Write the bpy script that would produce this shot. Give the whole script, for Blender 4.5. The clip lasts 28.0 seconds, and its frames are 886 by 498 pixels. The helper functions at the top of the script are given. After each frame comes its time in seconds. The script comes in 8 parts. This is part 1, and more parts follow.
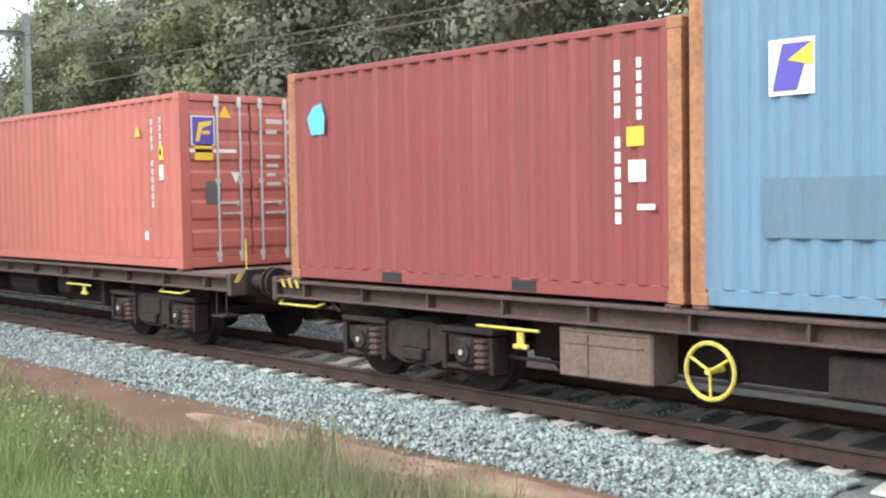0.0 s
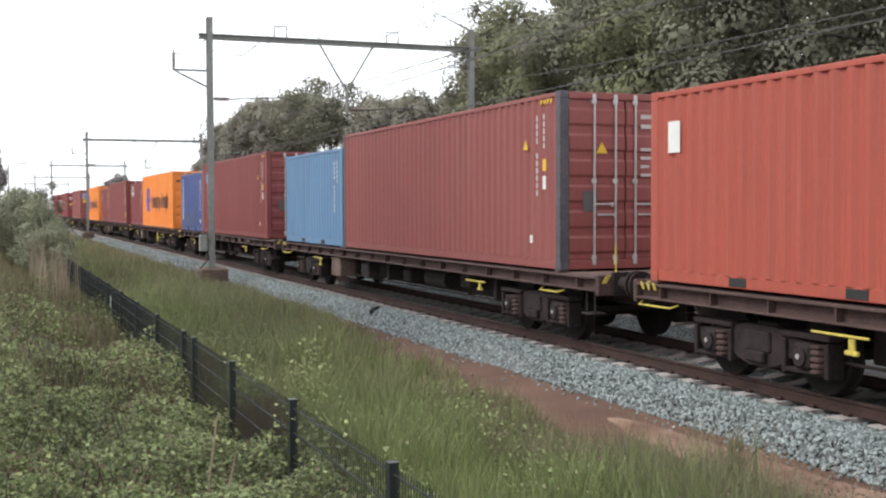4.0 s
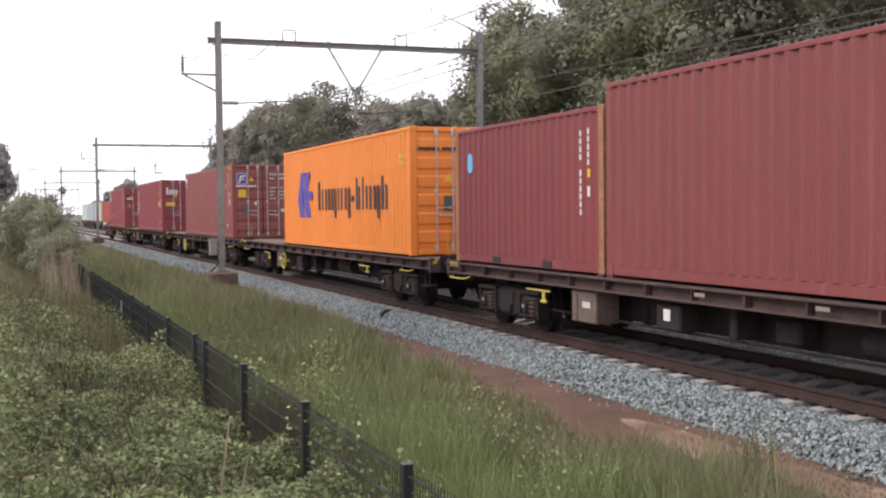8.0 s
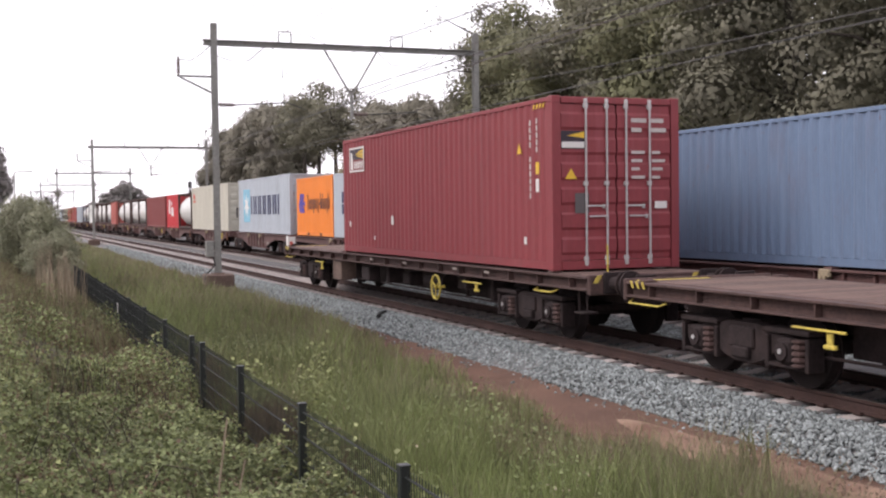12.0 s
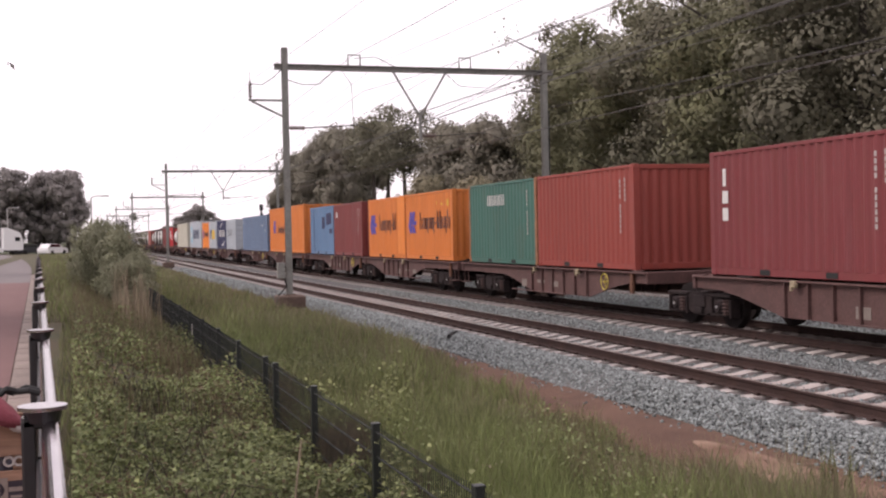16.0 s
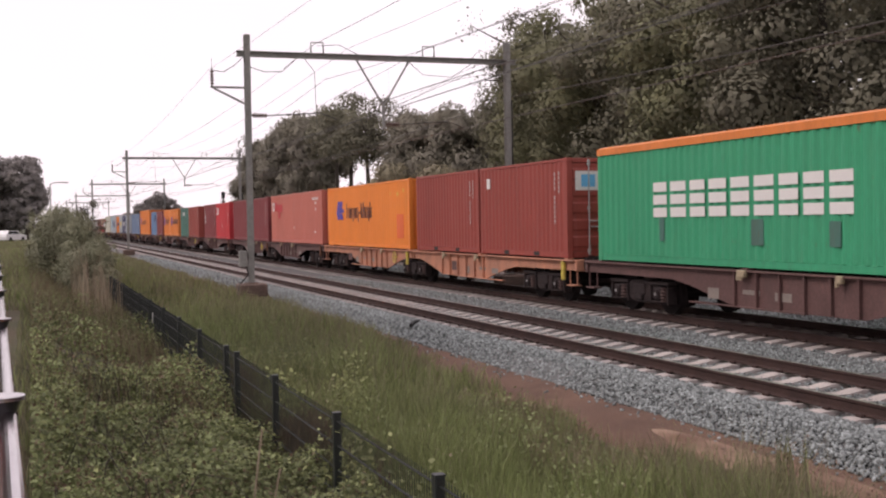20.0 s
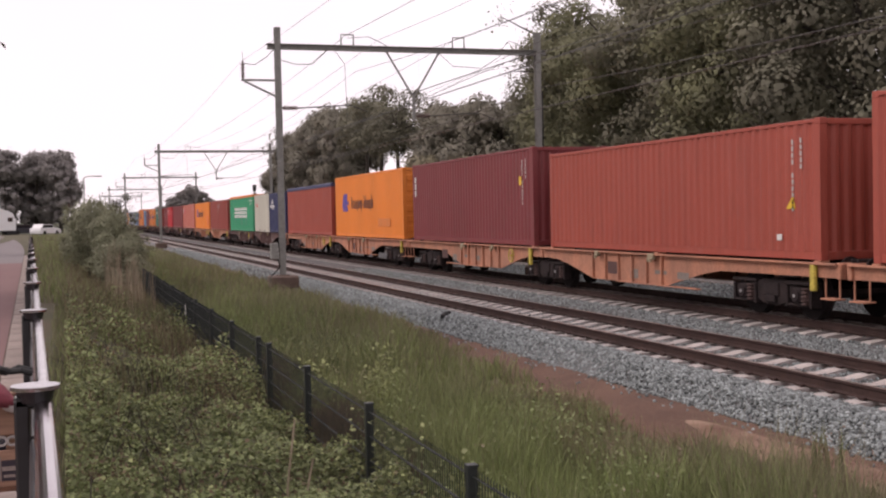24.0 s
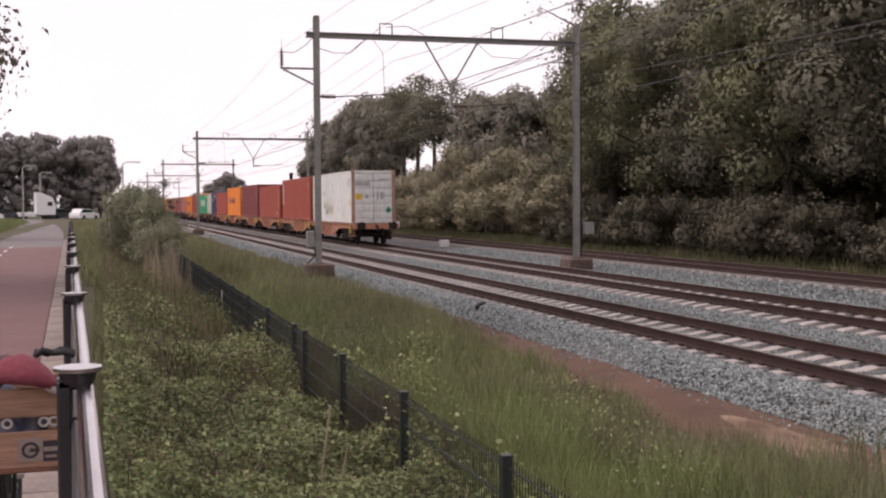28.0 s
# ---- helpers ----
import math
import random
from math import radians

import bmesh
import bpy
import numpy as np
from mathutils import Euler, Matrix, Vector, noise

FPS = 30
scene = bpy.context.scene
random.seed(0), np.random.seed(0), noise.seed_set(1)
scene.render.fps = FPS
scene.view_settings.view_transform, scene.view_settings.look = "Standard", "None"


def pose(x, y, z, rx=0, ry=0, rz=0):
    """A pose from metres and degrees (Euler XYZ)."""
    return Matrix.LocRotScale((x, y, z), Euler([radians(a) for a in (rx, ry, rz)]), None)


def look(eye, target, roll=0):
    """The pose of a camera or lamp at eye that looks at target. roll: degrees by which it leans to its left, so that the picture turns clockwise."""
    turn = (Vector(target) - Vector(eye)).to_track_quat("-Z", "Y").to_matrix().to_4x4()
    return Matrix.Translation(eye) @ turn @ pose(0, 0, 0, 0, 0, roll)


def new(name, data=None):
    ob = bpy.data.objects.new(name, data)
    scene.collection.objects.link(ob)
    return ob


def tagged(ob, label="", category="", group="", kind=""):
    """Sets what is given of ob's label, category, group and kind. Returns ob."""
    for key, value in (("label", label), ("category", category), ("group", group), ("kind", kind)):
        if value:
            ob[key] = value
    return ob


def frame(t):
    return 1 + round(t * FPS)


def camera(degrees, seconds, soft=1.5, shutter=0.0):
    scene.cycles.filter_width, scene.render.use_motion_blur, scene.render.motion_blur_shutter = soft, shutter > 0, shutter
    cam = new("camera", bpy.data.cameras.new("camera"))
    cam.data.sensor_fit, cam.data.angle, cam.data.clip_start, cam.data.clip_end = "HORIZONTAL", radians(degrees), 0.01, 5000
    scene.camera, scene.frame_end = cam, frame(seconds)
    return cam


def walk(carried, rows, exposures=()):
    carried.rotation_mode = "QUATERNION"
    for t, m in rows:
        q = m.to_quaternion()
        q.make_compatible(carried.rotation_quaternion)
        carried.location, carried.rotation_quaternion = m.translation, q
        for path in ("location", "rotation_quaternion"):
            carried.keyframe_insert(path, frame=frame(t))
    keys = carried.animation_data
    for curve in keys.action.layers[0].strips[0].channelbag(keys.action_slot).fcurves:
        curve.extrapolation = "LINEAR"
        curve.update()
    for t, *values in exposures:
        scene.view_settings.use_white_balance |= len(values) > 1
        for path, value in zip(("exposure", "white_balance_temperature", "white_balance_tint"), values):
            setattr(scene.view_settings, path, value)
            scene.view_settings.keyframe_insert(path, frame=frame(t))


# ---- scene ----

# ================= camera and its way =================
cam = camera(42.23, 28.0, soft=2.2)
# seconds, x, y, z, pitch, roll, yaw
PATH = (
    (0, 0.03, -0, 2.185, -2.695, 0.974, -42.69),
    (0.5, 0.03, -0, 2.185, -2.249, 0.971, -33.737),
    (0.7, 0.03, -0, 2.185, -2.152, 0.99, -30.133),
    (1, 0.03, -0, 2.185, -1.933, 1.152, -26.13),
    (1.5, 0.031, -0.08, 2.194, -1.854, 0.849, -22.419),
    (2, 0.019, -0.052, 2.187, -1.696, 0.514, -21.632),
    (2.5, 0.014, 0.004, 2.187, -2.441, 0.552, -20.875),
    (3, 0.046, 0.044, 2.187, -1.348, 0.231, -20.733),
    (3.5, 0.03, 0.002, 2.194, -1.931, 0.098, -20.911),
    (5.5, 0.016, -0.095, 2.18, -2.123, 0.653, -23.654),
    (6, 0.009, -0.047, 2.184, -2.224, 0.864, -22.639),
    (6.5, 0.018, 0.009, 2.166, -2.168, 0.707, -21.194),
    (7, 0.011, -0.023, 2.168, -1.828, 0.703, -21.323),
    (7.5, 0.007, -0.016, 2.172, -1.749, 0.754, -21.168),
    (8, 0.019, 0.012, 2.169, -1.936, 0.594, -21.105),
    (8.5, 0.008, -0.021, 2.173, -1.884, 0.572, -21.366),
    (9, 0.008, -0.019, 2.172, -1.818, 0.833, -21.127),
    (9.5, 0.004, -0.017, 2.173, -1.963, 0.539, -21.138),
    (10, 0.022, 0.005, 2.174, -1.949, 0.655, -21.525),
    (10.5, 0.006, -0.017, 2.17, -1.665, 0.731, -21.522),
    (11, 0.012, -0.016, 2.18, -1.719, 0.594, -21.408),
    (11.5, 0.011, -0.014, 2.168, -1.766, 0.617, -21.322),
    (12, 0.011, -0.01, 2.173, -1.883, 0.755, -21.297),
    (12.5, 0.023, -0.001, 2.171, -1.877, 0.529, -21.829),
    (14.5, 0.006, -0.063, 2.172, -1.633, 0.915, -22.214),
    (15, -0.011, -0.03, 2.173, -2.008, 1.176, -21.059),
    (15.5, -0.002, 0.029, 2.177, -1.125, 1.381, -18.351),
    (16, -0.008, 0.023, 2.161, -0.785, 1.228, -17.873),
    (16.5, 0.003, 0.003, 2.164, -0.55, 1.125, -18.528),
    (17, -0.003, -0.026, 2.163, -1.098, 0.997, -20.44),
    (17.5, -0.001, 0.013, 2.15, -1.987, 1.184, -19.448),
    (18, 0.003, 0.04, 2.163, -2.001, 0.89, -19.023),
    (18.5, -0.003, 0.015, 2.166, -1.509, 0.898, -19.123),
    (19, -0.001, 0.009, 2.163, -1.368, 0.765, -19.764),
    (19.5, 0.007, 0.014, 2.166, -1.411, 0.532, -20.233),
    (20, -0.005, -0.007, 2.173, -1.396, 0.965, -19.714),
    (20.5, -0.01, 0.016, 2.166, -1.111, 1.301, -18.036),
    (21, -0.002, 0.03, 2.16, -1.049, 1.069, -18.555),
    (21.5, 0.004, 0.012, 2.161, -0.963, 1.035, -18.924),
    (23.5, -0.002, 0.01, 2.168, -1.628, 1.173, -18.269),
    (24, -0.005, 0.02, 2.159, -1.768, 1.222, -18.196),
    (24.5, -0.002, 0.023, 2.165, -1.928, 1.056, -18.614),
    (25, -0.014, -0.026, 2.169, -1.939, 0.975, -19.157),
    (25.5, -0.01, 0.001, 2.161, -1.832, 1.174, -19.57),
    (26, 0.001, -0.017, 2.164, -1.997, 1.294, -20.329),
    (26.5, -0.012, 0.009, 2.162, -2.576, 0.931, -19.681),
    (27, -0.033, 0.008, 2.163, -2.357, 0.745, -17.342),
    (27.5, -0.019, 0.036, 2.155, -2.134, 0.92, -16.266),
    (28, -0.023, 0.029, 2.154, -2.22, 0.378, -16.429),
)
# seconds, stops, kelvin, tint
EXPOSURES = ((0.0, 1.46, 6000, -3), (1.0, 1.60, 5950, -3), (2.0, 1.15, 6000, 1), (3.0, 0.82, 6150, 3), (6.0, 0.57, 6250, 11), (9.0, 0.60, 6350, 13), (12.0, 0.51, 6450, 17), (15.0, 0.27, 6700, 21), (18.0, -0.02, 6800, 22), (28.0, -0.04, 6800, 22))
walk(cam, [(t, pose(x, y, z, 90 + p, r, w)) for t, x, y, z, p, r, w in PATH], EXPOSURES)

# ================= light: overcast sky, weak wide sun =================
SUN_ELEV, SUN_AZ = 42.0, 285.0
world = bpy.data.worlds.new("overcast_sky")
scene.world = world
world.use_nodes = True
wn, wl = world.node_tree.nodes, world.node_tree.links
wn.clear()
sky = wn.new("ShaderNodeTexSky")
sky.sky_type = "NISHITA"
sky.sun_disc = False
sky.sun_elevation, sky.sun_rotation = radians(SUN_ELEV), radians(SUN_AZ)
skyb = wn.new("ShaderNodeMix")
skyb.data_type, skyb.blend_type = "RGBA", "MULTIPLY"
skyb.inputs[0].default_value = 1.0
skyb.inputs[7].default_value = (0.10, 0.10, 0.10, 1)
cloud = wn.new("ShaderNodeTexNoise")
cloud.inputs["Scale"].default_value = 2.2
cloud.inputs["Detail"].default_value = 4.0
cramp = wn.new("ShaderNodeValToRGB")
cramp.color_ramp.elements[0].position, cramp.color_ramp.elements[0].color = 0.3, (0.93, 0.90, 0.93, 1)
cramp.color_ramp.elements[1].position, cramp.color_ramp.elements[1].color = 0.7, (1.03, 1.01, 1.04, 1)
over = wn.new("ShaderNodeMix")
over.data_type = "RGBA"
over.inputs[0].default_value = 0.93
bgn = wn.new("ShaderNodeBackground")
bgn.inputs["Strength"].default_value = 1.17
wout = wn.new("ShaderNodeOutputWorld")
wl.new(sky.outputs[0], skyb.inputs[6])
wl.new(cloud.outputs[0], cramp.inputs[0])
wl.new(skyb.outputs[2], over.inputs[6])
wl.new(cramp.outputs[0], over.inputs[7])
wl.new(over.outputs[2], bgn.inputs["Color"])
wl.new(bgn.outputs[0], wout.inputs["Surface"])
sun_data = bpy.data.lights.new("sun", "SUN")
sun_data.energy, sun_data.angle, sun_data.color = 1.5, radians(25), (1.0, 0.95, 0.88)
sun = new("sun", sun_data)
sx = math.sin(radians(SUN_AZ)) * math.cos(radians(SUN_ELEV))
sy = math.cos(radians(SUN_AZ)) * math.cos(radians(SUN_ELEV))
sun.matrix_world = look((60 * sx, 60 * sy, 60 * math.sin(radians(SUN_ELEV))), (0, 0, 0))

# ================= plan, in metres; z = 0 is the rail head =================
X1, X2, X3 = 9.79, 14.18, 20.7          # centre lines of the three tracks
DECK = 1.159                            # floor of the containers
GANTRY_Y = (-20.7, 39.27, 101.5, 164.0, 226.0, 288.0)
GANTRY_DX = (0.0, 0.08, 0.78, 0.90, 0.95, 0.95)   # the far portals stand a little nearer the tracks
GX1, GX2 = 6.97, 16.6
FENCE_X, FENCE_TOP = 2.31, 0.59
PITCH1 = 21.05                          # length of a flat wagon with its buffers
SPEED2 = 17.75


def s1(t):
    """Way of the near train, towards the viewer."""
    return 6.17 + 21.42 * t - 0.1915 * t * t


def s2(t):
    """Way of the far train, away from the viewer, nought at 16 s."""
    return SPEED2 * (t - 16.0)


# ================= materials =================
MATS = {}


def mat(name, base, rough=0.6, metal=0.0, vary=0.25, fine=14.0, coarse=1.3, bump=0.15, tint=None, dirt=0.0,
        dirt_col=(0.10, 0.07, 0.05), per_object=0.0, per_island=0.0, stretch=None, spec=0.5, translucent=0.0, wear=0.0):
    """A painted, stony or leafy surface: base colour broken up at two scales, with fine relief and patches of dirt."""
    if name in MATS:
        return MATS[name]
    m = bpy.data.materials.new(name)
    m.use_nodes = True
    n, l = m.node_tree.nodes, m.node_tree.links
    bsdf = n["Principled BSDF"]
    bsdf.inputs["Roughness"].default_value = rough
    bsdf.inputs["Metallic"].default_value = metal
    bsdf.inputs["Specular IOR Level"].default_value = spec
    tc = n.new("ShaderNodeTexCoord")
    src = tc.outputs["Object"]
    if wear:
        # every sheet takes its own cut of the pattern
        oi = n.new("ShaderNodeObjectInfo")
        sh = n.new("ShaderNodeVectorMath")
        sh.operation = "MULTIPLY_ADD"
        sh.inputs[1].default_value = (37.0, 53.0, 29.0)
        l.new(oi.outputs["Random"], sh.inputs[0])
        l.new(src, sh.inputs[2])
        src = sh.outputs[0]
    base_src = src
    if stretch:
        mp = n.new("ShaderNodeMapping")
        mp.inputs["Scale"].default_value = stretch
        l.new(src, mp.inputs[0])
        src = mp.outputs[0]
    na = n.new("ShaderNodeTexNoise")
    na.inputs["Scale"].default_value, na.inputs["Detail"].default_value = coarse, 5.0
    nb = n.new("ShaderNodeTexNoise")
    nb.inputs["Scale"].default_value, nb.inputs["Detail"].default_value = fine, 3.0
    l.new(src, na.inputs["Vector"])
    l.new(src, nb.inputs["Vector"])
    ra = n.new("ShaderNodeValToRGB")
    alt = tint if tint else tuple(c * (1 - vary) for c in base)
    ra.color_ramp.elements[0].position, ra.color_ramp.elements[0].color = 0.32, (*alt, 1)
    ra.color_ramp.elements[1].position, ra.color_ramp.elements[1].color = 0.68, (*base, 1)
    l.new(na.outputs[0], ra.inputs[0])
    hsv = n.new("ShaderNodeHueSaturation")
    mr = n.new("ShaderNodeMapRange")
    mr.inputs[1].default_value, mr.inputs[2].default_value = 0.3, 0.7
    mr.inputs[3].default_value, mr.inputs[4].default_value = 1 - vary * 0.6, 1 + vary * 0.6
    l.new(nb.outputs[0], mr.inputs[0])
    val = mr.outputs[0]
    if per_object or per_island:
        inf = n.new("ShaderNodeObjectInfo") if per_object else n.new("ShaderNodeNewGeometry")
        out = inf.outputs["Random"] if per_object else inf.outputs["Random Per Island"]
        amt = per_object or per_island
        m2 = n.new("ShaderNodeMapRange")
        m2.inputs[3].default_value, m2.inputs[4].default_value = 1 - amt, 1 + amt
        l.new(out, m2.inputs[0])
        mu = n.new("ShaderNodeMath")
        mu.operation = "MULTIPLY"
        l.new(val, mu.inputs[0])
        l.new(m2.outputs[0], mu.inputs[1])
        val = mu.outputs[0]
    l.new(val, hsv.inputs["Value"])
    l.new(ra.outputs[0], hsv.inputs["Color"])
    col = hsv.outputs[0]
    if dirt:
        nd = n.new("ShaderNodeTexNoise")
        nd.inputs["Scale"].default_value, nd.inputs["Detail"].default_value = 2.7, 7.0
        nd.inputs["Roughness"].default_value = 0.7
        mpd = n.new("ShaderNodeMapping")
        mpd.inputs["Scale"].default_value = (1.0, 1.0, 0.35)
        mpd.inputs["Location"].default_value = (3.1, 7.7, 1.9)
        l.new(base_src, mpd.inputs[0])
        l.new(mpd.outputs[0], nd.inputs["Vector"])
        rd = n.new("ShaderNodeMapRange")
        rd.inputs[1].default_value, rd.inputs[2].default_value = 0.50, 0.80
        rd.inputs[3].default_value, rd.inputs[4].default_value = 0.0, dirt
        l.new(nd.outputs[0], rd.inputs[0])
        mx = n.new("ShaderNodeMix")
        mx.data_type = "RGBA"
        l.new(rd.outputs[0], mx.inputs[0])
        l.new(col, mx.inputs[6])
        mx.inputs[7].default_value = (*dirt_col, 1)
        col = mx.outputs[2]
    if wear:
        # upright rain streaks, then small rust spots with runs below them
        def layer(scale, zs, lo, hi, colour, amount, detail):
            nonlocal col
            mp_ = n.new("ShaderNodeMapping")
            mp_.inputs["Scale"].default_value = (1.0, 1.0, zs)
            l.new(base_src, mp_.inputs[0])
            t_ = n.new("ShaderNodeTexNoise")
            t_.inputs["Scale"].default_value, t_.inputs["Detail"].default_value, t_.inputs["Roughness"].default_value = scale, detail, 0.65
            l.new(mp_.outputs[0], t_.inputs["Vector"])
            g_ = n.new("ShaderNodeMapRange")
            g_.inputs[1].default_value, g_.inputs[2].default_value, g_.inputs[4].default_value = lo, hi, amount
            l.new(t_.outputs[0], g_.inputs[0])
            x_ = n.new("ShaderNodeMix")
            x_.data_type = "RGBA"
            l.new(g_.outputs[0], x_.inputs[0])
            l.new(col, x_.inputs[6])
            x_.inputs[7].default_value = (*colour, 1)
            col = x_.outputs[2]
        layer(5.0, 0.05, 0.50, 0.75, tuple(c * 0.55 + 0.02 for c in base), 0.6 * wear, 5.0)
        layer(4.0, 0.07, 0.55, 0.80, tuple(min(1.0, c * 1.05 + 0.07) for c in base), 0.45 * wear, 4.0)
        layer(7.0, 0.45, 0.66, 0.74, (0.15, 0.062, 0.035), 0.75 * wear, 6.0)
    l.new(col, bsdf.inputs["Base Color"])
    if bump:
        bp = n.new("ShaderNodeBump")
        bp.inputs["Strength"].default_value, bp.inputs["Distance"].default_value = bump, 0.02
        l.new(nb.outputs[0], bp.inputs["Height"])
        l.new(bp.outputs[0], bsdf.inputs["Normal"])
    if translucent:
        tr = n.new("ShaderNodeBsdfTranslucent")
        l.new(col, tr.inputs["Color"])
        ms = n.new("ShaderNodeMixShader")
        ms.inputs[0].default_value = translucent
        outn = n["Material Output"]
        l.new(bsdf.outputs[0], ms.inputs[1])
        l.new(tr.outputs[0], ms.inputs[2])
        l.new(ms.outputs[0], outn.inputs["Surface"])
    MATS[name] = m
    return m


def paint(name, base, dirt=0.35, rough=0.55, wear=0.8):
    return mat(name, base, rough, 0.0, 0.10, 30.0, 0.7, 0.04, None, dirt, (0.16, 0.07, 0.045), stretch=(1, 1, 0.25), spec=0.35, wear=wear)


RED = paint("red_oxide_paint", (0.208, 0.050, 0.048), 0.22)
WORN_RED = paint("weathered_red_paint", (0.242, 0.070, 0.064), 0.25)
FARRED = paint("rust_red_paint", (0.290, 0.058, 0.044), 0.2)
PATCH_ORANGE = paint("red_orange_paint", (0.72, 0.135, 0.035), 0.1)
RUSTPOST = mat("rust_blotched_post_paint", (0.40, 0.245, 0.195), 0.7, 0, 0.4, 20, 4, 0.1, (0.28, 0.135, 0.095), 0.5, (0.55, 0.5, 0.46))
DARKPOST = mat("grimy_dark_post_paint", (0.085, 0.078, 0.092), 0.7, 0, 0.35, 20, 3, 0.1, None, 0.5, (0.12, 0.07, 0.05))
RUSTRUN = mat("yellow_brown_rust_run", (0.44, 0.33, 0.17), 0.7, 0, 0.35, 30, 6, 0.02, (0.30, 0.18, 0.08), 0.4)
SALMON_RED = paint("sun_bleached_red_paint", (0.50, 0.155, 0.115), 0.25)
RED2 = paint("brick_red_paint", (0.350, 0.074, 0.050), 0.2)
CRIMSON = paint("dark_crimson_paint", (0.230, 0.044, 0.051), 0.15)
MAROON = paint("maroon_paint", (0.205, 0.042, 0.045))
PINK = paint("faded_red_paint", (0.39, 0.115, 0.095), 0.25)
SCARLET = paint("scarlet_paint", (0.50, 0.038, 0.045))
ORANGE = paint("orange_paint", (0.78, 0.235, 0.040), 0.10, 0.55, 0.35)
ORANGE2 = paint("dull_orange_paint", (0.66, 0.20, 0.045), 0.2)
BLUE = paint("blue_paint", (0.092, 0.13, 0.345), 0.18)
BLUE2 = paint("dull_blue_paint", (0.066, 0.088, 0.235), 0.2)
BLUE3 = paint("dark_blue_overpaint", (0.045, 0.060, 0.155), 0.2)
NAVY = paint("navy_paint", (0.028, 0.034, 0.095), 0.2)
SKYBLUE = paint("light_blue_paint", (0.125, 0.225, 0.37), 0.3)
WORNBLUE = paint("worn_blue_paint", (0.100, 0.190, 0.325), 0.3)
DUSTYBLUE = paint("dusty_light_blue_paint", (0.128, 0.205, 0.300), 0.3)
GREYPATCH = paint("grey_blue_overpaint", (0.105, 0.155, 0.215), 0.3)
GREYBLUE = paint("grey_blue_paint", (0.14, 0.20, 0.30), 0.25)
GREEN = paint("green_paint", (0.028, 0.300, 0.150), 0.1)
TEAL = paint("dull_green_paint", (0.055, 0.15, 0.12), 0.3)
CREAM = paint("cream_paint", (0.52, 0.50, 0.42), 0.3)
GREY = paint("light_grey_paint", (0.42, 0.46, 0.50), 0.15)
WHITE = paint("rust_stained_white_paint", (0.70, 0.71, 0.68), 0.34)
RUSTY = mat("rusty_steel", (0.17, 0.075, 0.045), 0.8, 0.1, 0.4, 25, 3, 0.2, None, 0.5, (0.28, 0.12, 0.05))
POSTRUST = mat("rusty_orange_steel", (0.34, 0.15, 0.075), 0.8, 0.0, 0.35, 20, 3, 0.15, None, 0.5, (0.13, 0.06, 0.04))
FRAME = mat("dark_brown_wagon_steel", (0.076, 0.042, 0.037), 0.85, 0.0, 0.4, 22, 2, 0.2, None, 0.5, (0.115, 0.062, 0.048))
BOGIE = mat("grimy_black_steel", (0.032, 0.023, 0.023), 0.9, 0.0, 0.4, 22, 4, 0.25, None, 0.65, (0.054, 0.033, 0.029), spec=0.25)
WHEELMAT = mat("grimy_wheel_steel", (0.020, 0.015, 0.015), 0.9, 0.0, 0.35, 22, 4, 0.2, None, 0.4, (0.045, 0.030, 0.027), spec=0.2)
BROWNW = mat("brown_wagon_paint", (0.118, 0.058, 0.052), 0.75, 0.0, 0.3, 22, 2, 0.15, None, 0.5, (0.08, 0.05, 0.045))
SALMON = mat("faded_orange_wagon_paint", (0.48, 0.205, 0.122), 0.78, 0.0, 0.25, 22, 1.1, 0.15, (0.34, 0.160, 0.105), 0.75, (0.17, 0.085, 0.06))
PLANK = mat("weathered_deck_boards", (0.145, 0.092, 0.076), 0.9, 0.0, 0.4, 18, 2.5, 0.3, per_object=0.25, stretch=(1, 6, 1))
YELLOW = mat("yellow_handle_paint", (0.56, 0.44, 0.075), 0.6, 0, 0.3, 20, 5, 0.05, None, 0.6, (0.12, 0.075, 0.045))
STEEL = mat("galvanised_rod_steel", (0.50, 0.49, 0.48), 0.5, 0.35, 0.2, 25, 3, 0.05, None, 0.2)
BOXGREY = mat("grimy_grey_box", (0.145, 0.098, 0.078), 0.8, 0, 0.35, 20, 3, 0.1, None, 0.5, (0.10, 0.06, 0.045))
RAILMAT = mat("rusty_rail_steel", (0.054, 0.031, 0.027), 0.85, 0.1, 0.3, 30, 2, 0.15, None, 0.4, (0.10, 0.050, 0.036), spec=0.3)
RAILHEAD = mat("polished_rail_head", (0.34, 0.30, 0.27), 0.32, 0.9, 0.15, 40, 2, 0.02)
CONCRETE = mat("pale_concrete_sleeper", (0.42, 0.375, 0.35), 0.9, 0, 0.22, 30, 3, 0.25, None, 0.35, (0.20, 0.13, 0.10), per_object=0.12)
BALLAST = mat("grey_ballast_bed", (0.125, 0.127, 0.127), 0.95, 0, 0.45, 28, 5, 0.8, (0.105, 0.10, 0.098), 0.3, (0.16, 0.11, 0.085))
STONE = mat("grey_green_granite_stone", (0.215, 0.238, 0.236), 0.9, 0, 0.2, 30, 4, 0.2, None, 0.0, per_island=0.62)
REDDIRT = mat("red_brown_sand", (0.128, 0.066, 0.042), 0.95, 0, 0.35, 26, 0.8, 0.6, (0.080, 0.040, 0.026), 0.45, (0.20, 0.118, 0.078))
PALESAND = mat("pale_dry_sand", (0.265, 0.172, 0.120), 0.95, 0, 0.3, 30, 1.9, 0.5, (0.130, 0.062, 0.043), 0.5, (0.135, 0.066, 0.044))
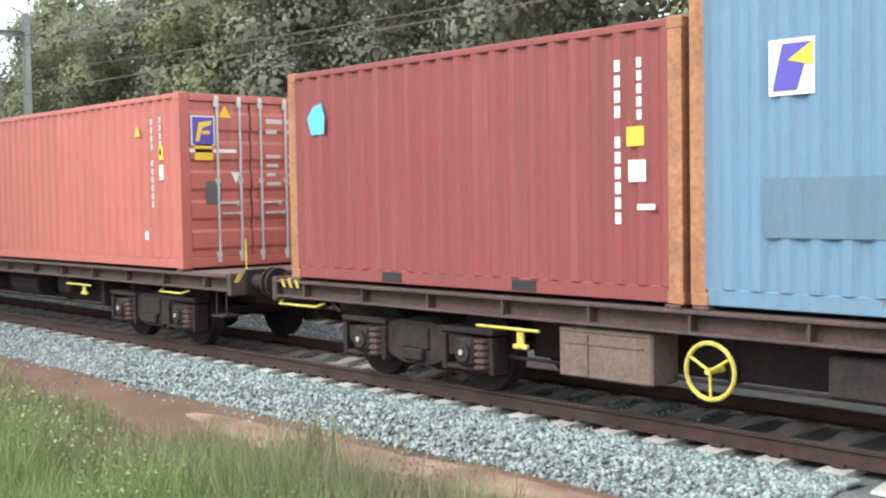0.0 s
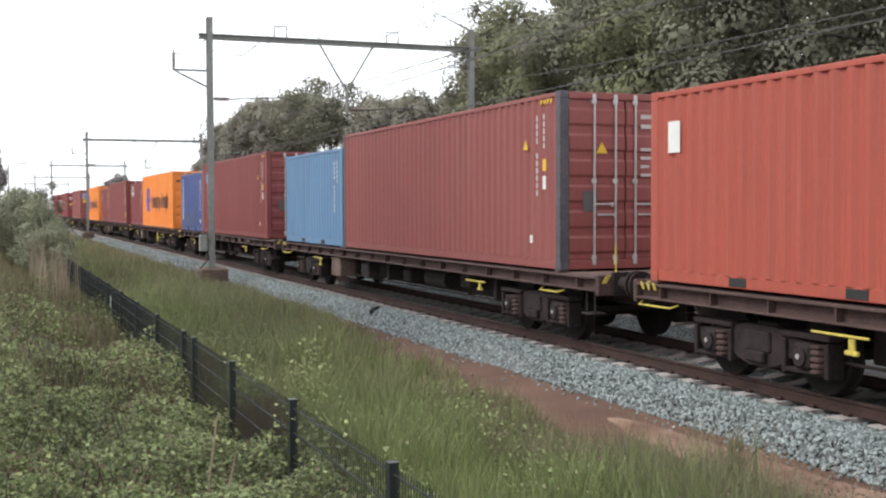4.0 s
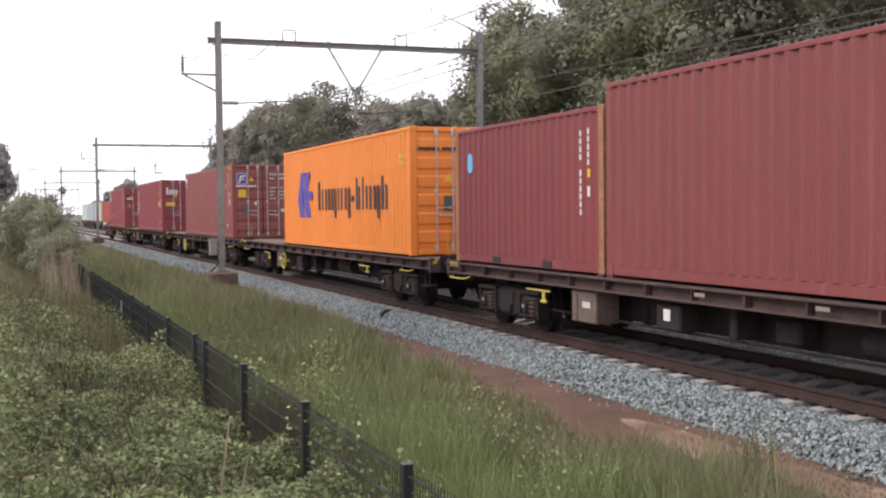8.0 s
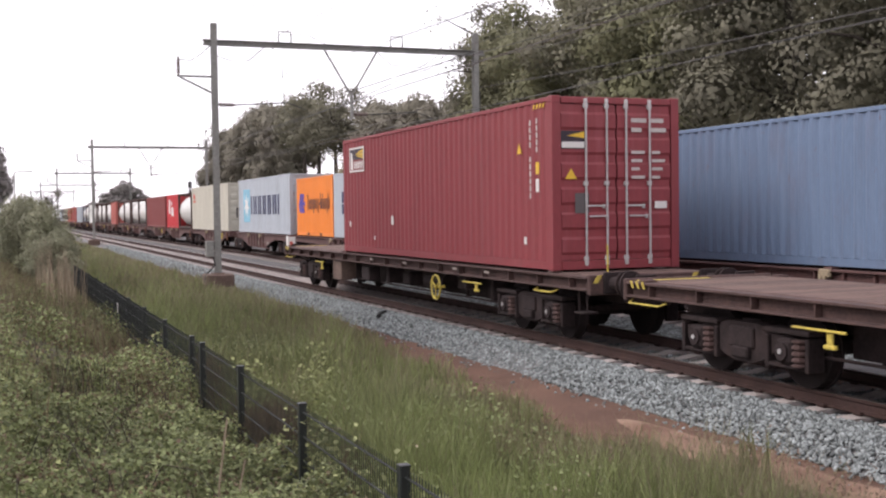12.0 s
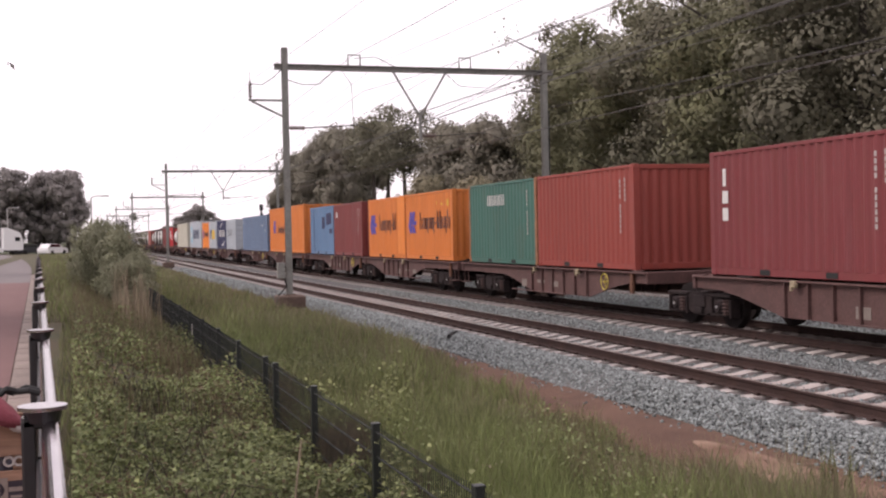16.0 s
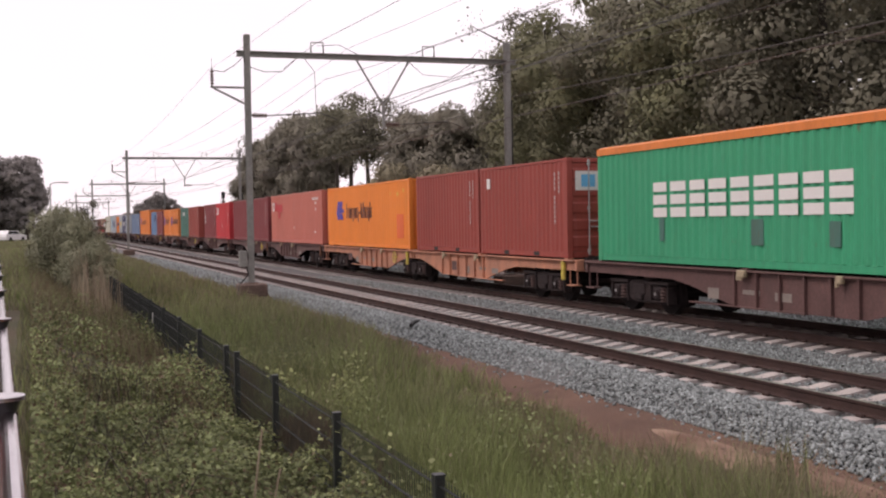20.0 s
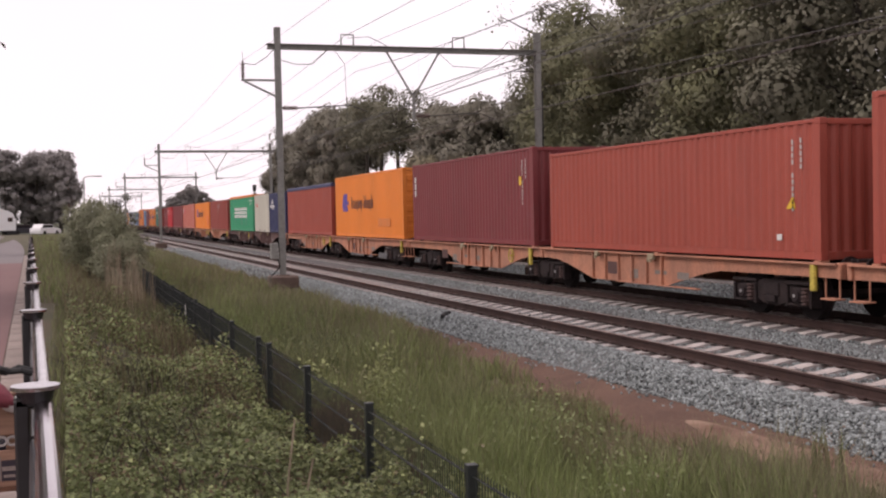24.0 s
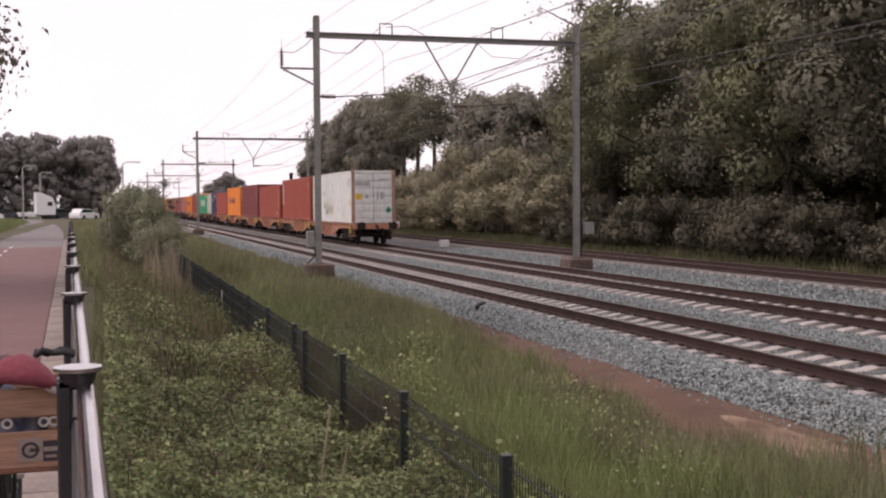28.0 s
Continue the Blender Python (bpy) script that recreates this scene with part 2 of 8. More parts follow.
SOIL = mat("soil_under_grass", (0.060, 0.062, 0.025), 0.95, 0, 0.4, 12, 0.7, 0.6, (0.085, 0.062, 0.035))
FARLAND = mat("far_meadow", (0.075, 0.085, 0.035), 0.95, 0, 0.3, 3, 0.1, 0.3)
ROADGREY = mat("worn_grey_asphalt", (0.185, 0.160, 0.160), 0.92, 0, 0.14, 50, 0.7, 0.2, None, 0.2, (0.13, 0.11, 0.105))
ASPHALT = mat("red_cycle_path_asphalt", (0.185, 0.100, 0.096), 0.92, 0, 0.14, 60, 0.8, 0.2, None, 0.2, (0.17, 0.12, 0.11))
KERB = mat("worn_concrete_kerb", (0.27, 0.215, 0.19), 0.92, 0, 0.25, 25, 3, 0.25, None, 0.5, (0.20, 0.15, 0.12), per_object=0.1)
POLEMAT = mat("weathered_green_grey_pole", (0.250, 0.250, 0.232), 0.7, 0.0, 0.25, 12, 1.2, 0.1, None, 0.35, (0.13, 0.085, 0.06))
WIREMAT = mat("dark_copper_wire", (0.07, 0.065, 0.06), 0.6, 0.3, 0.1, 10, 1, 0)
INSUL = mat("brown_insulator", (0.10, 0.06, 0.045), 0.4, 0, 0.1, 10, 1, 0)
FENCEMAT = mat("black_green_fence_coating", (0.012, 0.016, 0.015), 0.5, 0, 0.2, 20, 2, 0.03)
RAILBLACK = mat("black_railing_paint", (0.018, 0.017, 0.019), 0.35, 0, 0.2, 20, 2, 0.05)
RAILGREY = mat("polished_grey_steel_tube", (0.46, 0.42, 0.44), 0.17, 1.0, 0.12, 20, 2, 0.01, None, 0.25, (0.25, 0.19, 0.18))
BARK = mat("dark_bark", (0.055, 0.045, 0.036), 0.95, 0, 0.35, 18, 2.5, 0.6)
WOODCRATE = mat("pale_pine_board", (0.34, 0.200, 0.135), 0.8, 0, 0.3, 26, 9, 0.3, (0.23, 0.125, 0.085), 0.4, (0.15, 0.075, 0.05), per_object=0.12, stretch=(0.35, 3, 3))
CLOTH = mat("wine_red_cloth", (0.21, 0.045, 0.06), 0.95, 0, 0.25, 60, 4, 0.3)
CLOTH2 = mat("dark_blue_cloth", (0.07, 0.075, 0.13), 0.95, 0, 0.25, 60, 14, 0.3, (0.30, 0.30, 0.34))
CLOTH3 = mat("dull_purple_cloth", (0.13, 0.07, 0.085), 0.95, 0, 0.3, 60, 9, 0.3)
RUBBER = mat("black_rubber", (0.018, 0.018, 0.018), 0.8, 0, 0.2, 20, 3, 0.1)
WHITECAR = mat("white_car_paint", (0.72, 0.72, 0.72), 0.3, 0, 0.03, 5, 1, 0)
DARKCAR = mat("dark_car_paint", (0.04, 0.042, 0.05), 0.3, 0, 0.05, 5, 1, 0)
GLASS = mat("dark_window_glass", (0.02, 0.022, 0.025), 0.08, 0, 0.02, 5, 1, 0)
DECAL_W = mat("white_lettering_paint", (0.66, 0.645, 0.62), 0.6, 0, 0.08, 30, 3, 0)
PALEMARK = mat("faded_mark_paint", (0.24, 0.20, 0.175), 0.8, 0, 0.3, 40, 6, 0)
LOCKMAT = mat("worn_cream_lock_paint", (0.36, 0.29, 0.19), 0.7, 0, 0.3, 20, 4, 0.05)
DECAL_FADED = mat("faded_lettering_paint", (0.50, 0.455, 0.43), 0.65, 0, 0.2, 30, 3, 0)
DECAL_Y = mat("yellow_sticker", (0.68, 0.43, 0.035), 0.6, 0, 0.1, 30, 3, 0)
DECAL_K = mat("black_lettering_paint", (0.028, 0.018, 0.028), 0.6, 0, 0.15, 30, 3, 0)
DECAL_B = mat("violet_blue_logo_paint", (0.075, 0.055, 0.32), 0.6, 0, 0.1, 30, 3, 0)
DECAL_S = mat("sky_blue_sticker", (0.12, 0.42, 0.68), 0.6, 0, 0.1, 30, 3, 0)
PALEBLUE = mat("washed_out_sky_blue_paint", (0.22, 0.47, 0.60), 0.6, 0, 0.2, 20, 2.5, 0)
DECAL_R = mat("red_logo_paint", (0.60, 0.07, 0.04), 0.6, 0, 0.1, 30, 3, 0)
DECAL_G = mat("green_sticker", (0.02, 0.20, 0.13), 0.6, 0, 0.1, 30, 3, 0)
DECAL_D = mat("dark_grey_patch", (0.10, 0.09, 0.09), 0.7, 0, 0.1, 30, 3, 0)
FADED = mat("faded_grey_board", (0.40, 0.40, 0.39), 0.7, 0, 0.3, 40, 6, 0)
TANKMAT = mat("white_tank_cladding", (0.66, 0.65, 0.62), 0.45, 0.1, 0.1, 10, 1, 0.03, None, 0.25)


def leaf_mat(name, base, alt, amt=0.25, tl=0.22):
    return mat(name, base, 0.7, 0, 0.25, 3.0, 0.35, 0, alt, 0, per_island=amt, spec=0.25, translucent=tl)


LEAF_OAK = leaf_mat("oak_leaf", (0.203, 0.196, 0.136), (0.138, 0.130, 0.098), 0.10)
LEAF_OAK2 = leaf_mat("greener_oak_leaf", (0.216, 0.218, 0.120), (0.140, 0.136, 0.092), 0.10)
# oak leaf lightened in its base colour to stand for haze
LEAF_HAZED_OAK = leaf_mat("hazed_oak_leaf", (0.245, 0.230, 0.178), (0.178, 0.162, 0.132), 0.10)
# base colour darkened for the shade under the trees; saplings share it
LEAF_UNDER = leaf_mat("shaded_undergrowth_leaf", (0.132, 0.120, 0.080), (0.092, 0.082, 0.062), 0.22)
LEAF_LIGHT = leaf_mat("light_shrub_leaf", (0.375, 0.342, 0.225), (0.255, 0.224, 0.160), 0.2)
# the haze of distance is mixed into this leaf colour: pale, grey, low contrast
LEAF_HAZED = leaf_mat("hazed_poplar_leaf", (0.31, 0.288, 0.275), (0.28, 0.260, 0.25), 0.04, 0.35)
LEAF_BRAMBLE = leaf_mat("bramble_leaf", (0.228, 0.270, 0.120), (0.142, 0.158, 0.080), 0.5)
LEAF_LIME = leaf_mat("yellowish_weed_leaf", (0.310, 0.340, 0.155), (0.225, 0.240, 0.110), 0.4)
GRASS = leaf_mat("meadow_grass", (0.220, 0.264, 0.104), (0.156, 0.166, 0.080), 0.42)
DRYGRASS = leaf_mat("dry_grass", (0.245, 0.225, 0.140), (0.170, 0.152, 0.098), 0.35)
BROWNGRASS = leaf_mat("withered_grass", (0.185, 0.136, 0.090), (0.115, 0.084, 0.057), 0.35)
SEED = leaf_mat("purplish_seed_head", (0.265, 0.195, 0.150), (0.19, 0.135, 0.105), 0.3)
BANKGRASS = leaf_mat("dull_bank_grass", (0.115, 0.120, 0.055), (0.085, 0.080, 0.042), 0.35)
REED = leaf_mat("pale_dead_reed", (0.36, 0.29, 0.21), (0.25, 0.20, 0.145), 0.35)
BUSHMAT = leaf_mat("grey_green_bush_leaf", (0.285, 0.295, 0.190), (0.20, 0.20, 0.140), 0.2)

# ================= mesh helpers =================
class Geo:
    """Vertices and faces of one mesh, put together from simple solids."""

    def __init__(self):
        self.v, self.f = [], []

    def add(self, vs, fs):
        k = len(self.v)
        self.v += [tuple(p) for p in vs]
        self.f += [tuple(i + k for i in q) for q in fs]
        return self

    def box(self, c, s, ch=0.0):
        """A box, centre and size, with chamfered edges where ch is given."""
        (cx, cy, cz), (a, b, d) = c, (s[0] / 2, s[1] / 2, s[2] / 2)
        if not ch:
            vs = [(cx + i * a, cy + j * b, cz + k * d) for i in (-1, 1) for j in (-1, 1) for k in (-1, 1)]
            return self.add(vs, [(0, 1, 3, 2), (4, 6, 7, 5), (0, 4, 5, 1), (2, 3, 7, 6), (0, 2, 6, 4), (1, 5, 7, 3)])
        ch = min(ch, a * 0.9, b * 0.9, d * 0.9)
        vs, at = [], {}
        for i in (-1, 1):
            for j in (-1, 1):
                for k in (-1, 1):
                    for ax in range(3):
                        p = [i * (a - ch), j * (b - ch), k * (d - ch)]
                        p[ax] = (i * a, j * b, k * d)[ax]
                        at[i, j, k, ax] = len(vs)
                        vs.append((cx + p[0], cy + p[1], cz + p[2]))
        fs = []
        for i in (-1, 1):
            fs.append([at[i, j, k, 0] for j, k in ((-1, -1), (1, -1), (1, 1), (-1, 1))][::i])
            fs.append([at[j, i, k, 1] for j, k in ((-1, -1), (-1, 1), (1, 1), (1, -1))][::i])
            fs.append([at[j, k, i, 2] for j, k in ((-1, -1), (1, -1), (1, 1), (-1, 1))][::i])
            for j in (-1, 1):
                s_ = i * j
                fs.append([at[i, j, -1, 0], at[i, j, -1, 1], at[i, j, 1, 1], at[i, j, 1, 0]][::s_])
                fs.append([at[i, -1, j, 0], at[i, 1, j, 0], at[i, 1, j, 2], at[i, -1, j, 2]][::s_])
                fs.append([at[-1, i, j, 1], at[-1, i, j, 2], at[1, i, j, 2], at[1, i, j, 1]][::s_])
                for k in (-1, 1):
                    fs.append([at[i, j, k, 0], at[i, j, k, 1], at[i, j, k, 2]][::i * j * k])
        return self.add(vs, fs)

    def cyl(self, a, b, r, n=10, r2=None, cap=True):
        """A round bar from a to b."""
        a, b = Vector(a), Vector(b)
        d = (b - a).normalized()
        u = d.orthogonal().normalized()
        w = d.cross(u)
        r2 = r if r2 is None else r2
        vs = []
        for p, q in ((a, r), (b, r2)):
            for i in range(n):
                t = 2 * math.pi * i / n
                vs.append(p + u * (q * math.cos(t)) + w * (q * math.sin(t)))
        fs = [(i, (i + 1) % n, n + (i + 1) % n, n + i) for i in range(n)]
        if cap:
            fs += [tuple(range(n))[::-1], tuple(range(n, 2 * n))]
        return self.add(vs, fs)

    def pipe(self, pts, r, n=6):
        """One bent round bar through the points."""
        P = [Vector(p) for p in pts]
        vs, fs = [], []
        u = None
        for i, p in enumerate(P):
            d = (P[min(i + 1, len(P) - 1)] - P[max(i - 1, 0)]).normalized()
            u = d.orthogonal().normalized() if u is None else (u - d * u.dot(d)).normalized()
            w = d.cross(u)
            for k in range(n):
                t = 2 * math.pi * k / n
                vs.append(p + u * (r * math.cos(t)) + w * (r * math.sin(t)))
        for i in range(len(P) - 1):
            for k in range(n):
                fs.append((i * n + k, i * n + (k + 1) % n, (i + 1) * n + (k + 1) % n, (i + 1) * n + k))
        fs += [tuple(range(n))[::-1], tuple(range((len(P) - 1) * n, len(P) * n))]
        return self.add(vs, fs)

    def lathe(self, prof, c, n=10):
        """A turned solid about the upright through c: prof is (radius, height) from below."""
        vs, fs = [], []
        for r, z in prof:
            for k in range(n):
                t = 2 * math.pi * k / n
                vs.append((c[0] + r * math.cos(t), c[1] + r * math.sin(t), c[2] + z))
        m = len(prof)
        for i in range(m - 1):
            for k in range(n):
                fs.append((i * n + k, i * n + (k + 1) % n, (i + 1) * n + (k + 1) % n, (i + 1) * n + k))
        fs += [tuple(range(n))[::-1], tuple(range((m - 1) * n, m * n))]
        return self.add(vs, fs)

    def ring(self, c, axis, R, r, n=20, m=6):
        """A torus round the axis 'x', 'y' or 'z'."""
        vs, fs = [], []
        for i in range(n):
            t = 2 * math.pi * i / n
            for j in range(m):
                p = 2 * math.pi * j / m
                q = R + r * math.cos(p)
                a, b, d = q * math.cos(t), q * math.sin(t), r * math.sin(p)
                o = {"x": (d, a, b), "y": (a, d, b), "z": (a, b, d)}[axis]
                vs.append((c[0] + o[0], c[1] + o[1], c[2] + o[2]))
        for i in range(n):
            for j in range(m):
                fs.append((i * m + j, (i + 1) % n * m + j, (i + 1) % n * m + (j + 1) % m, i * m + (j + 1) % m))
        return self.add(vs, fs)

    def prism(self, poly, axis, lo, hi):
        """A flat outline pushed from lo to hi along x (outline y, z), y (x, z) or z (x, y)."""
        n = len(poly)
        put = {"x": lambda p, q: (q, p[0], p[1]), "y": lambda p, q: (p[0], q, p[1]), "z": lambda p, q: (p[0], p[1], q)}[axis]
        vs = [put(p, lo) for p in poly] + [put(p, hi) for p in poly]
        fs = [(i, (i + 1) % n, n + (i + 1) % n, n + i) for i in range(n)]
        return self.add(vs, fs + [tuple(range(n))[::-1], tuple(range(n, 2 * n))])

    def mesh(self, name, material):
        me = bpy.data.meshes.new(name)
        me.from_pydata(self.v, [], self.f)
        me.materials.append(material)
        return me


MESHES = {}


def cached(key, name, material, make):
    """One mesh for alike pieces: make(geo) fills it the first time."""
    k = (key, material.name)
    if k not in MESHES:
        g = Geo()
        make(g)
        me = g.mesh(name, material)
        bm = bmesh.new()
        bm.from_mesh(me)
        bmesh.ops.recalc_face_normals(bm, faces=bm.faces)
        bm.to_mesh(me)
        bm.free()
        MESHES[k] = me
    return MESHES[k]


def part(name, me, parent, at=(0, 0, 0), label="", turn=0.0):
    """Links a mesh as one part under its thing."""
    ob = new(name, me)
    ob.parent = parent
    ob.location = at
    if turn:
        ob.rotation_euler = (0, 0, turn)
    if label:
        ob["label"] = label
    return ob


def one(name, material, parent, make, label="", at=(0, 0, 0)):
    """A part with a mesh of its own."""
    g = Geo()
    make(g)
    me = g.mesh(name, material)
    bm = bmesh.new()
    bm.from_mesh(me)
    bmesh.ops.recalc_face_normals(bm, faces=bm.faces)
    bm.to_mesh(me)
    bm.free()
    ob = part(name, me, parent, at, label) if parent else new(name, me)
    return ob


def np_mesh(name, V, F, material, smooth=False):
    """A mesh from arrays of vertices and of equal-sided faces."""
    me = bpy.data.meshes.new(name)
    V, F = np.asarray(V, np.float32), np.asarray(F, np.int32)
    k = F.shape[1]
    me.vertices.add(len(V))
    me.vertices.foreach_set("co", V.ravel())
    me.loops.add(F.size)
    me.loops.foreach_set("vertex_index", F.ravel())
    me.polygons.add(len(F))
    me.polygons.foreach_set("loop_start", np.arange(0, F.size, k, dtype=np.int32))
    me.polygons.foreach_set("loop_total", np.full(len(F), k, np.int32))
    if smooth:
        me.polygons.foreach_set("use_smooth", np.ones(len(F), bool))
    me.update(calc_edges=True)
    me.materials.append(material)
    return me


# ================= shipping containers =================
CW = 2.438
MOVERS = []          # (object, train, y at the train's way nought, x)


def corrugated(g, length, z0, z1, depth=0.036, pitch=0.278):
    """An upright sheet along y with trapezoid folds; its face looks to -x, its back is flat."""
    n = max(2, round(length / pitch))
    p = length / n
    prof = []
    for i in range(n):
        y = i * p
        prof += [(y, 0.0), (y + 0.26 * p, 0.0), (y + 0.5 * p, depth), (y + 0.76 * p, depth)]
    prof.append((length, 0.0))
    vs, fs = [], []
    for y, d in prof:
        vs += [(d, y, z0), (d, y, z1), (0.062, y, z0), (0.062, y, z1)]
    for i in range(len(prof) - 1):
        a, b = 4 * i, 4 * i + 4
        fs += [(a, a + 1, b + 1, b), (a + 2, b + 2, b + 3, a + 3), (a, b, b + 2, a + 2), (a + 1, a + 3, b + 3, b + 1)]
    e = 4 * (len(prof) - 1)
    fs += [(0, 2, 3, 1), (e, e + 1, e + 3, e + 2)]
    g.add(vs, fs)


def decal(root, H, material, shapes, name="lettering", label=""):
    """Flat painted shapes on the side that faces the path: (from the far end, from the floor, width, height) or outlines."""
    L = root["length"]

    def make(g):
        for s in shapes:
            if len(s) == 4 and not isinstance(s[0], tuple):
                u, z, w, h = s
                pts = [(L - u, z), (L - u - w, z), (L - u - w, z + h), (L - u, z + h)]
            else:
                pts = [(L - u, z) for u, z in s]
            g.prism(pts, "x", -CW / 2 - 0.005, -CW / 2 - 0.0015)
    big = [s for s in shapes if len(s) != 4 or isinstance(s[0], tuple) or s[2] * s[3] > 0.03]
    if len(shapes) > 1 and big:
        # shapes large enough to be told apart are pieces of their own
        rest = [s for s in shapes if s not in big]
        for s in big:
            decal(root, H, material, [s], name, label)
        return decal(root, H, material, rest, name, label) if rest else None
    return one(name, material, root, make, label)


def end_decal(root, material, shapes, name="sticker", label=""):
    """The same on the doors: (from the path side, from the floor, width, height) or outlines."""
    def make(g):
        for s in shapes:
            if len(s) == 4 and not isinstance(s[0], tuple):
                u, z, w, h = s
                pts = [(-CW / 2 + u, z), (-CW / 2 + u + w, z), (-CW / 2 + u + w, z + h), (-CW / 2 + u, z + h)]
            else:
                pts = [(-CW / 2 + u, z) for u, z in s]
            g.prism(pts, "y", 0.006, 0.0115)
    return one(name, material, root, make, label)


def end_decal_over(root, material, shapes, lift=0.002):
    """Shapes laid over another board on the doors."""
    def make(g):
        for s in shapes:
            if len(s) == 4 and not isinstance(s[0], tuple):
                u, z, w, h = s
                s = [(u, z), (u + w, z), (u + w, z + h), (u, z + h)]
            g.prism([(-CW / 2 + p, q) for p, q in s], "y", 0.006 - lift, 0.0059)
    return one("logo", material, root, make)


def container(train, y, L, H, paint_mat, label, doors=True, post=None, tarp=None, rods=STEEL):
    """A steel box: near end at y on its train; doors=True puts the doors at the near end."""
    root = new("shipping_container")
    tagged(root, label, "container", "containers of the near train" if train == 1 else "containers of the far train")
    root["length"] = L
    MOVERS.append((root, train, y, DECK))
    post = post or paint_mat
    pm, hw = paint_mat, CW / 2
    key = (round(L, 2), round(H, 2))
    side = cached(("side", key), "side_wall", pm, lambda g: corrugated(g, L - 0.30, 0.16, H - 0.07))
    part("side_wall", side, root, (-hw + 0.004, 0.15, 0))
    part("side_wall", side, root, (hw - 0.004, L - 0.15, 0), turn=math.pi)
    rail = cached(("brail", key), "bottom_rail", pm, lambda g: g.box((0, L / 2, 0.085), (0.05, L - 0.32, 0.15), 0.008))
    part("bottom_rail", rail, root, (-hw + 0.046, 0, 0))
    part("bottom_rail", rail, root, (hw - 0.046, 0, 0))
    trail = cached(("trail", key), "top_rail", pm, lambda g: g.box((0, L / 2, H - 0.045), (0.06, L - 0.32, 0.075), 0.01))
    part("top_rail", trail, root, (-hw + 0.03, 0, 0))
    part("top_rail", trail, root, (hw - 0.03, 0, 0))
    cp = cached(("cpost", key), "corner_post", post, lambda g: g.prism(
        [(-0.08, -0.075), (0.08, -0.075), (0.08, 0.02), (0.03, 0.02), (0.03, 0.075), (-0.08, 0.075)], "z", 0.11, H - 0.11))
    cc = cached(("casting", 0), "corner_casting", post, lambda g: g.box((0, 0, 0), (0.162, 0.178, 0.118), 0.012))
    for sx_, yy in ((-1, 0.08), (1, 0.08), (-1, L - 0.08), (1, L - 0.08)):
        part("corner_post", cp, root, (sx_ * (hw - 0.082), yy, 0), turn=0 if yy < 1 and sx_ < 0 else math.pi / 2 if yy < 1 else math.pi if sx_ > 0 else -math.pi / 2)
        part("corner_casting", cc, root, (sx_ * (hw - 0.081), yy + (0.009 if yy < 1 else -0.009), 0.059))
        part("corner_casting", cc, root, (sx_ * (hw - 0.081), yy + (0.009 if yy < 1 else -0.009), H - 0.055))
    sill = cached(("sill", 0), "end_sill", pm, lambda g: g.box((0, 0.05, 0.085), (CW - 0.34, 0.09, 0.15), 0.01))
    head = cached(("header", key), "end_header", pm, lambda g: g.box((0, 0.05, H - 0.065), (CW - 0.34, 0.09, 0.11), 0.01))
    for yy in (0.0, L - 0.1):
        part("end_sill", sill, root, (0, yy, 0))
        part("end_header", head, root, (0, yy, 0))
    if tarp:
        def cover(g):
            g.prism([(-hw - 0.01, H - 0.07), (-hw - 0.012, H + 0.08), (-hw + 0.12, H + 0.13), (hw - 0.12, H + 0.13), (hw + 0.012, H + 0.08), (hw + 0.01, H - 0.07)], "y", -0.01, L + 0.01)
        one("tarpaulin", tarp, root, cover, "taut tarpaulin cover")
    else:
        roof = cached(("roof", key), "roof", pm, lambda g: [g.box((0, L / 2, H - 0.03), (CW - 0.1, L - 0.2, 0.03))] + [
            g.box((0, 0.5 + i * 0.5, H - 0.012), (CW - 0.3, 0.22, 0.012), 0.004) for i in range(int((L - 0.6) / 0.5))])
        part("roof", roof, root)
    floor_ = cached(("floor", key), "floor", RUSTY, lambda g: [g.box((0, L / 2, 0.13), (CW - 0.12, L - 0.2, 0.05))] + [
        g.box((0, 0.4 + i * 0.6, 0.065), (CW - 0.14, 0.06, 0.08)) for i in range(int((L - 0.4) / 0.6))])
    part("floor", floor_, root)
    back = cached(("endwall", key), "end_wall", pm, lambda g: corrugated(g, CW - 0.30, 0.16, H - 0.11, 0.045, 0.26))
    eb = part("end_wall", back, root, (-hw + 0.15, L - 0.02, 0))
    eb.rotation_euler = (0, 0, -math.pi / 2)
    if not doors:
        ew = part("end_wall", back, root, (hw - 0.15, 0.02, 0))
        ew.rotation_euler = (0, 0, math.pi / 2)
    else:
        dw = (CW - 0.36) / 2

        def leaf(g):
            n = 5 if H < 2.7 else 6
            hh = (H - 0.40) / n
            prof = [(0.075, 0.17), (0.036, 0.17)]
            for i in range(n):
                zc = 0.20 + hh * (i + 0.5)
                prof += [(0.036, zc - hh * 0.36), (0.012, zc - hh * 0.25), (0.012, zc + hh * 0.25), (0.036, zc + hh * 0.36)]
            g.prism(prof + [(0.036, H - 0.13), (0.075, H - 0.13)], "x", 0.006, dw - 0.006)
        dm = cached(("door", key), "door", pm, leaf)
        rod = cached(("rod", key), "lock_rod", rods, lambda g: [g.cyl((0, 0, 0.13), (0, 0, H - 0.08), 0.019, 8)] + [
            g.box((0, 0.02, z), (0.085, 0.05, 0.075), 0.01) for z in (0.2, H * 0.5, H - 0.16)] + [
            g.box((0, 0.012, z), (0.07, 0.045, 0.11), 0.012) for z in (0.13, H - 0.09)])
        handle = cached(("handle", 0), "door_handle", rods, lambda g: [g.box((0.17, -0.008, 0), (0.36, 0.014, 0.03), 0.005), g.box((0.33, 0.008, -0.01), (0.05, 0.03, 0.07), 0.006)])
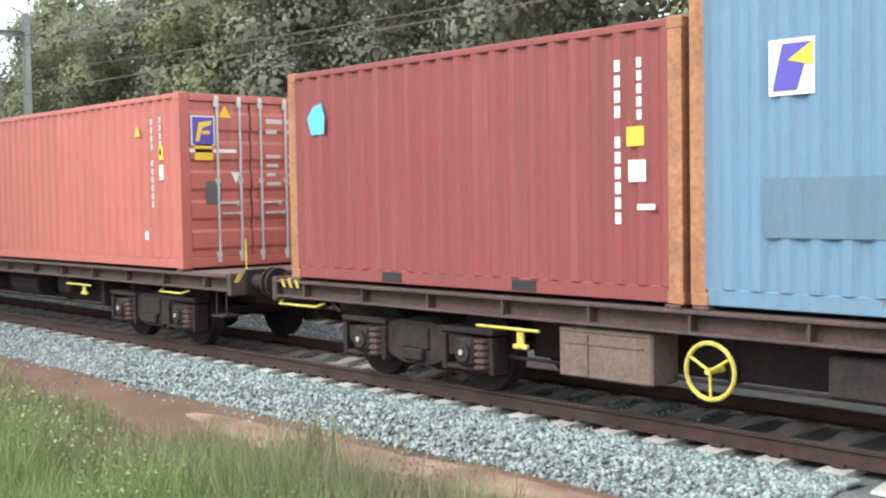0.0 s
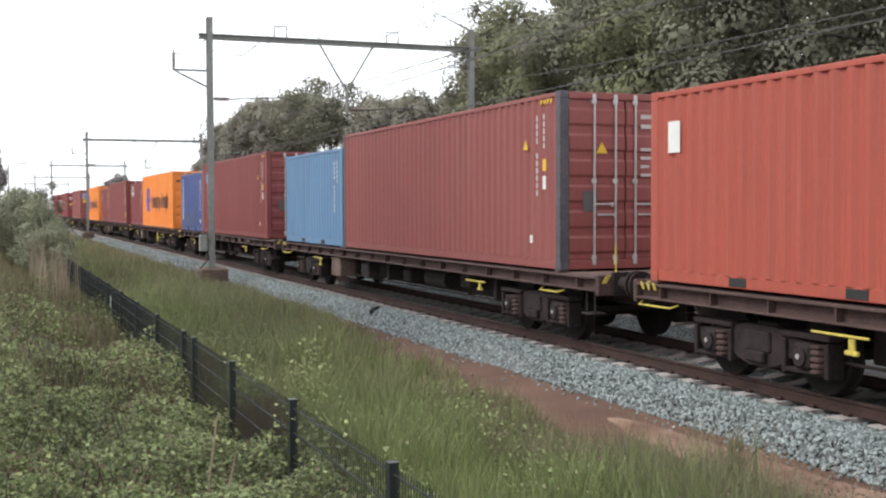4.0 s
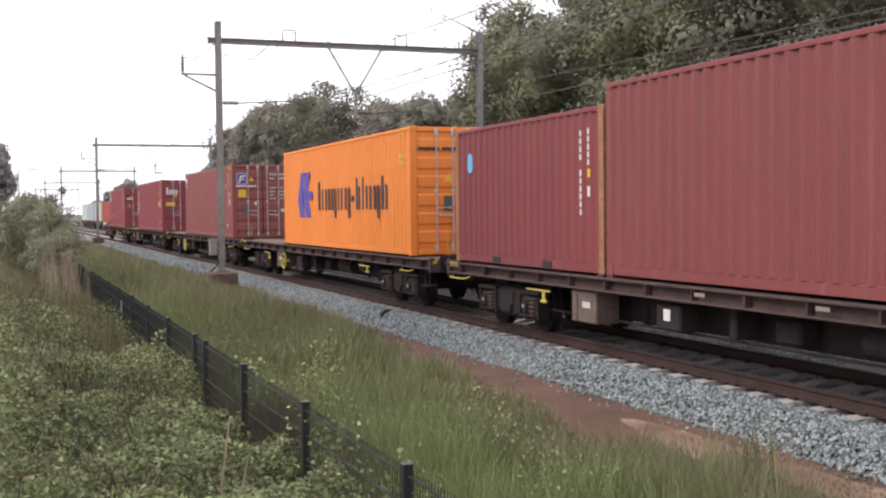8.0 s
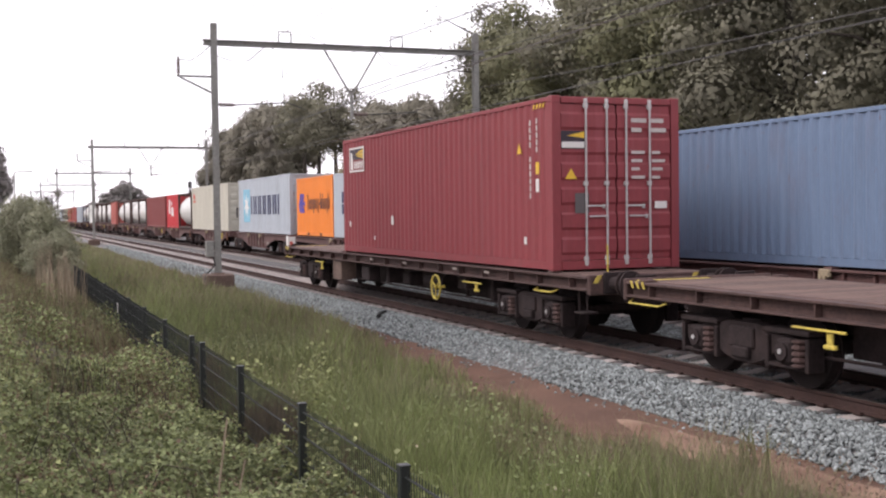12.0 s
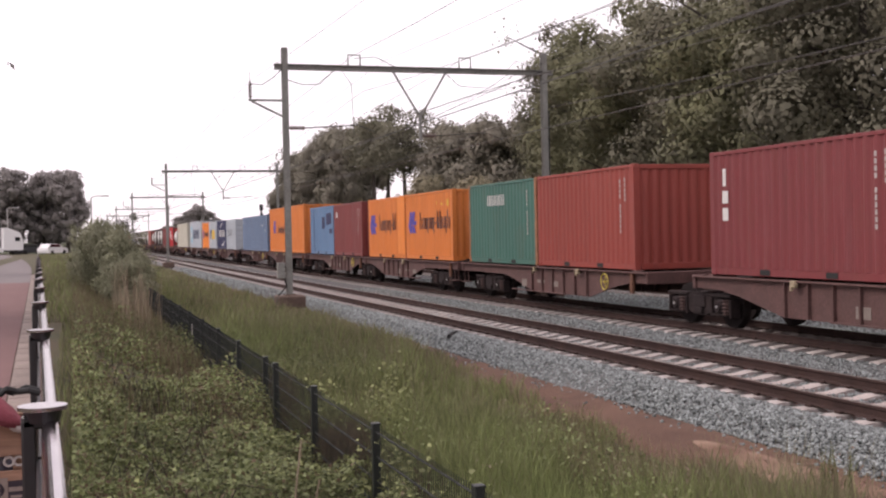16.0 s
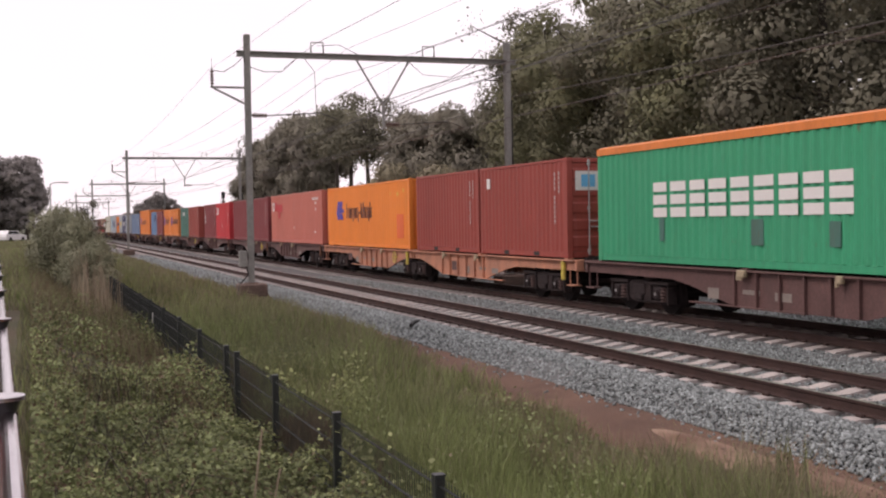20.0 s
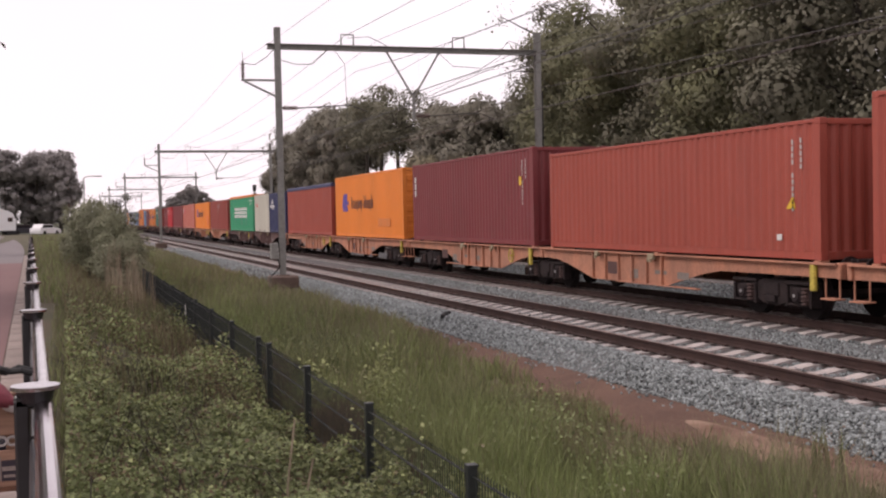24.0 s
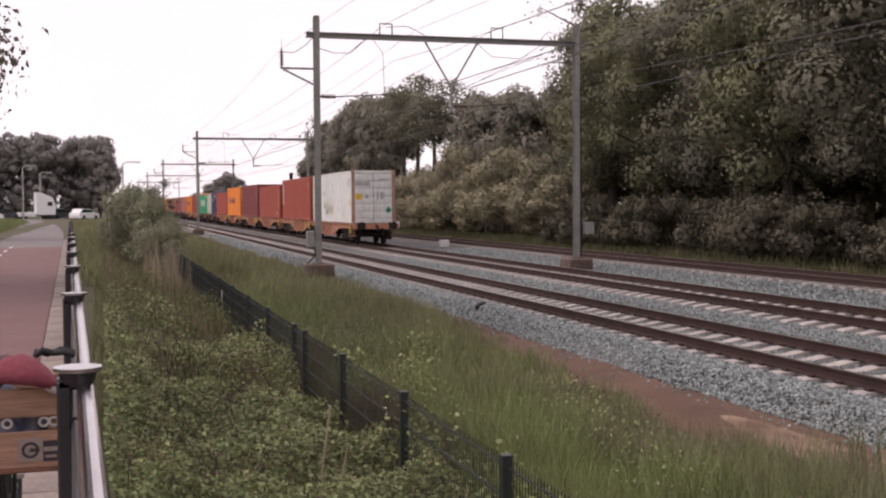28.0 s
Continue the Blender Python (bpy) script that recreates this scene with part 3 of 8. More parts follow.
        for k in (0, 1):
            d = part("door", dm, root, (-hw + 0.17 + k * (dw + 0.02), 0, 0))
            for u in ((0.44, 0.82), (0.16, 0.60))[k]:
                part("lock_rod", rod, d, (dw * u, -0.006, 0))
            part("door_handle", handle, d, (dw * (0.44, 0.16)[k], -0.01, H * 0.37))
            part("door_handle", handle, d, (dw * (0.44, 0.16)[k] + 0.06, -0.01, H * 0.31))
    if L < 7:
        # no hole is cut: a black plate gives the shade inside each pocket
        pock = cached(("pocket", 0), "forklift_pocket", RUBBER, lambda g: g.box((0, 0, 0), (0.012, 0.34, 0.11), 0.003))
        for yy in (L / 2 - 1.05, L / 2 + 1.05):
            part("forklift_pocket", pock, root, (-hw + 0.018, yy, 0.085), "black plate for the shade in a forklift pocket")
    return root


def id_marks(root, H, u0=None, two=True, mat_=DECAL_FADED, scale=1.0):
    """The upright rows of a container's number, as plain bars."""
    L = root["length"]
    u = L - (0.86 if L > 7 else 0.76) if u0 is None else u0
    n = 11
    decal(root, H, mat_, [(u, H - 0.44 - i * 0.124 * scale, 0.058 * scale, 0.092 * scale) for i in range(n) if i != 4], label="upright row of number marks")
    if two:
        decal(root, H, mat_, [(u + 0.26, H - 0.42 - i * 0.120, 0.055, 0.090) for i in range(5)], label="short row of code marks")


def height_stripes(root, H):
    """Yellow and black height marks along the top corner of a tall box."""
    end_decal(root, DECAL_Y, [[(0.18 + 0.13 * i + o, H - 0.10), (0.24 + 0.13 * i + o, H - 0.10), (0.28 + 0.13 * i + o, H - 0.04), (0.22 + 0.13 * i + o, H - 0.04)] for i in range(4) for o in (0.0, 1.58)], "height_mark", "yellow and black height mark")
    L = root["length"]
    decal(root, H, DECAL_Y, [[(L - 0.72 + 0.12 * i, H - 0.17), (L - 0.66 + 0.12 * i, H - 0.17), (L - 0.62 + 0.12 * i, H - 0.10), (L - 0.68 + 0.12 * i, H - 0.10)] for i in range(4)], "height_mark", "yellow and black height mark")


def end_marks(root, H):
    """Small print on the right-hand door."""
    sh = [(1.50 + (i % 2) * 0.38, H - 0.42 - (i // 2) * 0.16, 0.30 - 0.05 * ((i * 7) % 3), 0.07) for i in range(4)]
    sh += [(1.50 + (i % 2) * 0.40, H - 0.95 - (i // 2) * 0.14, 0.26 - 0.05 * ((i * 5) % 3), 0.05) for i in range(8)]
    end_decal(root, DECAL_FADED, sh, "lettering", "small white data marks")


def word(u, z, h, text_widths, gap=0.25, low=0.72):
    """Bars in place of letters: widths in units of the height; a negative width is a low letter."""
    out = []
    for w in text_widths:
        if w == 0:
            u += h * 0.3
            continue
        a = abs(w) * h
        out.append((u, z, a, h if w > 0 else h * low))
        u += a + gap * h
    return out


def pair(u, z, w, h, s):
    """Two upright bars in place of a letter."""
    return [(u, z, s, h), (u + w - s, z, s, h)]


def letters(root, material, sets, label):
    """Large painted bars, each a part of its own."""
    L = root["length"]
    for u, z, w, h in [strip for strips in sets for strip in strips]:
        bar = cached(("bar", round(w, 3), round(h, 3)), "lettering", material, lambda g: g.box((-0.0033, -w / 2, h / 2), (0.0035, w, h)))
        part("lettering", bar, root, (-CW / 2, L - u, z), label)


def pairs_of(bars, s=0.3):
    """Pairs of upright bars in place of broad ones."""
    return [pair(u, z, w, h, s * w) for u, z, w, h in bars]


def rungs_of(bars, n=3, s=0.27):
    """Level bars, one over another, in place of broad ones."""
    return [[(u, z + (h - s * h) * i / (n - 1), w, s * h) for i in range(n)] for u, z, w, h in bars]


def decal_over(root, material, shapes, lift):
    """Painted outlines laid over another board on the side."""
    L = root["length"]

    def make(g):
        for p in shapes:
            g.prism([(L - u, z) for u, z in p], "x", -CW / 2 - 0.0055 - lift, -CW / 2 - 0.0052)
    one("logo", material, root, make)


def star(u, z, ro, ri, n=7):
    return [(u + (ro if i % 2 == 0 else ri) * math.sin(math.pi * i / n), z + (ro if i % 2 == 0 else ri) * math.cos(math.pi * i / n)) for i in range(2 * n)]


def chevrons(u, z, w, h):
    """Two leaning arrow shapes with a tail: outlines for decal()."""
    one_ = [(0.24, 1.0), (0.48, 1.0), (0.40, 0.62), (0.33, 0.50), (0.36, 0.36), (0.46, 0.0), (0.16, 0.0), (0.0, 0.36), (0.05, 0.50)]
    top_ = [(0.54, 1.0), (0.84, 1.0), (0.72, 0.57), (1.0, 0.57), (1.0, 0.38), (0.38, 0.38), (0.37, 0.50), (0.46, 0.66)]
    low_ = [(0.40, 0.36), (0.73, 0.36), (0.90, 0.0), (0.54, 0.0)]
    return [[(u + w * p, z + h * q) for p, q in s] for s in (one_, top_, low_)]


def orange_side(root, H, logo, ends, heights, mat_=DECAL_K, cut=99.0):
    """Blue arrows and a dark word, as upright bars, on an orange box.
    logo: from the far end, from the floor, width, height; ends of the word; its drop, foot, middle and top."""
    decal(root, H, DECAL_B, chevrons(*logo), "logo", "violet-blue arrow logo")
    zd, z0, zm, zt = heights
    plan = ((3.6, z0, zt), (3.0, z0, zm), (3.0, zd, zm), (3.0, z0, zm), (3.0, zd, zm), (1.5, 0, 0), (2.4, z0, zt), (0.9, z0, zt), (3.0, z0, zm), (2.8, zd, zm), (3.0, z0, zt))
    k = (ends[1] - ends[0]) / (sum(p[0] for p in plan) + 0.9 * (len(plan) - 1))
    g, b = ends[0], []
    for wd, lo, hi in plan:
        w = wd * k
        if g + w > cut:
            break
        mid, v = (z0 + zm) / 2, 0.84 * k
        if lo == hi:
            b.append([(g, mid - 0.5 * k, w, 0.9 * k)])
        elif wd < 1:
            b.append([(g, lo, v, hi - lo)])
        else:
            b.append([(g, z0, v * 1.1, hi - z0), (g + w * 0.92 - v * 1.1, lo, v * 1.1, zm - lo)])
        g += (wd + 0.9) * k
    letters(root, mat_, b, "dark paired bars of a large word")


def split_bars(u, z, h, widths, gap=0.2, stroke=0.2):
    """Solid bars in place of bold letters."""
    out = []
    for w in widths:
        a = w * h
        out.append((u, z, a * (0.45 + stroke), h))
        u += a + gap * h
    return out


def ray_board(root, H, u, z, w, h, left=NAVY, low=MAROON):
    """A company board: a dark field, a white foot with dark bars, and yellow rays spreading from the top corner."""
    decal(root, H, DECAL_W, [(u, z, w, h)], "logo", "dark company board with a white border")
    L = root["length"]

    def lay(material, shapes, d):
        def make(g):
            for s in shapes:
                g.prism([(L - u - w * p, z + h * q) for p, q in s], "x", -CW / 2 - 0.0055 - d, -CW / 2 - 0.0052)
        one("logo", material, root, make)
    lay(left, [[(0.045, 0.93), (0.045, 0.50), (0.955, 0.50), (0.955, 0.93)]], 0.002)
    lay(low, [[(0.045, 0.50), (0.045, 0.07), (0.955, 0.07), (0.955, 0.50)]], 0.002)
    lay(DECAL_Y, [[(0.42, 0.72), (0.95, 0.90), (0.95, 0.78)], [(0.42, 0.69), (0.95, 0.74), (0.95, 0.63)], [(0.42, 0.66), (0.95, 0.60), (0.95, 0.52)]], 0.004)
    lay(DECAL_W, [[(0.36 + 0.12 * i, 0.42), (0.43 + 0.12 * i, 0.42), (0.43 + 0.12 * i, 0.14), (0.36 + 0.12 * i, 0.14)] for i in range(5)], 0.004)
    lay(DECAL_W, [[(0.12, 0.80), (0.22, 0.80), (0.28, 0.10), (0.10, 0.10)]], 0.004)


def logo_box(root, H, u, z, w, h, back=DECAL_W, front=DECAL_B, third=None):
    """A pale board with a coloured shape in it."""
    decal(root, H, back, [(u, z, w, h)], "logo", "pale company board")
    L = root["length"]

    def make(g):
        pts = [(L - u - w * 0.08, z + h * 0.08), (L - u - w * 0.62, z + h * 0.08), (L - u - w * 0.92, z + h * 0.92), (L - u - w * 0.30, z + h * 0.92)]
        g.prism(pts, "x", -CW / 2 - 0.009, -CW / 2 - 0.0055)
    one("logo", front, root, make)
    if third:
        def make2(g):
            pts = [(L - u - w * 0.42, z + h * 0.62), (L - u - w * 0.96, z + h * 0.50), (L - u - w * 0.96, z + h * 0.92)]
            g.prism(pts, "x", -CW / 2 - 0.013, -CW / 2 - 0.0095)
        one("logo", third, root, make2)


# ================= bogies and wagons =================
def bogie(root, y, name="bogie"):
    """A two-axle bogie under a wagon."""
    def side_frame(g):
        g.prism([(-1.25, 0.42), (-1.25, 0.60), (-0.62, 0.66), (-0.30, 0.74), (0.30, 0.74), (0.62, 0.66), (1.25, 0.60), (1.25, 0.42),
                 (1.12, 0.40), (0.62, 0.42), (0.40, 0.30), (0.18, 0.24), (-0.18, 0.24), (-0.40, 0.30), (-0.62, 0.42), (-1.12, 0.40)], "x", -0.07, 0.07)
        g.box((0, 0, 0.55), (0.22, 0.5, 0.26), 0.02)
        for dy in (-0.9, 0.9):
            for e in (-0.37, 0.37):
                g.box((0, dy + e, 0.44), (0.24, 0.07, 0.40), 0.012)
            g.box((0, dy, 0.70), (0.26, 0.84, 0.07), 0.015)
            g.box((0, dy, 0.285), (0.22, 0.70, 0.05), 0.012)
        g.box((-0.06, 0, 0.36), (0.16, 0.34, 0.14), 0.02)

    b = part(name, cached(("bolster", 0), "bogie", BOGIE, lambda g: [g.box((0, 0, 0.66), (1.9, 0.42, 0.22), 0.02), g.box((0, 0, 0.80), (0.5, 0.5, 0.10), 0.02),
             g.box((0, 1.2, 0.52), (1.9, 0.10, 0.10), 0.01), g.box((0, -1.2, 0.52), (1.9, 0.10, 0.10), 0.01)]), root, (0, y, 0))
    sf = cached(("sideframe", 0), "side_frame", BOGIE, side_frame)
    wh = cached(("wheel", 0), "wheel", WHEELMAT, lambda g: [g.cyl((-0.065, 0, 0.46), (0.065, 0, 0.46), 0.46, 18), g.cyl((0.065, 0, 0.46), (0.09, 0, 0.46), 0.485, 18), g.cyl((-0.10, 0, 0.46), (-0.06, 0, 0.46), 0.16, 12)])
    ax = cached(("axle", 0), "axle", BOGIE, lambda g: g.cyl((-0.95, 0, 0.46), (0.95, 0, 0.46), 0.085, 10))
    ab = cached(("axlebox", 0), "axle_box", BOGIE, lambda g: [g.box((0, 0, 0.47), (0.22, 0.30, 0.30), 0.04), g.cyl((-0.14, 0, 0.47), (-0.10, 0, 0.47), 0.11, 12)])

    ac = cached(("axlecover", 0), "axle_cover", STEEL, lambda g: [g.cyl((0, 0, 0.47), (-0.014, 0, 0.47), 0.032, 8)])

    def spring(g):
        prof = [(0.10, 0.0), (0.10, 0.02)]
        for k in range(4):
            prof += [(0.060, 0.04 + k * 0.075), (0.098, 0.06 + k * 0.075), (0.098, 0.085 + k * 0.075)]
        g.lathe(prof, (0, 0, 0.31), 8)
    sp = cached(("spring", 0), "spring", FRAME, spring)
    for sg in (-1, 1):
        part("side_frame", sf, b, (sg * 1.0, 0, 0))
        for dy in (-0.9, 0.9):
            part("wheel", wh, b, (sg * 0.75, dy, 0), turn=0 if sg < 0 else math.pi)
            part("axle_box", ab, b, (sg * 1.06, dy, 0), turn=0 if sg < 0 else math.pi)
            if sg < 0:
                part("axle_cover", ac, b, (-1.203, dy, 0), "bright worn axle cover")
            for e in (-0.25,):
                part("spring", sp, b, (sg * 1.11, dy + e, 0))
    for dy in (-0.9, 0.9):
        part("axle", ax, b, (0, dy, 0))
    return b


def buffers(root, y, way):
    """Two buffers and a coupling hook at a wagon's end; way -1 looks to -y."""
    bf = cached(("buffer", way), "buffer", BOGIE, lambda g: [g.cyl((0, 0, 1.03), (0, way * 0.42, 1.03), 0.10, 12), g.cyl((0, way * 0.42, 1.03), (0, way * 0.46, 1.03), 0.21, 16), g.box((0, way * 0.02, 1.03), (0.34, 0.05, 0.34), 0.01)])
    for sg in (-1, 1):
        part("buffer", bf, root, (sg * 0.875, y, 0))
    part("coupling", cached(("coupling", way), "coupling", BOGIE, lambda g: [g.box((0, way * 0.18, 1.0), (0.09, 0.40, 0.12), 0.02), g.ring((0, way * 0.42, 0.86), "x", 0.13, 0.025, 12, 6), g.pipe([(0.32, 0, 0.95), (0.32, way * 0.2, 0.62), (0.30, way * 0.4, 0.52)], 0.025)]), root, (0, y, 0))


def yellow_handle(root, y, z, w=1.0, drop=0.14):
    def make(g):
        g.pipe([(0, -w / 2, 0.0), (0, w / 2, 0.0)], 0.016, 8)
        g.box((0.03, -w * 0.18, -drop / 2), (0.03, 0.10, drop), 0.008)
        g.box((0.03, -w * 0.18, -drop), (0.05, 0.20, 0.05), 0.01)
    part("brake_lever", cached(("ylev", round(w, 2), round(drop, 2)), "brake_lever", YELLOW, make), root, (-1.30, y, z), "yellow painted lever")


def flat_wagon(k, wheel, lettered):
    """A long flat wagon of the near train; k counts from its front."""
    root = new("flat_wagon")
    tagged(root, "long brown flat container wagon on two bogies", "wagon", "wagons of the near train")
    MOVERS.append((root, 1, PITCH1 * k, 0.0))
    A, B = -1.25, 18.60
    mid, n = (A + B) / 2, B - A

    def sidebeam(g):
        g.box((0, mid, 1.105), (0.20, n, 0.035), 0.006)
        g.box((0, mid, 0.915), (0.18, n, 0.030), 0.006)
        g.box((0.04, mid, 1.01), (0.03, n, 0.18))
        for i in range(17):
            g.box((-0.03, A + 0.6 + i * (n - 1.2) / 16, 1.01), (0.10, 0.025, 0.165))
    sb = cached(("sidebeam", 1), "side_beam", FRAME, sidebeam)
    part("side_beam", sb, root, (-1.19, 0, 0))
    part("side_beam", sb, root, (1.19, 2 * mid, 0), turn=math.pi)
    # added panel on the far side: blocks light and view under the wagon
    part("pipe_duct", cached(("blind", 1), "pipe_duct", BOGIE, lambda g: [g.box((1.02, mid, 0.53), (0.10, 12.6, 0.66), 0.02)] + [g.box((1.02, mid - 5.4 + 1.8 * i, 0.60), (0.14, 0.06, 0.54), 0.01) for i in range(7)]), root)
    # sill and cross-beams; the two deep side boxes are added to darken the underside
    part("centre_sill", cached(("sill", 1), "centre_sill", BOGIE, lambda g: [g.box((0, mid, 0.85), (0.5, n, 0.46), 0.02), g.box((0.58, mid, 0.68), (0.14, 12.2, 0.76), 0.02), g.box((-0.45, mid, 0.72), (0.12, 12.2, 0.66), 0.02)] + [
        g.box((0, A + 1.2 + i * (n - 2.4) / 8, 1.0), (2.3, 0.14, 0.15), 0.01) for i in range(9)]), root)
    hs = cached(("headstock", 1), "headstock", FRAME, lambda g: g.box((0, 0, 1.0), (2.56, 0.10, 0.32), 0.02))
    part("headstock", hs, root, (0, A - 0.05, 0))
    part("headstock", hs, root, (0, B + 0.05, 0))
    bd = cached(("board", 1), "deck_board", PLANK, lambda g: g.box((0, 0, 1.118), (2.18, 0.26, 0.03), 0.006))
    i = 0
    while A + 0.15 + i * 0.275 < B - 0.1:
        yy = A + 0.15 + i * 0.275
        if k >= 9 and yy > 12.0 or yy < 0.2 or yy > 18.2:
            part("deck_board", bd, root, (0, yy, 0))
        i += 1
    part("deck_plate", cached(("deckplate", 1), "deck_plate", FRAME, lambda g: g.box((0, mid, 1.095), (2.2, n - 0.1, 0.012))), root)
    tw = cached(("twistlock", 1), "twist_lock", FRAME, lambda g: [g.box((0, 0, 1.140), (0.20, 0.17, 0.036), 0.008)])
    for yy in (0.1, 12.08, 12.38, 18.22):
        for sg in (-1, 1):
            part("twist_lock", tw, root, (sg * 1.135, yy, 0))
    bogie(root, 1.2)
    bogie(root, 16.1)
    buffers(root, A - 0.10, -1)
    buffers(root, B + 0.10, 1)
    # gear under the frame
    gw = 1.15 if k == 0 else 0.80

    def gear(g):
        g.box((0, 0, 0.62), (0.42, gw, 0.50), 0.02)
        g.box((-0.215, 0, 0.72), (0.02, gw - 0.2, 0.02))
        g.box((-0.215, 0.2, 0.60), (0.02, 0.02, 0.40))
        for zc in (0.40, 0.84):
            g.box((-0.212, 0, zc), (0.02, gw - 0.04, 0.03), 0.004)
    box_ = part("equipment_box", cached(("gear", gw), "equipment_box", BOXGREY, gear), root, (-1.0, 13.2 if k == 0 else 12.95, 0), "grimy grey equipment box")
    if k in (7, 8, 9):
        part("label_plate", cached(("gplate", 1), "label_plate", DECAL_FADED, lambda g: g.box((-0.224, -0.12, 0.66), (0.008, 0.26, 0.10), 0.002)), box_, (0, 0, 0), "small pale data plate")
    part("equipment_box", cached(("gear2", 1), "equipment_box", BOGIE, lambda g: [g.box((0, 0, 0.64), (0.3, 0.62, 0.36), 0.03)]), root, (-1.0, 10.6, 0))
    if k in (6, 8, 11):
        part("label_plate", cached(("plate", 1), "label_plate", DECAL_W, lambda g: g.box((0, 0, 0.68), (0.012, 0.17, 0.16), 0.003)), root, (-1.16, 10.6, 0), "white data plate")
    part("air_tank", cached(("tank", 1), "air_tank", BOGIE, lambda g: g.cyl((0, -0.6, 0.66), (0, 0.6, 0.66), 0.19, 14)), root, (-0.75, 6.4, 0))
    part("brake_rigging", cached(("rig", 1), "brake_rigging", BOGIE, lambda g: [g.pipe([(-0.85, 2.6, 0.42), (-0.85, 15.0, 0.42)], 0.022), g.pipe([(0, 3.0, 0.58), (0, 14.0, 0.58)], 0.03), g.box((0.2, 5.4, 0.50), (1.5, 0.12, 0.26), 0.02), g.box((0.2, 12.2, 0.50), (1.5, 0.12, 0.26), 0.02), g.box((-0.8, 2.95, 0.66), (0.5, 0.10, 0.42), 0.02), g.box((-0.8, 9.3, 0.66), (0.4, 0.16, 0.40), 0.02), g.pipe([(-0.5, 8.2, 0.62), (0.6, 8.0, 0.62)], 0.03), g.box((-0.6, 8.4, 0.62), (0.5, 0.5, 0.30), 0.04), g.box((-0.85, 4.6, 0.72), (0.25, 0.5, 0.28), 0.03)]), root)
    if wheel:
        def hw(g):
            g.ring((0, 0, 0), "x", 0.25, 0.022, 22, 6)
            g.cyl((-0.04, 0, 0), (0.2, 0, 0), 0.03, 8)
            for a in range(3):
                t = a * 2.094 + 0.5
                g.cyl((0, 0, 0), (0, 0.25 * math.cos(t), 0.25 * math.sin(t)), 0.014, 6)
        part("hand_wheel", cached(("hwheel", 1), "hand_wheel", YELLOW, hw), root, (-1.28, wheel, 0.60), "yellow brake hand wheel")
    yellow_handle(root, 3.3, 0.80, 0.9)
    yellow_handle(root, 14.4, 0.80, 0.9, 0.18)
    for yy, w in ((0.25, 0.75), (B - 0.5, 0.9)):
        part("hand_rail", cached(("yrail", round(w, 2)), "hand_rail", YELLOW, lambda g: g.pipe([(0.10, -w / 2, 0), (0, -w / 2 + 0.06, -0.04), (0, w / 2 - 0.06, -0.04), (0.10, w / 2, 0)], 0.015, 8)), root, (-1.30, yy, 0.86), "yellow shunter's hand rail")
    part("corner_pole", cached(("ypole", 1), "corner_pole", YELLOW, lambda g: g.box((0, 0, 1.32), (0.022, 0.026, 0.56), 0.006)), root, (-0.62, A + 0.5, 0), "thin yellow upright lever")
    part("hose", cached(("step", 1), "hose", BOGIE, lambda g: [g.box((-1.15, 0, 0.55), (0.28, 0.32, 0.03), 0.005), g.pipe([(-1.2, -0.13, 0.55), (-1.2, -0.13, 0.9)], 0.015), g.pipe([(-1.2, 0.13, 0.55), (-1.2, 0.13, 0.9)], 0.015)]), root, (0, A + 0.25, 0))
    if lettered:
        mark = cached(("sidemarks", 1), "lettering", PALEMARK, lambda g: g.box((-1.294, 0, 1.03), (0.006, 0.24, 0.05)))
        for yy in (2.6, 4.2, 7.2, 9.6):
            part("lettering", mark, root, (0, yy, 0), "dull pale mark on the side beam")
    # warning stripes on the deck ends and the plates over the buffers
    stripe = cached(("stripe", 1), "warning_stripe", YELLOW, lambda g: g.prism([(-1.22, 1.03), (-1.14, 1.03), (-1.06, 1.15), (-1.14, 1.15)], "y", -0.006, 0.006))
    edge = cached(("edgestripe", 1), "warning_stripe", YELLOW, lambda g: g.prism([(0.05, 1.04), (0.10, 1.04), (0.155, 1.14), (0.105, 1.14)], "x", -1.306, -1.296))
    for i in range(3):
        part("warning_stripe", stripe, root, (0.24 * i, A - 0.106, 0))
        part("warning_stripe", stripe, root, (1.75 + 0.24 * i, A - 0.106, 0))
        part("warning_stripe", edge, root, (0, B - 0.6 + 0.15 * i, 0))
    part("deck_edge", cached(("deckedge", 1), "deck_edge", YELLOW, lambda g: g.box((0, 0, 1.135), (1.2, 0.09, 0.012), 0.003)), root, (-0.55, B - 0.12, 0), "worn yellow edge of the deck")
    if k == 12:
        for sg in (-1, 1):
            tp = part("tail_plate", cached(("tailplate", 1), "tail_plate", DECAL_W, lambda g: g.box((0, 0, 1.22), (0.26, 0.02, 0.40), 0.006)), root, (sg * 1.05, B + 0.12, 0), "white tail marker plate")
            part("reflector", cached(("reflector", 1), "reflector", DECAL_R, lambda g: g.cyl((0, -0.018, 1.22), (0, -0.010, 1.22), 0.06, 14)), tp, (0, 0, 0))
        part("tail_plate", cached(("tailside", 1), "tail_plate", DECAL_W, lambda g: g.box((0, 0, 1.25), (0.02, 0.24, 0.42), 0.006)), root, (-1.2, B + 0.02, 0), "white tail marker plate")
    return root


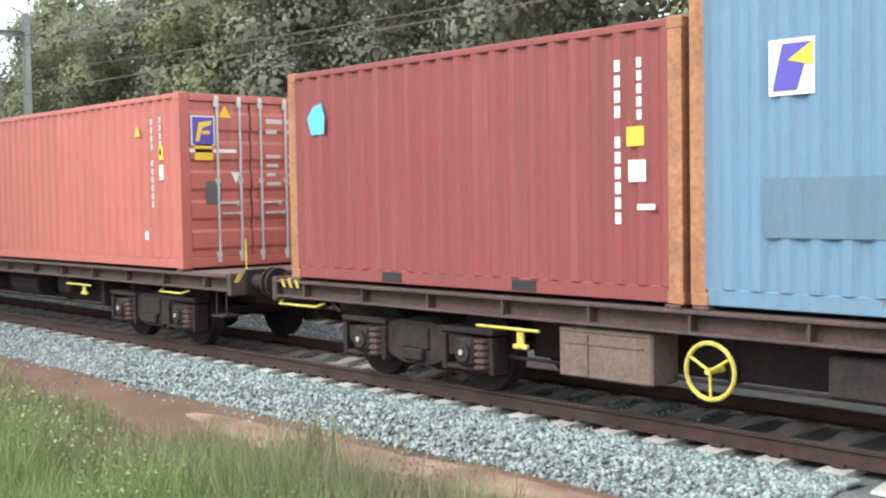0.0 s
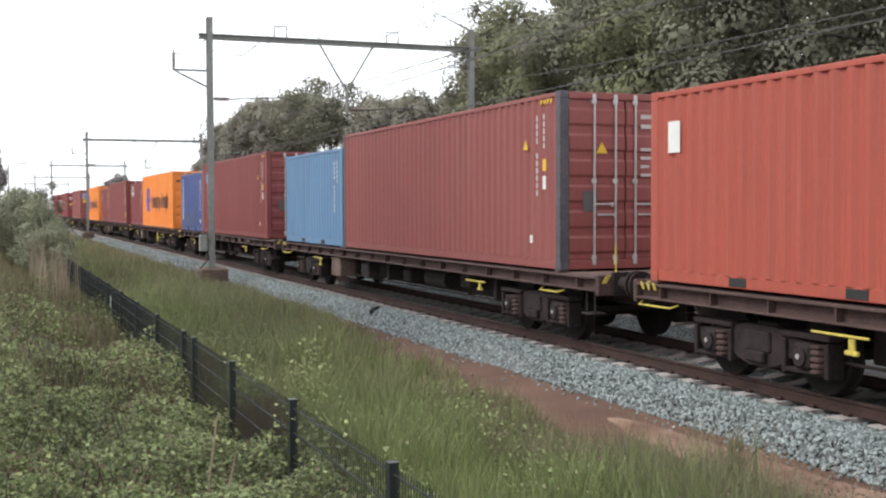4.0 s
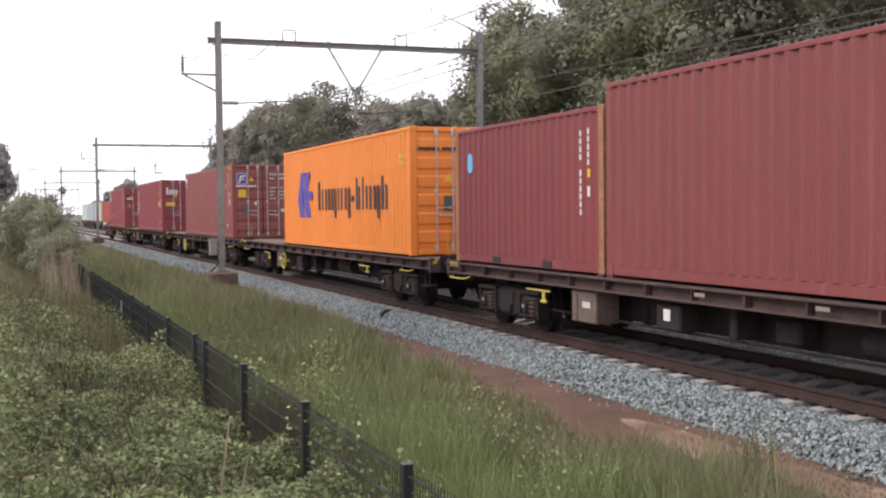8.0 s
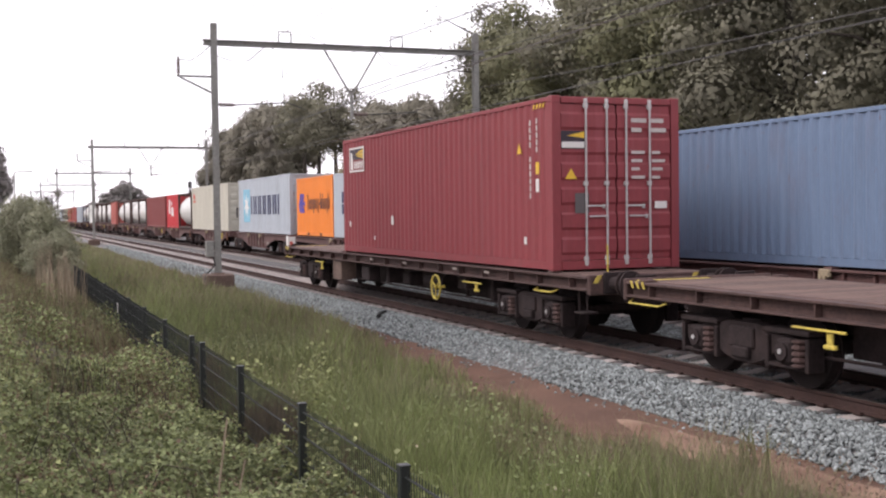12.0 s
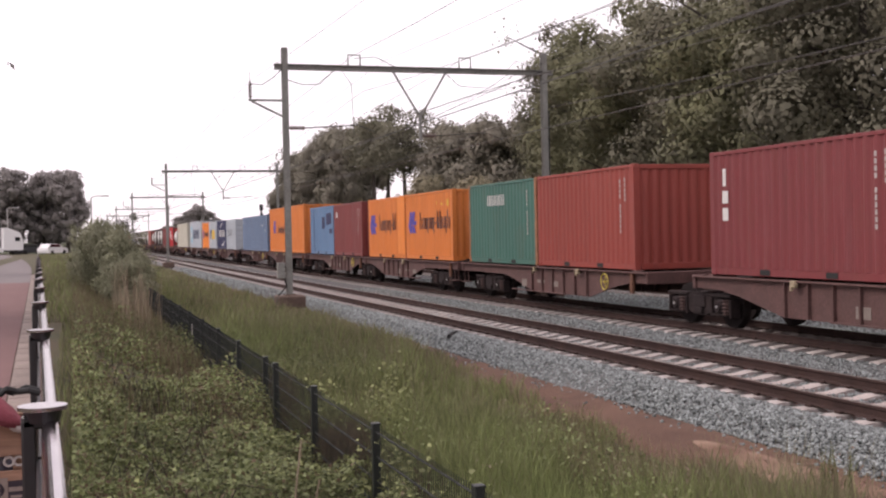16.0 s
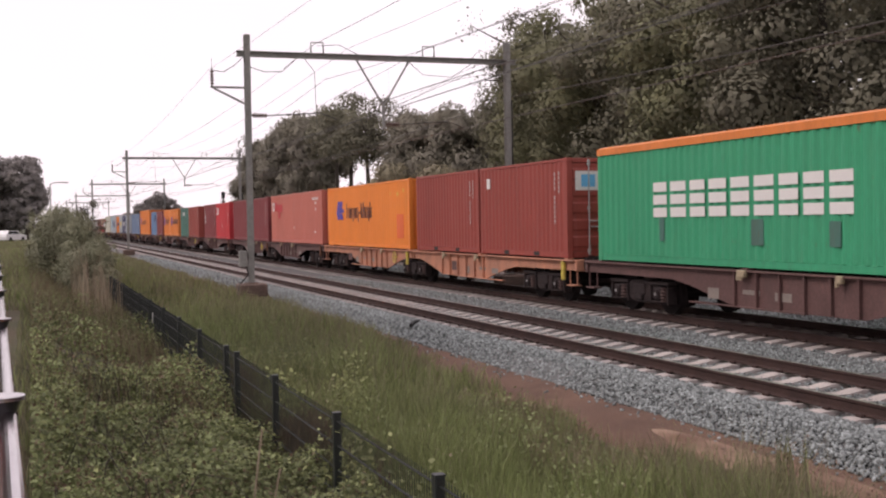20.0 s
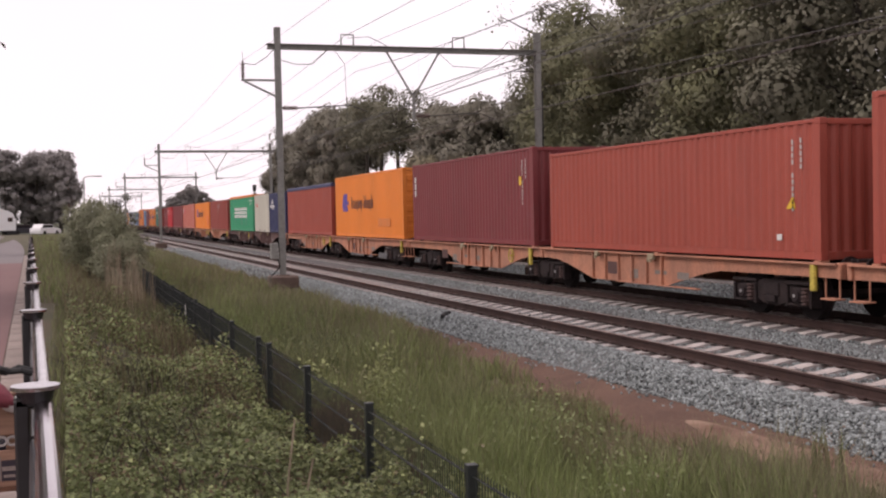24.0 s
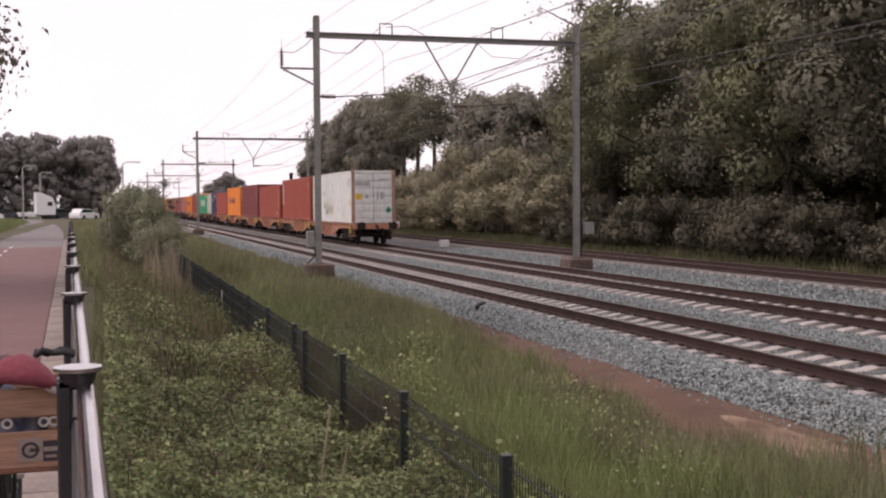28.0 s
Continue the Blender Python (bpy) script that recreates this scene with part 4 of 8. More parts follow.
def pocket_unit(near, far, inner, colour, label, end_near):
    """One half of an articulated wagon of the far train, with deep fish-bellied side beams; inner: 'near' or 'far' end shares its bogie."""
    root = new("articulated_wagon")
    tagged(root, label, "wagon", "wagons of the far train")
    MOVERS.append((root, 2, near, 0.0))
    L = far - near
    a, b = -0.55, L + 0.55
    # arch start: distance of the belly from the near end and from the far end
    na, fa = (4.4, 1.4) if inner == "far" else (1.4, 4.4)

    def beam(g):
        top = 1.12
        g.prism([(a, top), (b, top), (b, 0.86), (L - fa + 1.0, 0.84), (L - fa + 0.2, 0.72), (L - fa - 1.3, 0.40), (na + 1.3, 0.40), (na - 0.2, 0.72), (na - 1.0, 0.84), (a, 0.86)], "x", -0.02, 0.02)
        g.box((-0.05, L / 2, 1.105), (0.16, b - a, 0.035), 0.006)
        g.box((-0.04, L / 2, 0.405), (0.12, L - na - fa - 2.6, 0.03), 0.006)
        n = 6
        for i in range(n):
            yy = na + 1.4 + i * (L - na - fa - 2.8) / (n - 1)
            g.box((-0.045, yy, 0.75), (0.09, 0.05, 0.66), 0.006)
    key = ("belly", round(L, 2), inner)
    bm_ = cached(key, "side_beam", colour, beam)
    part("side_beam", bm_, root, (-1.2, 0, 0))
    part("side_beam", cached((key, 2), "side_beam", colour, lambda g: beam(g)), root, (1.22, 0, 0))
    part("centre_sill", cached(("sill2", round(L, 2)), "centre_sill", BOGIE, lambda g: [g.box((0, L / 2, 0.95), (0.5, b - a, 0.28), 0.02)] + [g.box((0, 0.6 + i * (L - 1.2) / 6, 1.0), (2.3, 0.2, 0.16), 0.01) for i in range(7)]), root)
    tw = cached(("twist2", 0), "twist_lock", colour, lambda g: g.box((0, 0, 1.139), (0.22, 0.19, 0.04), 0.008))
    for yy in (0.1, L / 2, L - 0.1):
        for sg in (-1, 1):
            part("twist_lock", tw, root, (sg * 1.135, yy, 0))
    lk = cached(("lock", 0), "folding_lock", LOCKMAT, lambda g: [g.box((0, 0, 1.06), (0.10, 0.16, 0.14), 0.02), g.box((-0.04, 0.03, 0.98), (0.05, 0.07, 0.10), 0.01)])
    for yy in (na + 1.8, L / 2, L - fa - 1.8):
        part("folding_lock", lk, root, (-1.33, yy, 0))
    hs = cached(("head2", 0), "headstock", colour, lambda g: g.box((0, 0, 0.99), (2.56, 0.12, 0.30), 0.02))
    part("headstock", hs, root, (0, a, 0))
    part("headstock", hs, root, (0, b, 0))
    if inner == "far":
        bogie(root, 1.75)
        bogie(root, b + 0.1)
        if end_near:
            buffers(root, a - 0.05, -1)
    else:
        bogie(root, L - 1.75)
    if inner == "near":
        buffers(root, b + 0.05, 1)
    for dy, z, w_, h_ in ((-1.2, 0.66, 0.5, 0.16), (-0.2, 0.70, 0.55, 0.09), (1.1, 0.62, 0.4, 0.22)):
        part("lettering", cached(("marks2", dy), "lettering", PALEMARK, lambda g: g.box((0, 0, z), (0.006, w_, h_))), root, (-1.226, L / 2 + dy, 0), "faded white data marks")
    if colour is SALMON:
        part("patch", cached(("wpatch", 0), "patch", BROWNW, lambda g: g.box((0, 0, 0.72), (0.006, 0.62, 0.30))), root, (-1.226, L / 2 + 2.2, 0), "darker overpainted patch")
    part("step", cached(("step2", 0), "step", colour, lambda g: [g.box((0, 0, 0.48), (0.24, 0.42, 0.03), 0.006), g.box((0, -0.2, 0.70), (0.03, 0.03, 0.46), 0.005), g.box((0, 0.2, 0.70), (0.03, 0.03, 0.46), 0.005)]), root, (-1.2, -0.30 if inner == "far" else L + 0.30, 0))
    part("end_stanchion", cached(("stan", 0), "end_stanchion", YELLOW if colour is SALMON else RUSTY, lambda g: [g.box((0, 0, 0.86), (0.09, 0.14, 0.52), 0.02)]), root, (-1.28, 0.15, 0))

    def hw(g):
        g.ring((0, 0, 0), "x", 0.20, 0.018, 20, 6)
        g.cyl((-0.02, 0, 0), (0.12, 0, 0), 0.025, 8)
        for q in range(3):
            t = q * 2.094
            g.cyl((0, 0, 0), (0, 0.2 * math.cos(t), 0.2 * math.sin(t)), 0.012, 6)
    if near < -151:
        part("tail_plate", cached(("tail2", 0), "tail_plate", DECAL_W, lambda g: g.box((1.22, -0.02, 1.08), (0.20, 0.03, 0.34), 0.006)), root, (0, a, 0), "white tail marker plate")
    if inner == "near":
        part("hand_wheel", cached(("hwheel2", 0), "hand_wheel", YELLOW, hw), root, (-1.32, 1.6, 0.84), "yellow brake hand wheel")
    return root

# ================= ground =================
def profile_sheet(name, pts, y0, y1, ny, material, wob=0.0, kind="structure", label=""):
    """A ground strip whose cross-section is pts (x, z), drawn out along y, a little uneven."""
    ys = np.linspace(y0, y1, ny)
    V = []
    for y in ys:
        for x, z in pts:
            V.append((x + wob * 3 * noise.noise((x * 0.7, y * 0.35, 3.0)), y, z + wob * noise.noise((x * 0.9, y * 0.5, 0.0))))
    k = len(pts)
    F = [(i * k + j, i * k + j + 1, (i + 1) * k + j + 1, (i + 1) * k + j) for i in range(ny - 1) for j in range(k - 1)]
    ob = new(name, np_mesh(name, V, F, material, True))
    return tagged(ob, label, "", "", kind)


# one sheet to the horizon, low in the middle where the strips lie on it
gx = [-3000, -400, -60, -20, -5, 0.3, 2.3, 4.5, 6.6, 8.2, 12, 17, 24, 27, 35, 60, 400, 3000]
gz = [0.2, 0.2, 0.3, 0.35, 0.35, -0.1, -0.52, -0.56, -0.56, -0.72, -0.75, -0.72, -0.35, -0.2, -0.1, 0, 0, 0]
profile_sheet("ground", list(zip(gx, gz)), -1500, 4000, 60, FARLAND, 0, label="green meadow reaching to the horizon")
profile_sheet("verge", [(-0.28, 0.42), (0.0, 0.30), (0.5, -0.05), (1.2, -0.28), (2.0, -0.40), (3.0, -0.46), (4.2, -0.50), (5.4, -0.50), (6.5, -0.49), (6.9, -0.50), (7.3, -0.58)], -14, 170, 260, SOIL, 0.05, label="rough grass verge beside the fence")
profile_sheet("sand_strip", [(6.0, -0.60), (6.4, -0.475), (6.9, -0.462), (7.4, -0.462), (7.9, -0.46), (8.4, -0.60)], -14, 170, 300, REDDIRT, 0.03, label="red-brown sandy strip beside the ballast")
profile_sheet("ballast_bed", [(7.55, -0.58), (7.84, -0.45), (8.2, -0.235), (8.45, -0.215), (8.6, -0.235), (10.6, -0.235), (11.2, -0.225), (11.9, -0.23), (12.6, -0.23), (13.0, -0.235), (15.4, -0.235), (15.8, -0.23), (17.4, -0.34), (19.3, -0.27), (20.0, -0.25), (21.4, -0.25), (22.2, -0.30), (23.2, -0.62)], -60, 420, 500, BALLAST, 0.018, label="grey crushed-stone ballast under three tracks")
profile_sheet("far_bank", [(22.6, -0.50), (23.4, -0.30), (24.6, -0.15), (27, 0.0), (40, 0.1)], -60, 420, 120, SOIL, 0.06, label="weedy bank beyond the tracks")

# railway tracks: rails and sleepers
RAILP = [(-0.070, -0.158), (0.070, -0.158), (0.070, -0.146), (0.012, -0.128), (0.010, -0.045), (0.034, -0.034), (0.036, -0.004), (-0.036, -0.004), (-0.034, -0.034), (-0.010, -0.045), (-0.012, -0.128), (-0.070, -0.146)]


def sleeper(g):
    g.prism([(-1.26, -0.36), (1.26, -0.36), (1.26, -0.235), (1.22, -0.205), (0.95, -0.175), (0.55, -0.178), (0.35, -0.215), (-0.35, -0.215), (-0.55, -0.178), (-0.95, -0.175), (-1.22, -0.205), (-1.26, -0.235)], "y", -0.125, 0.125)


def fastening(g):
    for sx_ in (-0.7535, 0.7535):
        for d in (-0.095, 0.095):
            g.box((sx_ + d, 0, -0.150), (0.06, 0.12, 0.035), 0.008)


SL = cached(("sleeper", 0), "sleeper", CONCRETE, sleeper)
FS = cached(("fast", 0), "rail_clip", RAILMAT, fastening)
for name, xc, y0, npart, y1 in (("track_1", X1, -12.0, 190, 420), ("track_2", X2, 2.0, 160, 420), ("track_3", X3, 8.0, 0, 300)):
    tr = tagged(new(name), "railway track with rusty rails on pale concrete sleepers", "", "", "structure")
    for sx_ in (-0.7535, 0.7535):
        one("rail", RAILMAT, tr, lambda g: g.prism([(xc + sx_ + p, q) for p, q in RAILP], "y", -60, 420))
        one("rail_head", RAILHEAD, tr, lambda g: g.box((xc + sx_, 180, -0.002), (0.052, 480, 0.006), 0.002), "worn bright running surface")
    for i in range(npart):
        jig = 0.012 * math.sin(i * 12.9)
        part("sleeper", SL, tr, (xc + jig, y0 + 0.6 * i, 0))
        if y0 + 0.6 * i < 40:
            part("rail_clip", FS, tr, (xc, y0 + 0.6 * i, 0))
    rest = Geo()
    n0 = y0 + 0.6 * npart
    while n0 < y1:
        rest.box((xc, n0, -0.27), (2.5, 0.25, 0.17))
        n0 += 0.6
    far_sl = part("far_sleepers", rest.mesh("far_sleepers", CONCRETE), tr)
    far_sl["kind"] = "stuff"

# ballast stones
rng = np.random.default_rng(7)


def scatter(name, pos, size, proto_v, proto_f, material, label, squash=(1, 1, 0.7), jitter=0.35):
    """Many small solids in one mesh, each turned and bent at random."""
    n, k = len(pos), len(proto_v)
    pv = np.asarray(proto_v, float)
    a = rng.normal(size=(n, 4))
    a /= np.linalg.norm(a, axis=1)[:, None]
    w, x, y, z = a.T
    R = np.empty((n, 3, 3))
    R[:, 0, 0], R[:, 0, 1], R[:, 0, 2] = 1 - 2 * (y * y + z * z), 2 * (x * y - z * w), 2 * (x * z + y * w)
    R[:, 1, 0], R[:, 1, 1], R[:, 1, 2] = 2 * (x * y + z * w), 1 - 2 * (x * x + z * z), 2 * (y * z - x * w)
    R[:, 2, 0], R[:, 2, 1], R[:, 2, 2] = 2 * (x * z - y * w), 2 * (y * z + x * w), 1 - 2 * (x * x + y * y)
    loc = pv[None] * (1 + jitter * rng.uniform(-1, 1, (n, k, 1))) * np.asarray(squash)[None, None]
    V = np.einsum("nij,nkj->nki", R, loc) * np.asarray(size)[:, None, None] + np.asarray(pos)[:, None]
    F = np.asarray(proto_f)[None] + (np.arange(n) * k)[:, None, None]
    ob = new(name, np_mesh(name, V.reshape(-1, 3), F.reshape(-1, F.shape[-1]), material))
    return tagged(ob, label, "gravel", "", "stuff")


def bed_z(x):
    xs = [7.55, 7.84, 8.2, 8.45, 8.7, 8.8, 11.9, 13.0, 15.8, 17.4, 19.3, 20.0]
    zs = [-0.58, -0.45, -0.235, -0.205, -0.205, -0.25, -0.23, -0.25, -0.23, -0.34, -0.27, -0.25]
    return np.interp(x, xs, zs)


STV = [(0.95, 0, 0), (-0.95, 0, 0), (0, 0.95, 0), (0, -0.95, 0), (0, 0, 0.95), (0, 0, -0.95)]
STF = [(0, 2, 4), (2, 1, 4), (1, 3, 4), (3, 0, 4), (2, 0, 5), (1, 2, 5), (3, 1, 5), (0, 3, 5)]
CUV = [(i * 0.62, j * 0.62, k * 0.62) for i in (-1, 1) for j in (-1, 1) for k in (-1, 1)]
CUF = [(0, 1, 3, 2), (4, 6, 7, 5), (0, 4, 5, 1), (2, 3, 7, 6), (0, 2, 6, 4), (1, 5, 7, 3)]


def stones(name, x0, x1, y0, y1, dens, smin, smax, label, power=1.0, cubes=False):
    n = int((x1 - x0) * (y1 - y0) * dens)
    x = rng.uniform(x0, x1, n)
    y = y0 + (y1 - y0) * rng.uniform(0, 1, n) ** power
    s = rng.uniform(smin, smax, n)
    scatter(name, np.stack([x, y, bed_z(x) + s * 0.25 + rng.uniform(0, 0.012, n)], 1), s, *((CUV, CUF) if cubes else (STV, STF)), STONE, label)


stones("ballast_stones", 7.80, 8.76, 4.5, 30, 1000, 0.015, 0.036, "grey-green crushed stones on the ballast shoulder", 1.3, True)
stones("ballast_stones", 7.78, 8.70, 30, 45, 420, 0.022, 0.042, "grey-green crushed stones further along the shoulder", 1.0)
stones("ballast_stones", 8.74, 11.05, 7, 34, 190, 0.018, 0.034, "grey crushed stones between the sleepers", 1.3)
stones("ballast_stones", 11.1, 13.0, 14, 50, 220, 0.020, 0.040, "grey crushed stones between two tracks", 1.2)
stones("ballast_stones", 15.4, 20.0, 20, 60, 90, 0.03, 0.055, "grey crushed stones beyond the second track", 1.0)
stones("ballast_stones", 7.6, 8.6, 45, 95, 120, 0.03, 0.055, "grey crushed stones further along the shoulder", 1.0)
# a pale dry patch on the sand, uneven in outline
for pcx, pcy, pa, pb, pseed in ((7.20, 10.2, 0.40, 2.2, 1.0), (7.40, 7.2, 0.40, 1.6, 4.0)):
    rim = []
    for i in range(40):
        an = 2 * math.pi * i / 40
        rr = 1 + 0.42 * noise.noise((math.cos(an) * 1.6 + pseed, math.sin(an) * 1.6, pseed))
        rim.append((pcx + pa * rr * math.cos(an), pcy + pb * rr * math.sin(an)))
    pv = [(pcx, pcy, -0.418)] + [(pcx + (a_ - pcx) * k_, pcy + (b_ - pcy) * k_, z_) for k_, z_ in ((0.6, -0.422), (1.0, -0.475)) for a_, b_ in rim]
    pf = [(0, 1 + i, 1 + (i + 1) % 40, 1 + (i + 1) % 40) for i in range(40)] + [(1 + i, 41 + i, 41 + (i + 1) % 40, 1 + (i + 1) % 40) for i in range(40)]
    pm_ = bpy.data.meshes.new("sand_patch")
    pm_.from_pydata(pv, [], [f_[:3] if f_[2] == f_[3] else f_ for f_ in pf])
    pm_.materials.append(PALESAND)
    tagged(new("sand_patch", pm_), "low heap of pale dry sand on the red-brown strip", "", "", "structure")
# loose stones that rolled on to the sand
n_ = 420
x_ = 7.86 - np.abs(rng.normal(0, 0.22, n_))
scatter("loose_stones", np.stack([x_, rng.uniform(8, 36, n_), np.full(n_, -0.455)], 1), rng.uniform(0.012, 0.034, n_), CUV, CUF, STONE, "loose grey stones lying on the sand")

# ================= trains =================
C20, C40, STD, HIGH = 6.058, 12.192, 2.591, 2.896
OFF20 = 12.27


def near_train():
    def y40(k):
        return PITCH1 * k

    def y20(k):
        return PITCH1 * k + OFF20

    for k in range(13):
        flat_wagon(k, {0: 11.95, 2: 5.3, 4: 12.1, 7: 5.3, 9: 12.1, 10: 12.1, 12: 5.3}.get(k), k % 2 == 0)
    # forty-foot boxes
    reds = {1: (PINK, STD, "faded red steel container with a blue and yellow board"), 3: (WORN_RED, HIGH, "weathered red steel container with yellow stickers"),
            5: (WORN_RED, HIGH, "weathered red steel container with barred doors"), 6: (RED, HIGH, "tall dark red steel container with a blue sticker"),
            8: (RED, HIGH, "dark red steel container with torn white labels on its doors"), 10: (WORN_RED, HIGH, "weathered red steel container with a blue and white board"),
            11: (CRIMSON, HIGH, "dark crimson steel container with white marks"), 12: (CRIMSON, HIGH, "dark red steel container, the last of its train")}
    c = container(1, y40(0), C40, HIGH, DUSTYBLUE, "faded light blue steel container", False, POSTRUST)
    logo_box(c, HIGH, 0.80, 1.80, 0.42, 0.46, DECAL_W, DECAL_B, DECAL_Y)
    decal(c, HIGH, GREYPATCH, [(0.75, 0.62, 2.4, 0.5)], "faded_patch", "dull overpainted patch")
    for k, (m, H, lab) in reds.items():
        c = container(1, y40(k), C40, H, m, lab, True, DARKPOST if k == 5 else None)
        e = H - 2.896
        id_marks(c, H)
        end_marks(c, H)
        if H == HIGH:
            height_stripes(c, H)
        decal(c, H, DECAL_W, [(C40 - 0.62, 1.32, 0.12, 0.22), (C40 - 1.1, 0.42, 0.10, 0.13)], "sticker", "white stickers")
        end_decal(c, DECAL_W, [(1.95, 1.02, 0.24, 0.12)], "sticker", "white sticker")
        decal(c, H, DECAL_Y, [[(C40 - 1.36, 2.0), (C40 - 1.18, 2.0), (C40 - 1.27, 2.18)]], "sticker", "yellow warning triangle")
        decal(c, H, DECAL_Y, [(C40 - 0.62, 1.62, 0.13, 0.2)], "sticker", "yellow sticker")
        tz = 2.24 if k in (1, 3, 10) else 1.52 if k == 12 else 1.9
        end_decal(c, DECAL_Y, [[(0.66, tz), (0.88, tz), (0.77, tz + 0.18)]] if k != 12 else [[(0.24, tz), (0.46, tz), (0.35, tz + 0.18)]], "sticker", "yellow warning triangle")
        end_decal(c, DECAL_D, [(0.42, 0.95, 0.26, 0.34)], "data_plate", "grey data plate")
        if k in (1, 3, 10):
            decal(c, H, DECAL_W, [(0.25, H - 0.42, 0.42, 0.20), (0.25, H - 0.66, 0.42, 0.05)], "logo", "small pale company board")
            decal(c, H, DECAL_B, [(0.25, H - 0.60, 0.42, 0.17)], "logo", "blue half of the board")
            end_decal(c, DECAL_W, [(0.16, 2.02 + e, 0.8, 0.05)], "lettering", "white bar of small print")
            end_decal(c, DECAL_W, [[(0.86, 1.42), (1.02, 1.42), (0.94, 1.26)]], "sticker", "white triangle")
            end_decal(c, DECAL_W, [(0.19, 2.12 + e, 0.40, 0.44)], "logo", "pale company board")
            end_decal_over(c, DECAL_B, [(0.21, 2.14 + e, 0.36, 0.40)])
            end_decal_over(c, DECAL_W if k == 10 else DECAL_Y, [[(0.26, 2.18 + e), (0.32, 2.18 + e), (0.38, 2.38 + e), (0.53, 2.43 + e), (0.53, 2.49 + e), (0.32, 2.46 + e)], [(0.37, 2.29 + e), (0.49, 2.29 + e), (0.51, 2.34 + e), (0.38, 2.34 + e)]], 0.004)
            end_decal(c, DECAL_Y, [(0.25, 1.60, 0.30, 0.32)], "sticker", "yellow sticker")
        if k == 3:
            decal(c, H, DECAL_Y, [(C40 - 0.74, 0.82, 0.36, 0.36)], "sticker", "yellow sticker")
        if k == 8:
            for scrap in ([(0.3, 2.15), (0.62, 2.1), (0.7, 2.25), (0.55, 2.36), (0.32, 2.3)], [(0.9, 2.2), (1.1, 2.18), (1.1, 2.36), (0.92, 2.36)], (0.55, 1.2, 0.3, 0.1), (0.75, 1.0, 0.12, 0.14)):
                end_decal(c, DECAL_W, [scrap], "torn_label", "torn white paper label")
            decal(c, H, DECAL_Y, [(C40 - 0.55, 0.45, 0.3, 0.32)], "sticker", "yellow sticker")
        if k == 6:
            decal(c, H, DECAL_S, [[(0.92, 2.16), (1.0, 2.06), (1.16, 2.06), (1.24, 2.16), (1.24, 2.36), (1.16, 2.46), (1.0, 2.46), (0.92, 2.36)]], "sticker", "round blue sticker")
        if k == 11:
            decal(c, H, DECAL_W, [(0.55, 1.95, 0.10, 0.50), (0.45, 2.32, 0.2, 0.06), (0.5, 1.52, 0.26, 0.30), (0.5, 1.12, 0.26, 0.30)], "lettering", "upright white word as bars")
            end_decal(c, DECAL_W, [(0.26, 2.06, 0.10, 0.40)] + pair(0.42, 2.06, 0.20, 0.28, 0.075) + pair(0.67, 2.06, 0.20, 0.28, 0.075), "lettering", "white word as bars")
            end_decal(c, DECAL_Y, [(0.22, 1.42, 0.52, 0.20)], "sticker", "yellow sticker")
            decal(c, H, DECAL_Y, [(C40 - 1.45, 1.42, 0.50, 0.24)], "sticker", "yellow sticker")
        if k == 12:
            ray_board(c, H, 0.6, 2.04, 1.25, 0.62, DECAL_K)
            end_decal(c, DECAL_K, [(0.16, 2.02, 0.46, 0.30)], "logo", "dark company board")
            end_decal_over(c, DECAL_Y, [[(0.28, 2.24), (0.60, 2.20), (0.60, 2.31)]])
            end_decal_over(c, DECAL_W, [(0.18, 2.04, 0.42, 0.10)])
            decal(c, H, DECAL_W, [(3.9, 0.72, 0.16, 0.2), (0.55, 0.65, 0.12, 0.14), (2.6, 0.35, 0.09, 0.09)], "sticker", "small white stickers")
    for k in (2, 7, 9):
        c = container(1, y40(k), C40, HIGH, ORANGE, "bright orange steel container with a large dark word", True)
        if k == 2:
            orange_side(c, HIGH, (1.7, 1.25, 1.1, 0.80), (3.3, 7.1), (1.24, 1.37, 1.72, 1.86))
        else:
            orange_side(c, HIGH, (1.85, 0.84, 1.75, 1.34), (4.25, 10.6), (0.83, 1.05, 1.64, 1.86))
        height_stripes(c, HIGH)
        decal(c, HIGH, DECAL_Y, [(C40 - 0.75 + 0.16 * (i % 2), 2.2 - 0.14 * (i // 2), 0.12, 0.10) for i in range(4)], "lettering", "small yellow marks")
        end_decal(c, DECAL_Y, [[(0.82, 1.65), (1.06, 1.65), (0.94, 1.86)]], "sticker", "yellow warning triangle")
        end_decal(c, DECAL_D, [(0.80, 1.0, 0.24, 0.34)], "data_plate", "grey data plate")
        end_decal(c, DECAL_K, [(0.2, 2.36, 0.5, 0.07), (0.76, 2.36, 0.36, 0.07)], "lettering", "small dark word as bars")
    c = container(1, y40(4), C40, HIGH, BLUE, "bright blue steel container with yellow stickers", True, DARKPOST)
    id_marks(c, HIGH)
    end_marks(c, HIGH)
    decal(c, HIGH, DECAL_Y, [(C40 - 1.25, 0.88, 0.40, 0.20)], "sticker", "yellow sticker")
    decal(c, HIGH, BLUE2, [(6.9, 1.0, 0.60, 0.26)], "faded_patch", "dark overpainted patch")
    decal(c, HIGH, DECAL_W, [(C40 - 0.95, 0.28, 0.05, 0.30), (C40 - 0.65, 0.28, 0.05, 0.30), (C40 - 0.95, 0.4, 0.3, 0.04), (C40 - 0.5, 0.36, 0.36, 0.1)], "lettering", "white marks low on the side")
    end_decal(c, DECAL_Y, [(0.26, 0.98, 0.36, 0.22)], "sticker", "yellow sticker")
